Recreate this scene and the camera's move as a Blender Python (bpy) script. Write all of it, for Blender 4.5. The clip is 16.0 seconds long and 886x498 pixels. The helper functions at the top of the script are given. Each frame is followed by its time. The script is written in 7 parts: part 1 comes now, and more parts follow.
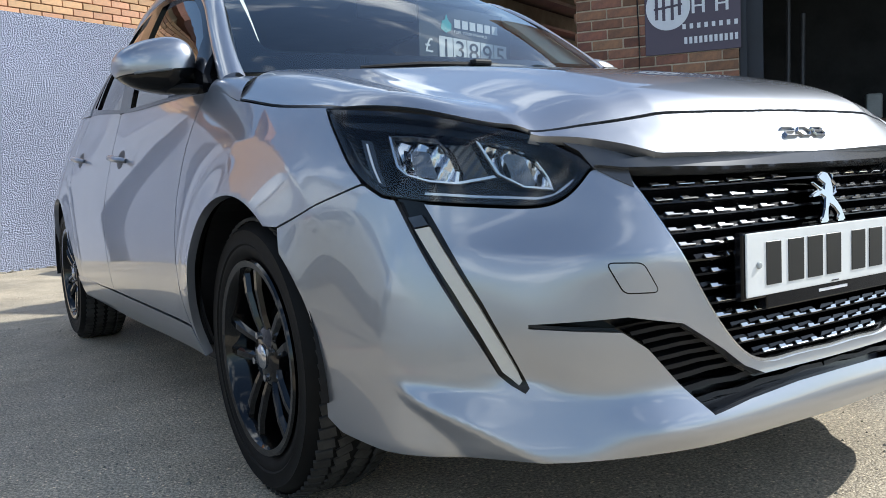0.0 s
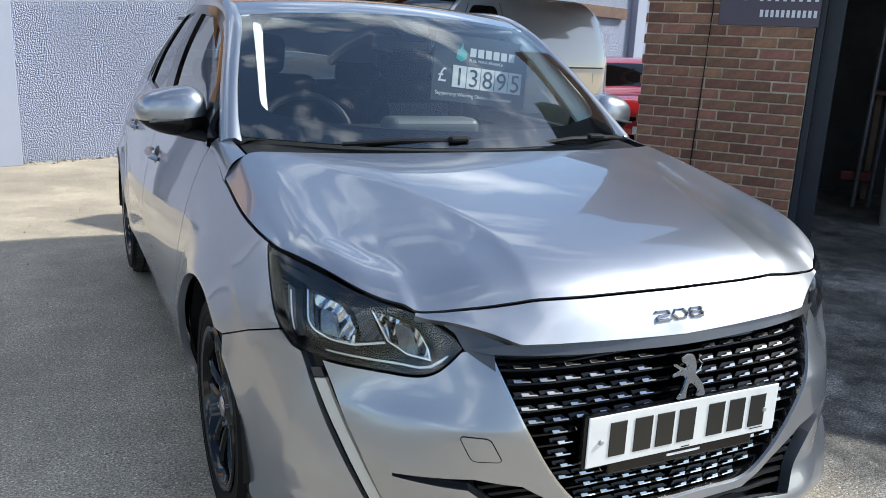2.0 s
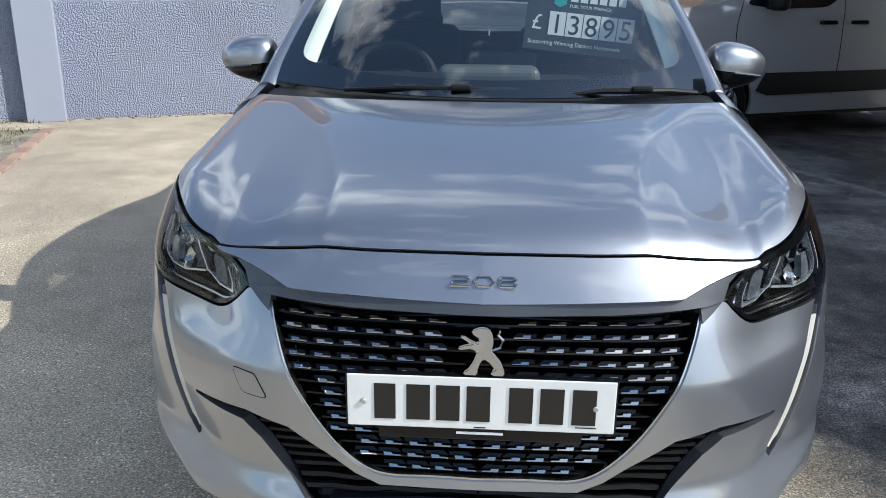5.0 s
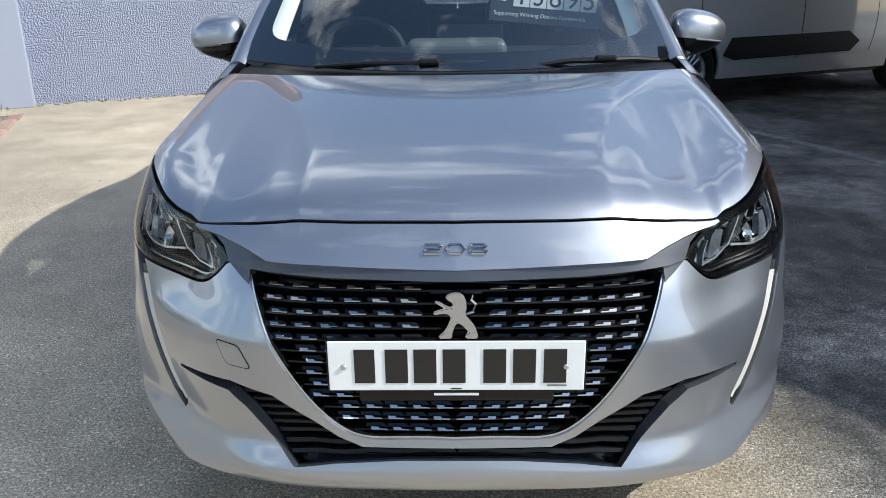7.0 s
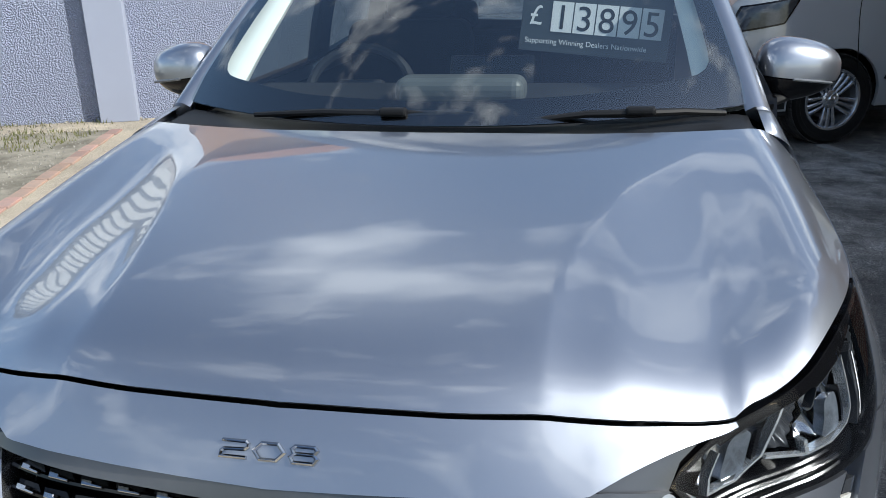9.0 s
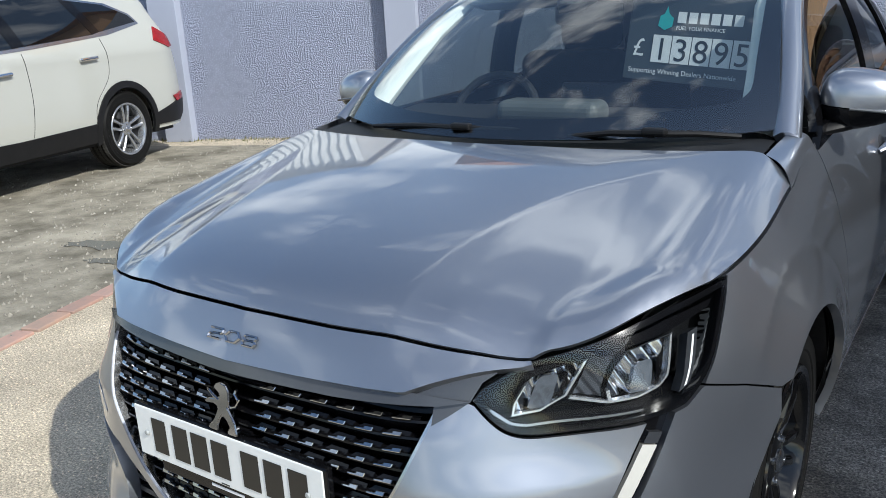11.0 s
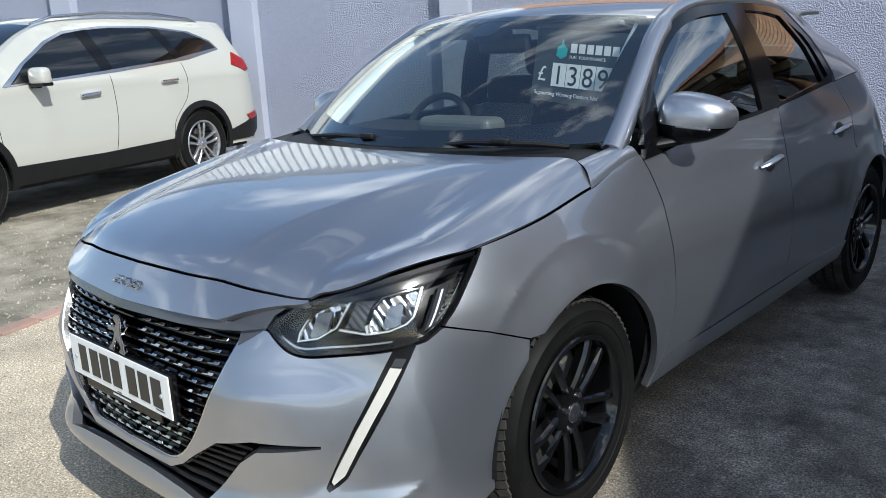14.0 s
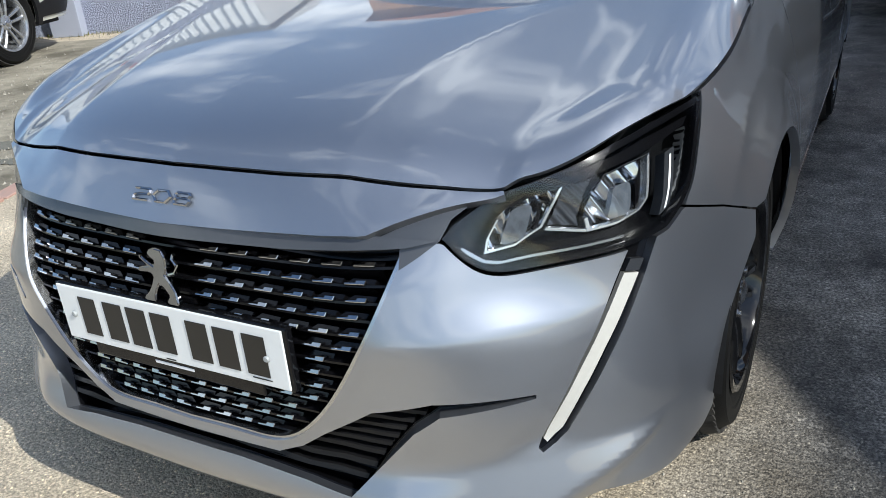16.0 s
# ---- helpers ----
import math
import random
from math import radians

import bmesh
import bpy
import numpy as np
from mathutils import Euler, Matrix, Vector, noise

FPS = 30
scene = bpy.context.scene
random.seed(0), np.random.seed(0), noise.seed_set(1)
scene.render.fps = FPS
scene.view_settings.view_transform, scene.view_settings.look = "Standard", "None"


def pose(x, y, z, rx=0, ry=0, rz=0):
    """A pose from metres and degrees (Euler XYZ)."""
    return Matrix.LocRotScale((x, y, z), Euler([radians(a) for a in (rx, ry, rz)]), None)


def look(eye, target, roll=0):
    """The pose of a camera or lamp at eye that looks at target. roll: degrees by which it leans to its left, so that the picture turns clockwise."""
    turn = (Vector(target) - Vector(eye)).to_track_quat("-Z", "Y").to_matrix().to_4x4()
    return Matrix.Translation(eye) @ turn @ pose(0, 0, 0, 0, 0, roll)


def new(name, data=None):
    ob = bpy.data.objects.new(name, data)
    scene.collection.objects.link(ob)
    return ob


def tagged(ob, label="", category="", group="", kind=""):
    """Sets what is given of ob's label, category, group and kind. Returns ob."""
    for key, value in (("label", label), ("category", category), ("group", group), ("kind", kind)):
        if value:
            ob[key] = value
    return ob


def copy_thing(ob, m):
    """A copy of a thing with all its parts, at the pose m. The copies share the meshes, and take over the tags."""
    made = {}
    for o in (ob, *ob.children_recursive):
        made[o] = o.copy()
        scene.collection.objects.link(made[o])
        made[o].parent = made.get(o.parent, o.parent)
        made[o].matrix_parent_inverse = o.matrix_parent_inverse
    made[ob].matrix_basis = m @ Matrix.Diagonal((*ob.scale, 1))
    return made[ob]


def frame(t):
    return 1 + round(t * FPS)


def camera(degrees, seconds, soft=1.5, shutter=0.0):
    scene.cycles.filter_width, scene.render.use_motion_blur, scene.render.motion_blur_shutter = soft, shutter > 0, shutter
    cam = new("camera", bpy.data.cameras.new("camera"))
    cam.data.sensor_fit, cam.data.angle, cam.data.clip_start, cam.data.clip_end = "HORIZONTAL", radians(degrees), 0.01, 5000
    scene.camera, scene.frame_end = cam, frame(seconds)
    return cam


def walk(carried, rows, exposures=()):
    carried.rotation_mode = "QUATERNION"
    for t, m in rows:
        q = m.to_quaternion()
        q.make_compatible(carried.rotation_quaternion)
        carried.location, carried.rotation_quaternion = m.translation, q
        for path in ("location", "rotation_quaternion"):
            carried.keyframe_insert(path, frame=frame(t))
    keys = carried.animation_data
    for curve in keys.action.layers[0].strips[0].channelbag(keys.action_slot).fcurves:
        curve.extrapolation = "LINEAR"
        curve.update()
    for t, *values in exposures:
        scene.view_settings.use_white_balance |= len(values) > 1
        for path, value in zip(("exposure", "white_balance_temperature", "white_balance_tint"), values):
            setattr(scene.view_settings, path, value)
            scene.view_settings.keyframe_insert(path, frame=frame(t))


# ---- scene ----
from mathutils.geometry import delaunay_2d_cdt

cam = camera(57.2, 16.0, soft=0.45)
PATH = [
    (0, (-1.438, -0.885, 0.691), (-0.358, 0.789, 0.514), -2.8),
    (0.5, (-1.442, -0.887, 0.677), (-0.372, 0.786, 0.445), -1.2),
    (1, (-1.387, -0.934, 0.859), (-0.334, 0.738, 0.554), 0.5),
    (1.5, (-1.312, -1.097, 1.179), (-0.33, 0.596, 0.766), 1.9),
    (2, (-1.194, -1.206, 1.278), (-0.336, 0.532, 0.789), 2.7),
    (2.5, (-0.954, -1.296, 1.308), (-0.262, 0.502, 0.768), 3.1),
    (3, (-0.622, -1.433, 1.333), (-0.121, 0.419, 0.77), 3.2),
    (3.5, (-0.344, -1.414, 1.349), (-0.046, 0.478, 0.774), 2.9),
    (4, (-0.132, -1.35, 1.364), (-0.022, 0.56, 0.781), 2.4),
    (4.5, (-0.011, -1.369, 1.31), (-0.065, 0.54, 0.716), 1.4),
    (4.7, (-0.003, -1.387, 1.284), (-0.102, 0.516, 0.682), 0.8),
    (6.8, (-0.018, -1.547, 1.293), (-0.068, 0.334, 0.617), -0.9),
    (7, (0.011, -1.478, 1.293), (-0.033, 0.404, 0.617), -0.8),
    (7.5, (0.095, -1.342, 1.295), (0.051, 0.541, 0.623), -0.5),
    (8, (0.184, -1.189, 1.272), (0.092, 0.693, 0.604), -0.4),
    (8.5, (0.267, -0.957, 1.292), (0.069, 0.919, 0.627), -0.7),
    (9, (0.399, -0.743, 1.298), (-0.004, 1.104, 0.644), -1.6),
    (9.5, (0.542, -0.544, 1.294), (-0.09, 1.25, 0.678), -2.2),
    (10, (0.685, -0.572, 1.274), (-0.125, 1.162, 0.692), -2.8),
    (10.2, (0.777, -0.632, 1.286), (-0.105, 1.061, 0.7), -3.0),
    (12.3, (1.618, -1.09, 1.318), (0.328, 0.351, 0.808), -2.4),
    (12.5, (1.669, -1.101, 1.31), (0.366, 0.329, 0.806), -2.3),
    (13, (1.792, -1.041, 1.306), (0.467, 0.375, 0.816), -2.2),
    (13.5, (1.895, -0.942, 1.289), (0.56, 0.467, 0.806), -2.4),
    (14, (1.938, -0.858, 1.293), (0.621, 0.564, 0.8), -2.8),
    (14.5, (1.863, -0.885, 1.283), (0.597, 0.566, 0.746), -3.6),
    (15, (1.649, -0.979, 1.287), (0.475, 0.517, 0.668), -4.4),
    (15.5, (1.366, -0.969, 1.235), (0.315, 0.572, 0.511), -5.0),
    (16, (1.033, -0.836, 1.179), (0.129, 0.748, 0.359), -5.1),
]
walk(cam, [(t, look(eye, target, roll)) for t, eye, target, roll in PATH],
     exposures=[(t, e, 6250, 6) for t, e in ((0, 0.50), (2.0, 0.55), (3.5, 0.46), (4.5, 0.36), (7.5, 0.52), (8.2, 0.54), (9.0, 0.40), (10.0, 0.30), (12.5, 0.28), (14.0, 0.34), (15.0, 0.32), (16.0, 0.33))])

# ---------------- sky and sun ----------------
SUN_TO = Vector((1.16, -0.27, 1.0)).normalized()      # towards the sun
world = bpy.data.worlds.new("sky")
scene.world = world
world.use_nodes = True
wn, wl = world.node_tree.nodes, world.node_tree.links
wn.clear()
sky = wn.new("ShaderNodeTexSky")
sky.sky_type, sky.sun_disc = "NISHITA", False
sky.sun_elevation = math.asin(SUN_TO.z)
sky.sun_rotation = math.atan2(SUN_TO.x, SUN_TO.y)
sky.air_density, sky.dust_density, sky.ozone_density = 1.0, 1.0, 2.0
co = wn.new("ShaderNodeTexCoord")
squash = wn.new("ShaderNodeMapping")
squash.inputs["Scale"].default_value = (1.0, 1.0, 2.6)
cn = wn.new("ShaderNodeTexNoise")
cn.inputs["Scale"].default_value, cn.inputs["Detail"].default_value, cn.inputs["Roughness"].default_value = 2.6, 8.0, 0.56
cr = wn.new("ShaderNodeValToRGB")
cr.color_ramp.elements[0].position, cr.color_ramp.elements[1].position = 0.525, 0.70
cm = wn.new("ShaderNodeMixRGB")
cm.inputs["Color2"].default_value = (12.0, 12.2, 12.5, 1)
bg = wn.new("ShaderNodeBackground")
bg.inputs["Strength"].default_value = 0.14
wo = wn.new("ShaderNodeOutputWorld")
wl.new(co.outputs["Generated"], squash.inputs["Vector"])
wl.new(squash.outputs["Vector"], cn.inputs["Vector"])
wl.new(cn.outputs["Fac"], cr.inputs["Fac"])
wl.new(cr.outputs["Color"], cm.inputs["Fac"])
wl.new(sky.outputs["Color"], cm.inputs["Color1"])
wl.new(cm.outputs["Color"], bg.inputs["Color"])
wl.new(bg.outputs["Background"], wo.inputs["Surface"])
sun = new("sun", bpy.data.lights.new("sun", "SUN"))
sun.data.energy, sun.data.angle, sun.data.color = 4.0, radians(0.53), (1.0, 0.965, 0.91)
sun.matrix_basis = look(SUN_TO * 30, (0, 0, 0))


# ---------------- materials ----------------
def principled(name):
    m = bpy.data.materials.new(name)
    m.use_nodes = True
    return m, m.node_tree.nodes, m.node_tree.links, m.node_tree.nodes["Principled BSDF"]


def mat(name, colour, rough=0.6, metal=0.0, vary=0.0, scale=8.0, bump=0.0, bump_scale=60.0, coat=0.0, spec=0.5, second=None, distance=0.002, per_piece=0.0, soft_edges=(0.35, 0.65)):
    """A plain surface with stains (vary, at scale) and grain (bump); second: the stains' colour."""
    m, n, l, b = principled(name)
    b.inputs["Base Color"].default_value = (*colour, 1)
    b.inputs["Roughness"].default_value, b.inputs["Metallic"].default_value = rough, metal
    b.inputs["Coat Weight"].default_value, b.inputs["Coat Roughness"].default_value = coat, 0.03
    b.inputs["Specular IOR Level"].default_value = spec
    at = n.new("ShaderNodeTexCoord")
    if vary or second:
        t = n.new("ShaderNodeTexNoise")
        t.inputs["Scale"].default_value, t.inputs["Detail"].default_value, t.inputs["Roughness"].default_value = scale, 8.0, 0.65
        l.new(at.outputs["Object"], t.inputs["Vector"])
        r = n.new("ShaderNodeValToRGB")
        r.color_ramp.elements[0].position, r.color_ramp.elements[1].position = soft_edges
        two = second or [c * (1 - vary) for c in colour]
        r.color_ramp.elements[0].color, r.color_ramp.elements[1].color = (*two, 1), (*colour, 1)
        l.new(t.outputs["Fac"], r.inputs["Fac"])
        out = r.outputs["Color"]
        if per_piece:
            o, hv = n.new("ShaderNodeObjectInfo"), n.new("ShaderNodeHueSaturation")
            mr = n.new("ShaderNodeMapRange")
            mr.inputs["To Min"].default_value, mr.inputs["To Max"].default_value = 1 - per_piece, 1 + per_piece
            l.new(o.outputs["Random"], mr.inputs["Value"])
            l.new(mr.outputs["Result"], hv.inputs["Value"])
            l.new(out, hv.inputs["Color"])
            mh = n.new("ShaderNodeMapRange")
            mh.inputs["To Min"].default_value, mh.inputs["To Max"].default_value = 0.488, 0.512
            w = n.new("ShaderNodeMath")
            w.operation, w.inputs[1].default_value = "MULTIPLY", 7.31
            fr = n.new("ShaderNodeMath")
            fr.operation = "FRACT"
            l.new(o.outputs["Random"], w.inputs[0])
            l.new(w.outputs[0], fr.inputs[0])
            l.new(fr.outputs[0], mh.inputs["Value"])
            l.new(mh.outputs["Result"], hv.inputs["Hue"])
            out = hv.outputs["Color"]
        l.new(out, b.inputs["Base Color"])
    if bump:
        t = n.new("ShaderNodeTexNoise")
        t.inputs["Scale"].default_value, t.inputs["Detail"].default_value = bump_scale, 5.0
        l.new(at.outputs["Object"], t.inputs["Vector"])
        bn = n.new("ShaderNodeBump")
        bn.inputs["Strength"].default_value, bn.inputs["Distance"].default_value = bump, distance
        l.new(t.outputs["Fac"], bn.inputs["Height"])
        l.new(bn.outputs["Normal"], b.inputs["Normal"])
    return m


def glass(name, tint, gloss, rough=0.0):
    """A thin pane: mostly clear, tinted, with a mirror gloss that grows at a slant."""
    m, n, l, b = principled(name)
    n.remove(b)
    tr, gl, mx, lw = n.new("ShaderNodeBsdfTransparent"), n.new("ShaderNodeBsdfGlossy"), n.new("ShaderNodeMixShader"), n.new("ShaderNodeLayerWeight")
    tr.inputs["Color"].default_value = (*tint, 1)
    gl.inputs["Roughness"].default_value = rough
    lw.inputs["Blend"].default_value = 0.5
    pw, ml = n.new("ShaderNodeMath"), n.new("ShaderNodeMath")
    pw.operation, pw.inputs[1].default_value = "POWER", 5.0
    ml.operation, ml.inputs[1].default_value, ml.inputs[2].default_value = "MULTIPLY_ADD", 1.0 - gloss, gloss
    l.new(lw.outputs["Facing"], pw.inputs[0])
    l.new(pw.outputs[0], ml.inputs[0])
    l.new(ml.outputs[0], mx.inputs["Fac"])
    l.new(tr.outputs["BSDF"], mx.inputs[1])
    l.new(gl.outputs["BSDF"], mx.inputs[2])
    l.new(mx.outputs["Shader"], n["Material Output"].inputs["Surface"])
    return m


def paint(name, colour, metal, rough, flake=0.0):
    """Lacquered body paint, with fine flakes."""
    m, n, l, b = principled(name)
    b.inputs["Base Color"].default_value = (*colour, 1)
    b.inputs["Metallic"].default_value, b.inputs["Roughness"].default_value = metal, rough
    b.inputs["Coat Weight"].default_value, b.inputs["Coat Roughness"].default_value, b.inputs["Coat IOR"].default_value = 1.0, 0.005, 1.72
    at, v = n.new("ShaderNodeTexCoord"), n.new("ShaderNodeTexNoise")
    v.inputs["Scale"].default_value, v.inputs["Detail"].default_value = 3.0, 6.0
    l.new(at.outputs["Object"], v.inputs["Vector"])
    mr = n.new("ShaderNodeMapRange")
    mr.inputs["To Min"].default_value, mr.inputs["To Max"].default_value = rough * 0.9, rough * 1.12
    l.new(v.outputs["Fac"], mr.inputs["Value"])
    l.new(mr.outputs["Result"], b.inputs["Roughness"])
    if flake:
        w, bn = n.new("ShaderNodeTexVoronoi"), n.new("ShaderNodeBump")
        w.inputs["Scale"].default_value = 1400
        l.new(at.outputs["Object"], w.inputs["Vector"])
        bn.inputs["Strength"].default_value, bn.inputs["Distance"].default_value = flake, 0.0004
        l.new(w.outputs["Distance"], bn.inputs["Height"])
        l.new(bn.outputs["Normal"], b.inputs["Normal"])
    return m


M = {}
M["silver"] = paint("silver_paint", (0.325, 0.343, 0.385), 0.90, 0.37, 0.05)
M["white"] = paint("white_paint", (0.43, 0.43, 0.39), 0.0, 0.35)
# the van's white is greyed down: canopy shade put into the paint colour
M["van_shade_white"] = paint("van_shade_white_paint", (0.32, 0.33, 0.345), 0.15, 0.33)
M["red"] = paint("red_paint", (0.42, 0.012, 0.02), 0.0, 0.3)
M["gloss_black"] = mat("gloss_black_plastic", (0.005, 0.005, 0.006), 0.12, spec=0.3, vary=0.2, scale=12)
M["matt_black"] = mat("matt_black_plastic", (0.010, 0.010, 0.011), 0.5, spec=0.25, bump=0.25, bump_scale=900, distance=0.0004, vary=0.25, scale=9)
M["dark_trim"] = mat("dark_grey_trim", (0.035, 0.036, 0.04), 0.42, bump=0.2, bump_scale=700, distance=0.0004, vary=0.2, scale=7)
M["chrome"] = mat("chrome", (0.70, 0.71, 0.73), 0.06, 1.0, vary=0.06, scale=20)
M["satin_chrome"] = mat("satin_chrome", (0.55, 0.56, 0.58), 0.22, 1.0, vary=0.1, scale=20)
M["rim_black"] = mat("black_wheel_lacquer", (0.004, 0.004, 0.0045), 0.07, vary=0.3, scale=14)
M["rim_silver"] = mat("silver_wheel_lacquer", (0.45, 0.46, 0.48), 0.25, 0.8, vary=0.15, scale=14)
M["rubber"] = mat("tyre_rubber", (0.006, 0.006, 0.006), 0.55, spec=0.1, second=(0.010, 0.0098, 0.0095), scale=9, bump=0.3, bump_scale=240, distance=0.0008)
M["tread"] = mat("dusty_tread", (0.022, 0.021, 0.020), 0.75, spec=0.2, second=(0.06, 0.057, 0.053), scale=11, bump=0.4, bump_scale=160, distance=0.001)
M["steel"] = mat("brake_steel", (0.33, 0.32, 0.31), 0.4, 0.9, vary=0.4, scale=15)
M["screen_glass"] = glass("windscreen_glass", (0.82, 0.90, 0.89), 0.185)
M["lamp_glass"] = glass("lamp_glass", (0.96, 0.975, 0.98), 0.04)
M["side_glass"] = glass("side_glass", (0.36, 0.40, 0.39), 0.28)
M["dark_glass"] = mat("privacy_glass", (0.006, 0.007, 0.008), 0.02, spec=0.7, vary=0.2, scale=3)
M["drl_white"] = mat("white_light_guide", (0.50, 0.49, 0.455), 0.30, vary=0.06, scale=60)
M["drl_white"].node_tree.nodes["Principled BSDF"].inputs["Emission Color"].default_value = (1.0, 0.93, 0.78, 1)
M["drl_white"].node_tree.nodes["Principled BSDF"].inputs["Emission Strength"].default_value = 0.03
M["reflector"] = mat("lamp_reflector", (0.62, 0.64, 0.68), 0.11, 1.0, vary=0.2, scale=35)
M["bright_edge"] = mat("bright_bezel", (0.74, 0.76, 0.78), 0.22, 0.8, vary=0.06, scale=30)
M["lamp_housing"] = mat("black_lamp_housing", (0.006, 0.0065, 0.0075), 0.22, 0.0, vary=0.3, scale=20)
M["clear_block"] = mat("clear_lens_block", (0.16, 0.18, 0.21), 0.04, 0.35, vary=0.5, scale=40, spec=0.8)
M["satin_grey"] = mat("dark_satin_trim", (0.11, 0.112, 0.118), 0.26, 0.6, vary=0.15, scale=9)
M["badge_chrome"] = mat("badge_chrome", (0.46, 0.47, 0.49), 0.08, 1.0, vary=0.06, scale=20)
M["smoke"] = mat("smoked_lens", (0.075, 0.08, 0.09), 0.10, 0.5, vary=0.3, scale=22)
M["plate_white"] = mat("number_plate_white", (0.80, 0.81, 0.80), 0.30, vary=0.05, scale=18)
M["plate_black"] = mat("number_plate_black", (0.010, 0.010, 0.010), 0.35, vary=0.2, scale=30)
# paler than the dash: imitates a faint reflection in the windscreen
M["reflection_box"] = mat("pale_reflection_tone", (0.09, 0.097, 0.095), 0.5, vary=0.15, scale=8)
M["interior"] = mat("dark_cabin_plastic", (0.022, 0.023, 0.025), 0.55, spec=0.25, bump=0.3, bump_scale=500, distance=0.0005, vary=0.25, scale=6)
M["cabin_grey"] = mat("grey_cabin_trim", (0.24, 0.25, 0.245), 0.6, vary=0.15, scale=5, bump=0.2, bump_scale=400, distance=0.0005)
M["seat"] = mat("dark_seat_fabric", (0.018, 0.019, 0.022), 0.9, spec=0.2, vary=0.3, scale=30, bump=0.5, bump_scale=600, distance=0.0008)
M["pillar_trim"] = mat("pale_pillar_trim", (0.80, 0.82, 0.79), 0.6, vary=0.08, scale=6)
M["tail_red"] = mat("red_tail_lamp", (0.30, 0.008, 0.010), 0.08, vary=0.3, scale=25)
M["amber"] = mat("clear_marker_lamp", (0.16, 0.165, 0.17), 0.10, 0.4, vary=0.2, scale=40)


def wall_render(name, colour, coarse):
    """Painted pebble-dash: rough lumps of small stones under masonry paint."""
    m, n, l, b = principled(name)
    at = n.new("ShaderNodeTexCoord")
    big, lump, fine = n.new("ShaderNodeTexNoise"), n.new("ShaderNodeTexNoise"), n.new("ShaderNodeTexVoronoi")
    big.inputs["Scale"].default_value, big.inputs["Detail"].default_value = 0.9, 8
    lump.inputs["Scale"].default_value, lump.inputs["Detail"].default_value = 42, 6
    fine.inputs["Scale"].default_value = 72
    for t in (big, lump, fine):
        l.new(at.outputs["Object"], t.inputs["Vector"])
    r = n.new("ShaderNodeValToRGB")
    r.color_ramp.elements[0].position, r.color_ramp.elements[1].position = 0.3, 0.7
    r.color_ramp.elements[0].color, r.color_ramp.elements[1].color = (*[c * 0.88 for c in colour], 1), (*colour, 1)
    l.new(big.outputs["Fac"], r.inputs["Fac"])
    l.new(r.outputs["Color"], b.inputs["Base Color"])
    b.inputs["Roughness"].default_value = 0.85
    if coarse:
        ad = n.new("ShaderNodeMath")
        ad.operation = "SUBTRACT"
        l.new(lump.outputs["Fac"], ad.inputs[0])
        sc = n.new("ShaderNodeMath")
        sc.operation, sc.inputs[1].default_value = "MULTIPLY", 1.1
        l.new(fine.outputs["Distance"], sc.inputs[0])
        l.new(sc.outputs[0], ad.inputs[1])
        bn = n.new("ShaderNodeBump")
        bn.inputs["Strength"].default_value, bn.inputs["Distance"].default_value = 1.0, coarse
        l.new(ad.outputs[0], bn.inputs["Height"])
        # shade between the lumps is coloured in: pits darker, crests slightly lighter
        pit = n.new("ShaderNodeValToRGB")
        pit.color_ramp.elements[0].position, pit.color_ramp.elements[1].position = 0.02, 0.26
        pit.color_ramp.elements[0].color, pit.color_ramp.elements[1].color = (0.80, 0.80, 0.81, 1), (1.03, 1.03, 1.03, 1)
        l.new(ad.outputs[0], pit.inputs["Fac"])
        pit_shade = n.new("ShaderNodeMixRGB")
        pit_shade.blend_type, pit_shade.inputs["Fac"].default_value = "MULTIPLY", 1.0
        l.new(r.outputs["Color"], pit_shade.inputs["Color1"])
        l.new(pit.outputs["Color"], pit_shade.inputs["Color2"])
        l.new(pit_shade.outputs["Color"], b.inputs["Base Color"])
        l.new(bn.outputs["Normal"], b.inputs["Normal"])
    return m


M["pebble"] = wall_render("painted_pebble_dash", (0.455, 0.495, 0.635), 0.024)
M["smooth_render"] = wall_render("painted_smooth_render", (0.36, 0.385, 0.47), 0.0)
M["brick_red"] = mat("red_brown_brick", (0.31, 0.145, 0.085), 0.85, second=(0.19, 0.10, 0.068), scale=22, bump=0.6, bump_scale=140, distance=0.002, per_piece=0.32)
M["brick_orange"] = mat("orange_brick", (0.62, 0.35, 0.19), 0.85, second=(0.50, 0.30, 0.18), scale=18, bump=0.6, bump_scale=140, distance=0.002, per_piece=0.18)
M["edging"] = mat("worn_edging_concrete", (0.26, 0.25, 0.23), 0.95, vary=0.4, scale=9, bump=0.6, bump_scale=120, distance=0.002)
M["roof_orange"] = mat("orange_clay_tile", (0.46, 0.21, 0.12), 0.8, second=(0.34, 0.17, 0.11), scale=4, bump=0.5, bump_scale=40)
M["mortar"] = mat("sandy_mortar", (0.55, 0.45, 0.33), 0.95, vary=0.3, scale=20, bump=0.6, bump_scale=200, distance=0.002)
M["kerb_brick"] = mat("edging_brick", (0.40, 0.25, 0.19), 0.9, second=(0.30, 0.22, 0.18), scale=14, bump=0.6, bump_scale=90, distance=0.002, per_piece=0.15)
M["timber"] = mat("brown_timber", (0.16, 0.09, 0.055), 0.7, second=(0.09, 0.05, 0.035), scale=6, bump=0.4, bump_scale=40, distance=0.002)
M["pale_timber"] = mat("pale_joist_timber", (0.34, 0.27, 0.18), 0.8, second=(0.22, 0.17, 0.11), scale=5, bump=0.4, bump_scale=40, distance=0.002)
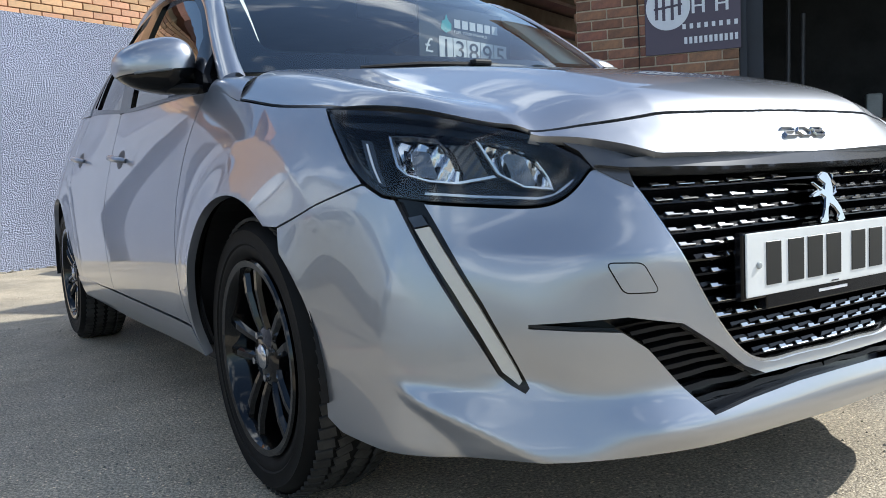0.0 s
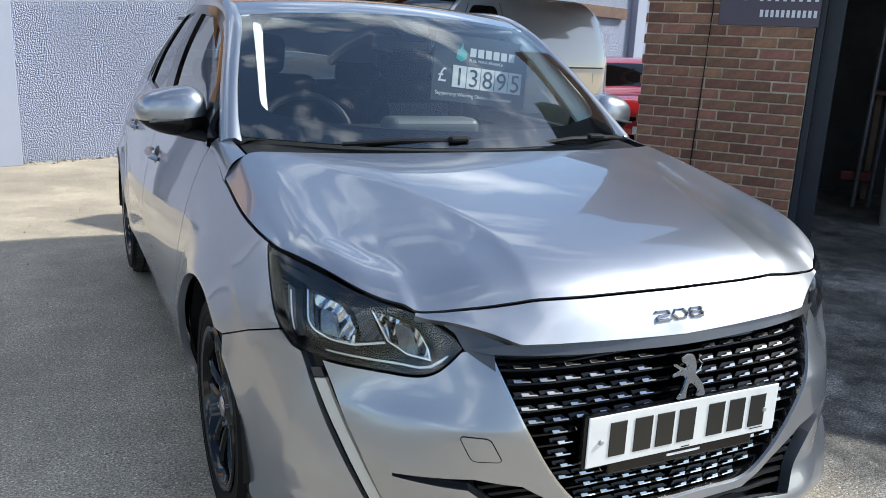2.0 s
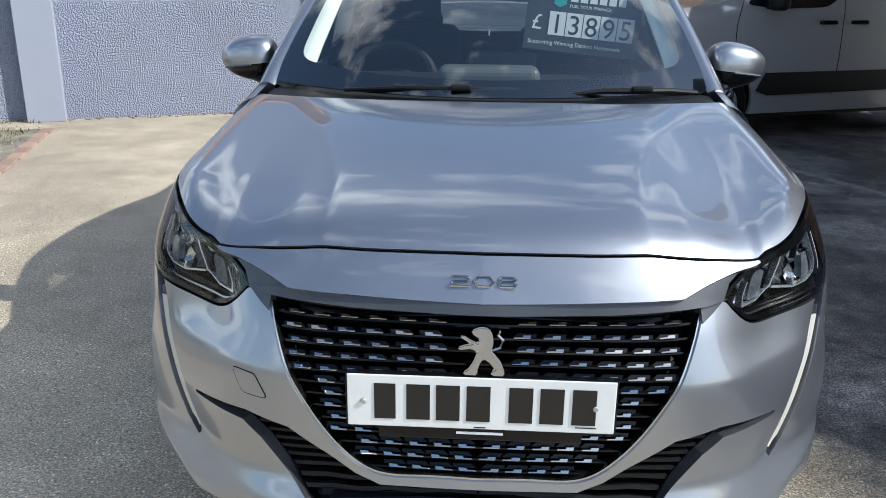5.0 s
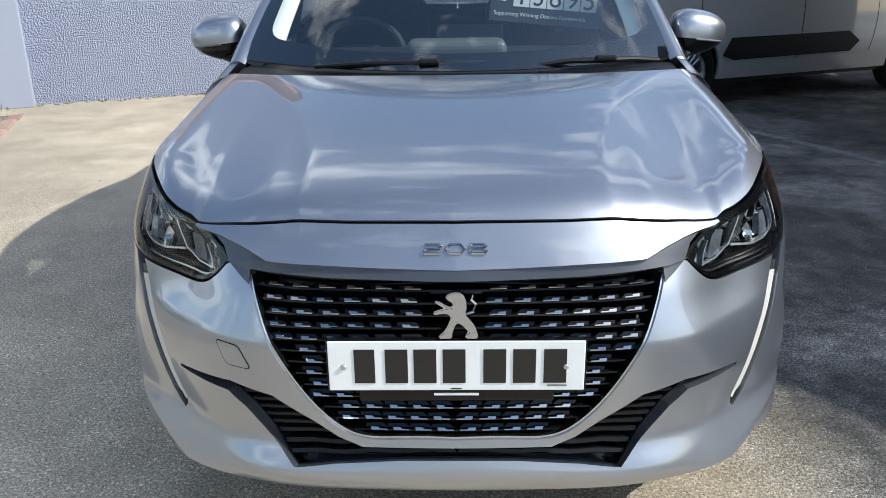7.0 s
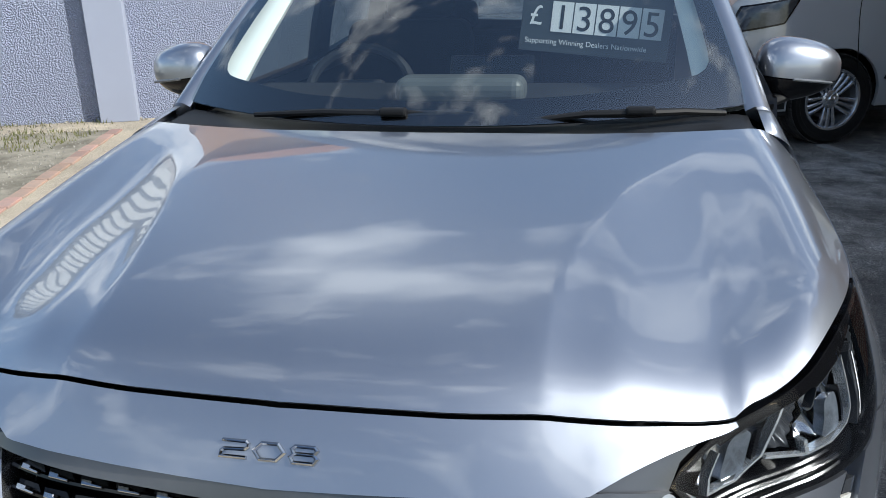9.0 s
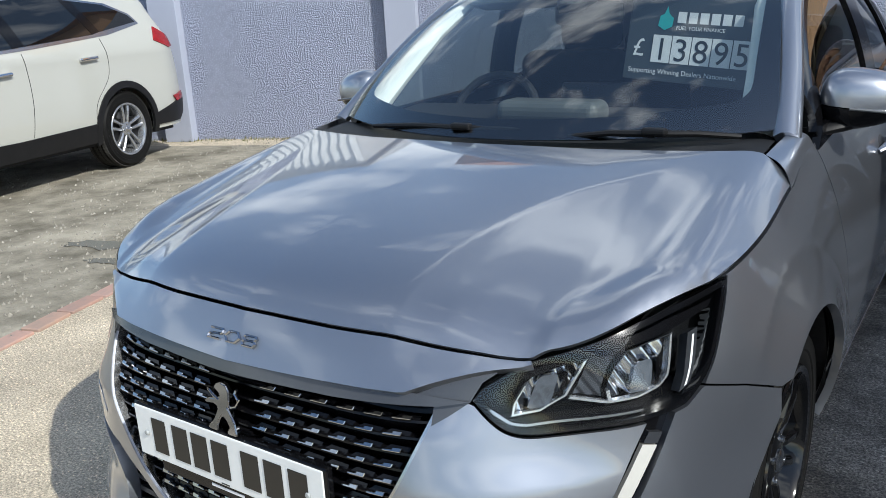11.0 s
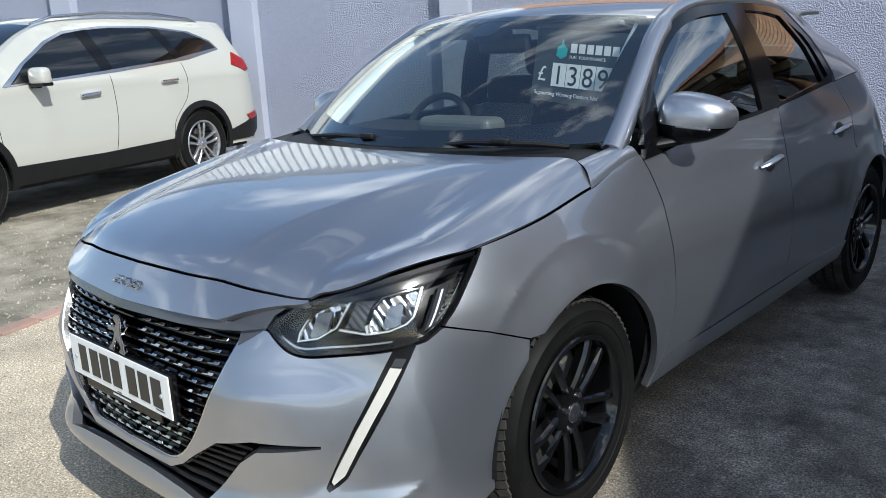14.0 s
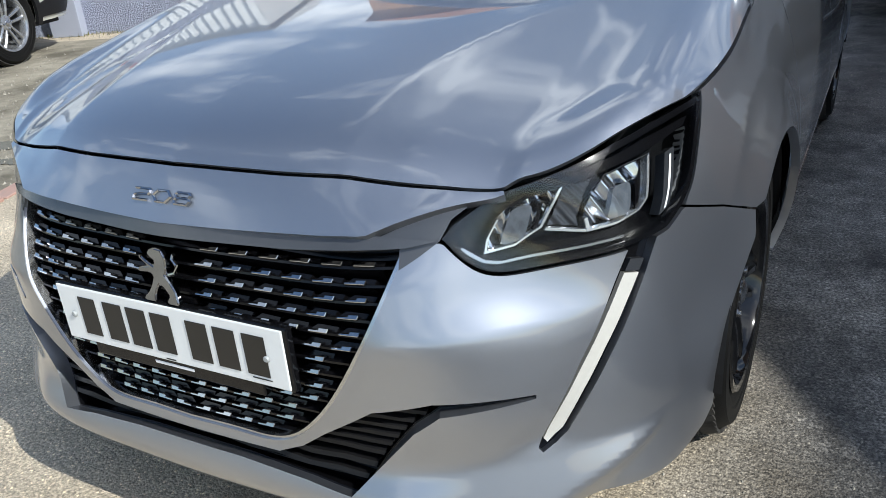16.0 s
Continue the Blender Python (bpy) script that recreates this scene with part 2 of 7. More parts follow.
M["sheet"] = mat("white_corrugated_sheet", (0.80, 0.81, 0.79), 0.5, vary=0.2, scale=2, second=(0.62, 0.63, 0.62))
M["roof_red"] = mat("brown_roof_tile", (0.22, 0.10, 0.07), 0.85, vary=0.4, scale=5, bump=0.5, bump_scale=60)
M["dark_blue"] = mat("dark_blue_door_paint", (0.012, 0.016, 0.028), 0.5, vary=0.3, scale=4)
# mottled near-black: the shade of a deeper garage, put into the wall colour
M["garage_wall"] = mat("shade_dark_garage_wall", (0.03, 0.03, 0.031), 0.9, second=(0.012, 0.012, 0.012), scale=2.5, bump=0.3, bump_scale=40)
M["sign"] = mat("plum_sign_board", (0.085, 0.06, 0.09), 0.35, vary=0.08, scale=3)
M["ink_white"] = mat("white_print", (0.78, 0.78, 0.80), 0.5, vary=0.05, scale=20)
M["ink_teal"] = mat("teal_print", (0.02, 0.42, 0.42), 0.5, vary=0.1, scale=20)
M["ink_dark"] = mat("dark_card", (0.035, 0.045, 0.055), 0.4, vary=0.15, scale=6)
M["moss"] = mat("grass_and_moss", (0.10, 0.12, 0.025), 0.9, second=(0.16, 0.14, 0.05), scale=20)
M["clutter_grey"] = mat("grey_plastic_bin", (0.03, 0.031, 0.032), 0.6, vary=0.3, scale=8)
M["clutter_blue"] = mat("blue_plastic", (0.03, 0.10, 0.28), 0.5, vary=0.3, scale=8)
M["clutter_red"] = mat("red_plastic", (0.12, 0.01, 0.012), 0.5, vary=0.2, scale=8)
M["clutter_white"] = mat("white_plastic", (0.38, 0.40, 0.40), 0.5, vary=0.2, scale=8)
M["tip_chrome"] = mat("dull_chrome_tip", (0.50, 0.51, 0.53), 0.12, 1.0, vary=0.15, scale=40)
M["water"] = mat("shallow_water", (0.05, 0.05, 0.045), 0.05, spec=0.9, vary=0.3, scale=3)
M["foil"] = mat("dull_metal_pipe", (0.10, 0.10, 0.11), 0.5, 0.3, vary=0.3, scale=8)


def ground_material():
    """Worn concrete by the nose and the wall, dark patched asphalt by the garage, both with grit and old stains."""
    m, n, l, b = principled("yard_ground")
    at = n.new("ShaderNodeTexCoord")
    sep = n.new("ShaderNodeSeparateXYZ")
    l.new(at.outputs["Object"], sep.inputs["Vector"])

    def noise_of(scale, detail=6, rough=0.6):
        t = n.new("ShaderNodeTexNoise")
        t.inputs["Scale"].default_value, t.inputs["Detail"].default_value, t.inputs["Roughness"].default_value = scale, detail, rough
        l.new(at.outputs["Object"], t.inputs["Vector"])
        return t.outputs["Fac"]

    def ramp(src, lo, hi, c0, c1):
        r = n.new("ShaderNodeValToRGB")
        r.color_ramp.elements[0].position, r.color_ramp.elements[1].position = lo, hi
        r.color_ramp.elements[0].color, r.color_ramp.elements[1].color = (*c0, 1), (*c1, 1)
        l.new(src, r.inputs["Fac"])
        return r.outputs["Color"]

    def mix(kind, fac, a, c):
        x = n.new("ShaderNodeMixRGB")
        x.blend_type = kind
        if isinstance(fac, float):
            x.inputs["Fac"].default_value = fac
        else:
            l.new(fac, x.inputs["Fac"])
        l.new(a, x.inputs["Color1"])
        l.new(c, x.inputs["Color2"])
        return x.outputs["Color"]

    def math_of(op, a, c):
        x = n.new("ShaderNodeMath")
        x.operation = op
        for i, v in enumerate((a, c)):
            if isinstance(v, float):
                x.inputs[i].default_value = v
            else:
                l.new(v, x.inputs[i])
        return x.outputs[0]

    broad, mid, grit = noise_of(0.7), noise_of(4.0), noise_of(120, 4, 0.75)
    concrete = ramp(mid, 0.3, 0.72, (0.475, 0.40, 0.295), (0.66, 0.565, 0.43))
    asphalt = ramp(mid, 0.32, 0.70, (0.055, 0.053, 0.052), (0.20, 0.19, 0.175))
    patch = ramp(noise_of(3.4, 14, 0.84), 0.40, 0.62, (0.45, 0.445, 0.445), (1.6, 1.57, 1.52))
    asphalt = mix("MULTIPLY", 1.0, asphalt, patch)
    # dusty scuffs where tyres have dried the damp surface
    scuff = ramp(noise_of(1.5, 10, 0.70), 0.47, 0.59, (0, 0, 0), (0.85, 0.85, 0.85))
    dust = ramp(noise_of(9.0, 8, 0.75), 0.35, 0.65, (0.16, 0.152, 0.142), (0.47, 0.445, 0.41))
    asphalt = mix("MIX", scuff, asphalt, dust)
    # the asphalt lies on the garage's side: beyond a line that runs back from beside the front wheel
    side = math_of("ADD", math_of("MULTIPLY", sep.outputs["X"], 1.0), math_of("MULTIPLY", sep.outputs["Y"], 0.16))
    side = math_of("ADD", side, math_of("MULTIPLY", broad, 0.9))
    where = ramp(math_of("MULTIPLY", math_of("SUBTRACT", side, 1.10), 2.2), 0.0, 1.0, (0, 0, 0), (1, 1, 1))
    base = mix("MIX", where, concrete, asphalt)
    stain = ramp(broad, 0.42, 0.60, (0.62, 0.62, 0.62), (1, 1, 1))
    base = mix("MULTIPLY", 0.7, base, stain)
    cell = n.new("ShaderNodeTexVoronoi")
    cell.inputs["Scale"].default_value = 200
    l.new(at.outputs["Object"], cell.inputs["Vector"])
    pick = n.new("ShaderNodeSeparateColor")
    l.new(cell.outputs["Color"], pick.inputs["Color"])
    speck = ramp(pick.outputs["Red"], 0.0, 0.90, (0.60, 0.60, 0.60), (1.16, 1.16, 1.15))
    stone = ramp(pick.outputs["Red"], 0.955, 0.985, (1, 1, 1), (1.55, 1.53, 1.48))
    base = mix("MULTIPLY", 1.0, base, stone)
    # grit shows strongly on the asphalt, faintly on the trowelled concrete
    rough_grit = mix("MULTIPLY", 1.0, ramp(grit, 0.42, 0.58, (0.40, 0.40, 0.40), (1.52, 1.52, 1.50)), speck)
    fine_grit = mix("MULTIPLY", 0.8, ramp(grit, 0.40, 0.60, (0.55, 0.55, 0.555), (1.40, 1.395, 1.38)), speck)
    base = mix("MULTIPLY", 1.0, base, mix("MIX", where, fine_grit, rough_grit))
    l.new(base, b.inputs["Base Color"])
    wet = ramp(broad, 0.40, 0.62, (0.55, 0.55, 0.55), (0.9, 0.9, 0.9))
    l.new(wet, b.inputs["Roughness"])
    bn = n.new("ShaderNodeBump")
    bn.inputs["Strength"].default_value, bn.inputs["Distance"].default_value = 0.7, 0.0035
    l.new(math_of("ADD", math_of("MULTIPLY", cell.outputs["Distance"], -0.9), math_of("MULTIPLY", mid, 0.6)), bn.inputs["Height"])
    l.new(bn.outputs["Normal"], b.inputs["Normal"])
    return m


M["ground"] = ground_material()
M["gravel"] = mat("muddy_gravel", (0.38, 0.342, 0.268), 0.95, second=(0.125, 0.11, 0.08), scale=2.2, bump=1.0, bump_scale=55, distance=0.012)
M["stones"] = mat("loose_stones", (0.40, 0.37, 0.31), 0.9, vary=0.5, scale=30, second=(0.12, 0.11, 0.09))
# ---------------- shape of the hatchback's skin ----------------
def spline(xs, ys):
    """Smooth curve through control points (shape-preserving cubic)."""
    xs, ys = np.asarray(xs, float), np.asarray(ys, float)
    h, d = np.diff(xs), np.diff(ys) / np.diff(xs)
    m = np.zeros_like(ys)
    for i in range(1, len(xs) - 1):
        if d[i - 1] * d[i] > 0:
            w1, w2 = 2 * h[i] + h[i - 1], h[i] + 2 * h[i - 1]
            m[i] = (w1 + w2) / (w1 / d[i - 1] + w2 / d[i])
    m[0], m[-1] = d[0], d[-1]

    def f(x):
        x = np.asarray(x, float)
        k = np.clip(np.searchsorted(xs, x) - 1, 0, len(xs) - 2)
        t = (x - xs[k]) / h[k]
        lo, hi = x < xs[0], x > xs[-1]
        tc = np.clip(t, 0, 1)
        v = ((1 + 2 * tc) * (1 - tc) ** 2 * ys[k] + tc * (1 - tc) ** 2 * h[k] * m[k]
             + tc * tc * (3 - 2 * tc) * ys[k + 1] + tc * tc * (tc - 1) * h[k] * m[k + 1])
        v = np.where(lo, ys[0] + (x - xs[0]) * m[0], v)
        return np.where(hi, ys[-1] + (x - xs[-1]) * m[-1], v)
    return f


def smooth_curve(points, step=0.01):
    """Dense polyline through plan points, with even steps."""
    p = np.asarray(points, float)
    t = np.concatenate([[0], np.cumsum(np.linalg.norm(np.diff(p, axis=0), axis=1))])
    n = len(t)
    h = np.diff(t)
    out = []
    tt = np.linspace(0, t[-1], int(t[-1] / 0.002))
    for c in range(p.shape[1]):
        a = np.zeros((n, n))
        b = np.zeros(n)
        a[0, 0] = a[-1, -1] = 1
        for i in range(1, n - 1):
            a[i, i - 1], a[i, i], a[i, i + 1] = h[i - 1], 2 * (h[i - 1] + h[i]), h[i]
            b[i] = 6 * ((p[i + 1, c] - p[i, c]) / h[i] - (p[i, c] - p[i - 1, c]) / h[i - 1])
        m = np.linalg.solve(a, b)
        k = np.clip(np.searchsorted(t, tt) - 1, 0, n - 2)
        u, v = t[k + 1] - tt, tt - t[k]
        out.append(m[k] * u ** 3 / (6 * h[k]) + m[k + 1] * v ** 3 / (6 * h[k])
                   + (p[k, c] / h[k] - m[k] * h[k] / 6) * u + (p[k + 1, c] / h[k] - m[k + 1] * h[k] / 6) * v)
    q = np.stack(out, 1)
    s = np.concatenate([[0], np.cumsum(np.linalg.norm(np.diff(q, axis=0), axis=1))])
    ss = np.arange(0, s[-1], step)
    return np.stack([np.interp(ss, s, q[:, c]) for c in range(p.shape[1])], 1)


# half outline of the body in plan, from the nose's middle round to the tail's middle
PLAN_FRONT = [(-0.2, 0.0), (0, -0.004), (0.2, 0.0), (0.4, 0.02), (0.52, 0.065), (0.62, 0.135), (0.70, 0.225), (0.77, 0.345), (0.825, 0.49)]
PLAN_REAR = [(0.852, 0.68), (0.864, 1.0), (0.868, 1.6), (0.868, 2.2), (0.862, 2.8), (0.848, 3.35), (0.80, 3.75), (0.66, 3.97), (0.35, 4.04), (0, 4.05), (-0.2, 4.05)]
_plan = smooth_curve(PLAN_FRONT + PLAN_REAR, 0.005)
_i0 = int(np.argmin(np.abs(_plan[:400, 0])))
_plan = _plan[_i0:]
_plan = _plan[:int(np.argmax((_plan[:, 0] < 0) & (_plan[:, 1] > 3)))]
S_STEP = 0.005
S_END = len(_plan) * S_STEP
_tan = np.gradient(_plan, axis=0)
_tan /= np.linalg.norm(_tan, axis=1)[:, None]
_nor = np.stack([_tan[:, 1], -_tan[:, 0]], 1)

Z_LEVELS = [0.17, 0.25, 0.33, 0.42, 0.52, 0.62, 0.70, 0.76, 0.83, 0.90, 0.97]
STATIONS = []


def station(s, *insets):
    """How far the skin stands in from the plan outline at each level, at one place along it."""
    STATIONS.append((s, insets))


station(0.00, 0.03, -0.022, 0.0, 0.005, 0.006, 0.018, 0.043, 0.072, 0.13, 0.23, 0.34)
station(0.43, 0.04, -0.026, 0.006, 0.002, 0.002, 0.030, 0.072, 0.11, 0.17, 0.27, 0.38)
station(0.66, 0.05, -0.016, 0.014, 0.006, 0.016, 0.058, 0.078, 0.084, 0.120, 0.21, 0.32)
station(0.86, 0.02, -0.050, -0.034, -0.028, -0.018, -0.006, 0.006, 0.035, 0.085, 0.18, 0.28)
station(1.06, 0.04, 0.004, -0.006, -0.010, -0.010, -0.006, 0.010, 0.033, 0.067, 0.112, 0.18)
station(1.45, 0.05, 0.0, -0.010, -0.012, -0.012, -0.010, 0.004, 0.026, 0.060, 0.100, 0.14)
station(1.90, 0.09, 0.045, 0.014, 0.003, 0.003, 0.013, 0.028, 0.042, 0.061, 0.085, 0.12)
station(2.80, 0.09, 0.050, 0.016, 0.006, 0.004, 0.013, 0.028, 0.043, 0.064, 0.088, 0.115)
station(3.40, 0.08, 0.040, 0.012, 0.004, 0.001, 0.006, 0.019, 0.032, 0.052, 0.075, 0.10)
station(3.95, 0.06, 0.010, -0.005, -0.010, -0.012, -0.006, 0.004, 0.016, 0.038, 0.065, 0.095)
station(4.55, 0.08, 0.030, 0.015, 0.0, 0.0, 0.008, 0.018, 0.030, 0.050, 0.075, 0.11)
station(5.60, 0.08, 0.030, 0.010, 0.0, 0.0, 0.010, 0.030, 0.050, 0.070, 0.09, 0.12)
_zs = np.arange(0.10, 1.101, 0.005)
_ss = np.arange(0, 5.6, 0.01)
_rows = np.array([spline(Z_LEVELS, v)(_zs) for _, v in STATIONS])
INSET = np.array([spline([s for s, _ in STATIONS], _rows[:, j])(_ss) for j in range(len(_zs))]).T
for _k in range(24):
    _e = np.pad(INSET, ((2, 2), (1, 1)), "edge")
    INSET = (_e[:-4, 1:-1] + 2 * _e[1:-3, 1:-1] + 3 * _e[2:-2, 1:-1] + 2 * _e[3:-1, 1:-1] + _e[4:, 1:-1]) / 9
    _e = np.pad(INSET, ((0, 0), (1, 1)), "edge")
    if _k < 8:
        INSET = (_e[:, :-2] + 2 * _e[:, 1:-1] + _e[:, 2:]) / 4

# the flanks run smoother than the nose
_soft = INSET.copy()
for _k in range(140):
    _e = np.pad(_soft, ((2, 2), (0, 0)), "edge")
    _soft = (_e[:-4] + 2 * _e[1:-3] + 3 * _e[2:-2] + 2 * _e[3:-1] + _e[4:]) / 9
    _e = np.pad(_soft, ((0, 0), (1, 1)), "edge")
    if _k < 24:
        _soft = (_e[:, :-2] + 2 * _e[:, 1:-1] + _e[:, 2:]) / 4
_w = np.clip((_ss[:, None] - 1.06) / 0.22, 0, 1)
_w = _w * _w * (3 - 2 * _w) * np.clip((0.95 - _zs[None]) / 0.08, 0, 1)
INSET = INSET * (1 - _w) + _soft * _w

# flared bands round the wheel arches
for _c in (1.418, 3.958):
    _r = np.hypot(_ss[:, None] - _c, _zs[None] - 0.312)
    _w = 0.017 * np.clip((0.476 - _r) / 0.112, 0, 1) ** 1.5 + 0.0045 * np.exp(-np.abs(_r - 0.478) / 0.028)
    INSET -= _w * np.clip((_zs[None] - 0.30) / 0.2, 0, 1) * np.clip((_ss[:, None] - 1.02) / 0.14, 0, 1)
# character lines of the bumper: the corner edge past the running light, the edge under the lamp, the fold over the lower lip
_sc = spline([0.23, 0.256, 0.281, 0.328, 0.403, 0.484, 0.567, 0.66], [0.772, 0.795, 0.822, 0.876, 0.908, 0.896, 0.868, 0.835])(_zs)
INSET -= 0.0060 * np.exp(-np.abs(_ss[:, None] - _sc[None]) / 0.045) * (np.clip((0.64 - _zs) / 0.14, 0, 1) * np.clip((_zs - 0.225) / 0.03, 0, 1))[None]
_zc = spline([0.3, 0.43, 0.512, 0.624, 0.738, 0.9], [0.546, 0.548, 0.550, 0.556, 0.565, 0.575])(_ss)
INSET -= 0.0032 * np.exp(-np.abs(_zs[None] - _zc[:, None]) / 0.030) * (np.clip((_ss - 0.36) / 0.06, 0, 1) * np.clip((0.82 - _ss) / 0.08, 0, 1))[:, None]
_zl = spline([0.36, 0.47, 0.624, 0.756, 0.822, 0.894, 1.0], [0.304, 0.317, 0.328, 0.339, 0.343, 0.346, 0.348])(np.clip(_ss, 0.36, 1.0))
_zl_slope = spline([0.36, 0.5, 0.6, 0.7, 0.8, 0.9, 1.0], [0.36, 0.42, 0.46, 0.46, 0.45, 0.44, 0.42])(np.clip(_ss, 0.36, 1.0))
_j = int(round((0.37 - 0.10) / 0.005))
_g = np.clip((INSET[:, _j + 2] - INSET[:, _j - 2]) / 0.02, -0.16, 0.03)[:, None]
_even = np.concatenate([INSET[:, _j:_j + 1], _g], 1)
for _k in range(16):
    _e = np.pad(_even, ((2, 2), (0, 0)), "edge")
    _even = (_e[:-4] + 2 * _e[1:-3] + 3 * _e[2:-2] + 2 * _e[3:-1] + _e[4:]) / 9
_flat = _even[:, :1] + _even[:, 1:] * (_zs[None] - 0.37)
# the lip juts out below its fold, as a facet that the corner edge cuts off, and rolls under at its foot
_d1, _d2 = _zl[:, None] - _zs[None], 0.85 * (_sc[None] - _ss[:, None])
_d = 0.5 * (_d1 + _d2 - np.sqrt((_d1 - _d2) ** 2 + 0.008 ** 2))
_d = 0.5 * (_d + np.sqrt(_d * _d + 0.006 ** 2))
_flat = _flat - _zl_slope[:, None] * np.minimum(_d, 0.12) + 7.0 * np.clip(0.243 - _zs[None], 0, 1) ** 2
_w = (np.clip((_ss - 0.42) / 0.16, 0, 1) * np.clip((1.14 - _ss) / 0.10, 0, 1))[:, None]
_w = _w * _w * (3 - 2 * _w) * np.clip((0.41 - _zs[None]) / 0.05, 0, 1)
INSET = INSET * (1 - _w) + _flat * _w
# channel that sinks in towards the foot of the running lights, above the fold
_g = np.clip((0.58 - _zs) / 0.25, 0, 1) ** 1.4
_k = np.clip((_zs[None] - _zl[:, None] + 0.004) / 0.030, 0, 1)
INSET += 0.009 * _g[None] * _k * _k * (3 - 2 * _k) * np.exp(-((_ss[:, None] - 0.655 - 0.60 * np.clip(_zs[None] - 0.33, 0, 1)) / 0.055) ** 2)


def _grid(table, a, b, a0, da, b0, db):
    i = np.clip((a - a0) / da, 0, table.shape[0] - 1.001)
    j = np.clip((b - b0) / db, 0, table.shape[1] - 1.001)
    p, q = i.astype(int), j.astype(int)
    u, v = i - p, j - q

    def weights(f):
        return (-0.5 * f + f * f - 0.5 * f ** 3, 1 - 2.5 * f * f + 1.5 * f ** 3, 0.5 * f + 2 * f * f - 1.5 * f ** 3, -0.5 * f * f + 0.5 * f ** 3)
    out = 0.0
    for k, wu in enumerate(weights(u)):
        for n, wv in enumerate(weights(v)):
            out = out + wu * wv * table[np.clip(p + k - 1, 0, table.shape[0] - 1), np.clip(q + n - 1, 0, table.shape[1] - 1)]
    return out


def wall_skin(s, z):
    """The upright skin: s runs along the plan outline from the nose's middle (minus: the car's right), z is the height."""
    s, z = np.asarray(s, float), np.asarray(z, float)
    a = np.abs(s)
    i = np.clip(a / S_STEP, 0, len(_plan) - 1.001)
    k = i.astype(int)
    f = (i - k)[..., None]
    c = _plan[k] * (1 - f) + _plan[k + 1] * f
    n = _nor[k] * (1 - f) + _nor[k + 1] * f
    d = _grid(INSET, a, z, 0, 0.01, 0.10, 0.005)[..., None]
    p = c - n * d
    return np.stack([p[..., 0] * np.where(s < 0, -1, 1), p[..., 1], z + 0 * s], -1)


wall_top = spline([0, 0.25, 0.40, 0.47, 0.53, 0.57, 0.64, 0.72, 0.80, 0.866, 0.93, 1.015, 1.10, 1.3, 1.56, 1.75, 1.9, 2.8, 3.6, 4.2, 5.6], [0.706, 0.707, 0.706, 0.702, 0.714, 0.731, 0.760, 0.777, 0.795, 0.809, 0.818, 0.827, 0.834, 0.853, 0.892, 0.918, 0.945, 0.978, 1.035, 1.06, 1.04])
SHUT = spline([0, 0.2, 0.4, 0.5, 0.565, 0.60], [0.090, 0.099, 0.134, 0.165, 0.192, 0.208])
SHUT_Z = spline([0, 0.2, 0.3, 0.4, 0.5, 0.56, 0.60], [0.787, 0.786, 0.785, 0.780, 0.773, 0.765, 0.759])
_es = np.arange(0.62, 1.72, 0.01)
_edge = wall_skin(_es, wall_top(_es))
# front edge of the bonnet: its shut line, then the head of the lamp
_fx = np.concatenate([np.arange(0, 0.555, 0.01), _edge[(_edge[:, 0] > 0.57) & (_edge[:, 0] < 0.757) & (_edge[:, 1] < 0.5), 0]])
_k = len(np.arange(0, 0.555, 0.01))
_sel = _edge[(_edge[:, 0] > 0.57) & (_edge[:, 0] < 0.757) & (_edge[:, 1] < 0.5)]
_fy = np.concatenate([SHUT(_fx[:_k]), _sel[:, 1]])
_fz = np.concatenate([SHUT_Z(_fx[:_k]), _sel[:, 2]])
for _j in range(25):
    for _t in (_fy, _fz):
        _t[1:-1] = (_t[:-2] + 2 * _t[1:-1] + _t[2:]) / 4


def _rise(q, x):
    """Bonnet profile from its front edge (0) to the screen (1): blunt in the middle, gentler by the lamps."""
    w = np.clip((x - 0.40) / 0.18, 0, 1)
    e = 0.018 + 0.062 * w * w * (3 - 2 * w)
    k = np.clip(q, 0, 2)
    return ((k + e) ** 0.33 - e ** 0.33) / ((1 + e) ** 0.33 - e ** 0.33) + np.minimum(q, 0) * 2.0


def _ease(t):
    t = np.clip(t, 0, 1)
    return t * t * (3 - 2 * t)


_crease = spline([0, 0.13, 0.2, 0.28, 0.35, 0.48, 0.62, 0.80, 1.0], [0.338, 0.328, 0.320, 0.324, 0.335, 0.368, 0.418, 0.515, 0.62])
LIP_END = (0.385, 0.065, 0.716)                       # where the lip turns up towards the lamp
LIP_TIP = (0.565, 0.184, 0.766)


_lip_y = spline([0, 0.2, 0.30, 0.385], [0.028, 0.038, 0.049, 0.065])


def nose_edge(x):
    """Depth and height of the nose panel's lower edge."""
    k = (x - LIP_END[0]) / (LIP_TIP[0] - LIP_END[0])
    y = np.where(k > 0, LIP_END[1] + k * (LIP_TIP[1] - LIP_END[1]), _lip_y(x))
    return y, np.where(k > 0, LIP_END[2] + k * (LIP_TIP[2] - LIP_END[2]), 0.706 + 0.006 * (x / LIP_END[0]) ** 2)


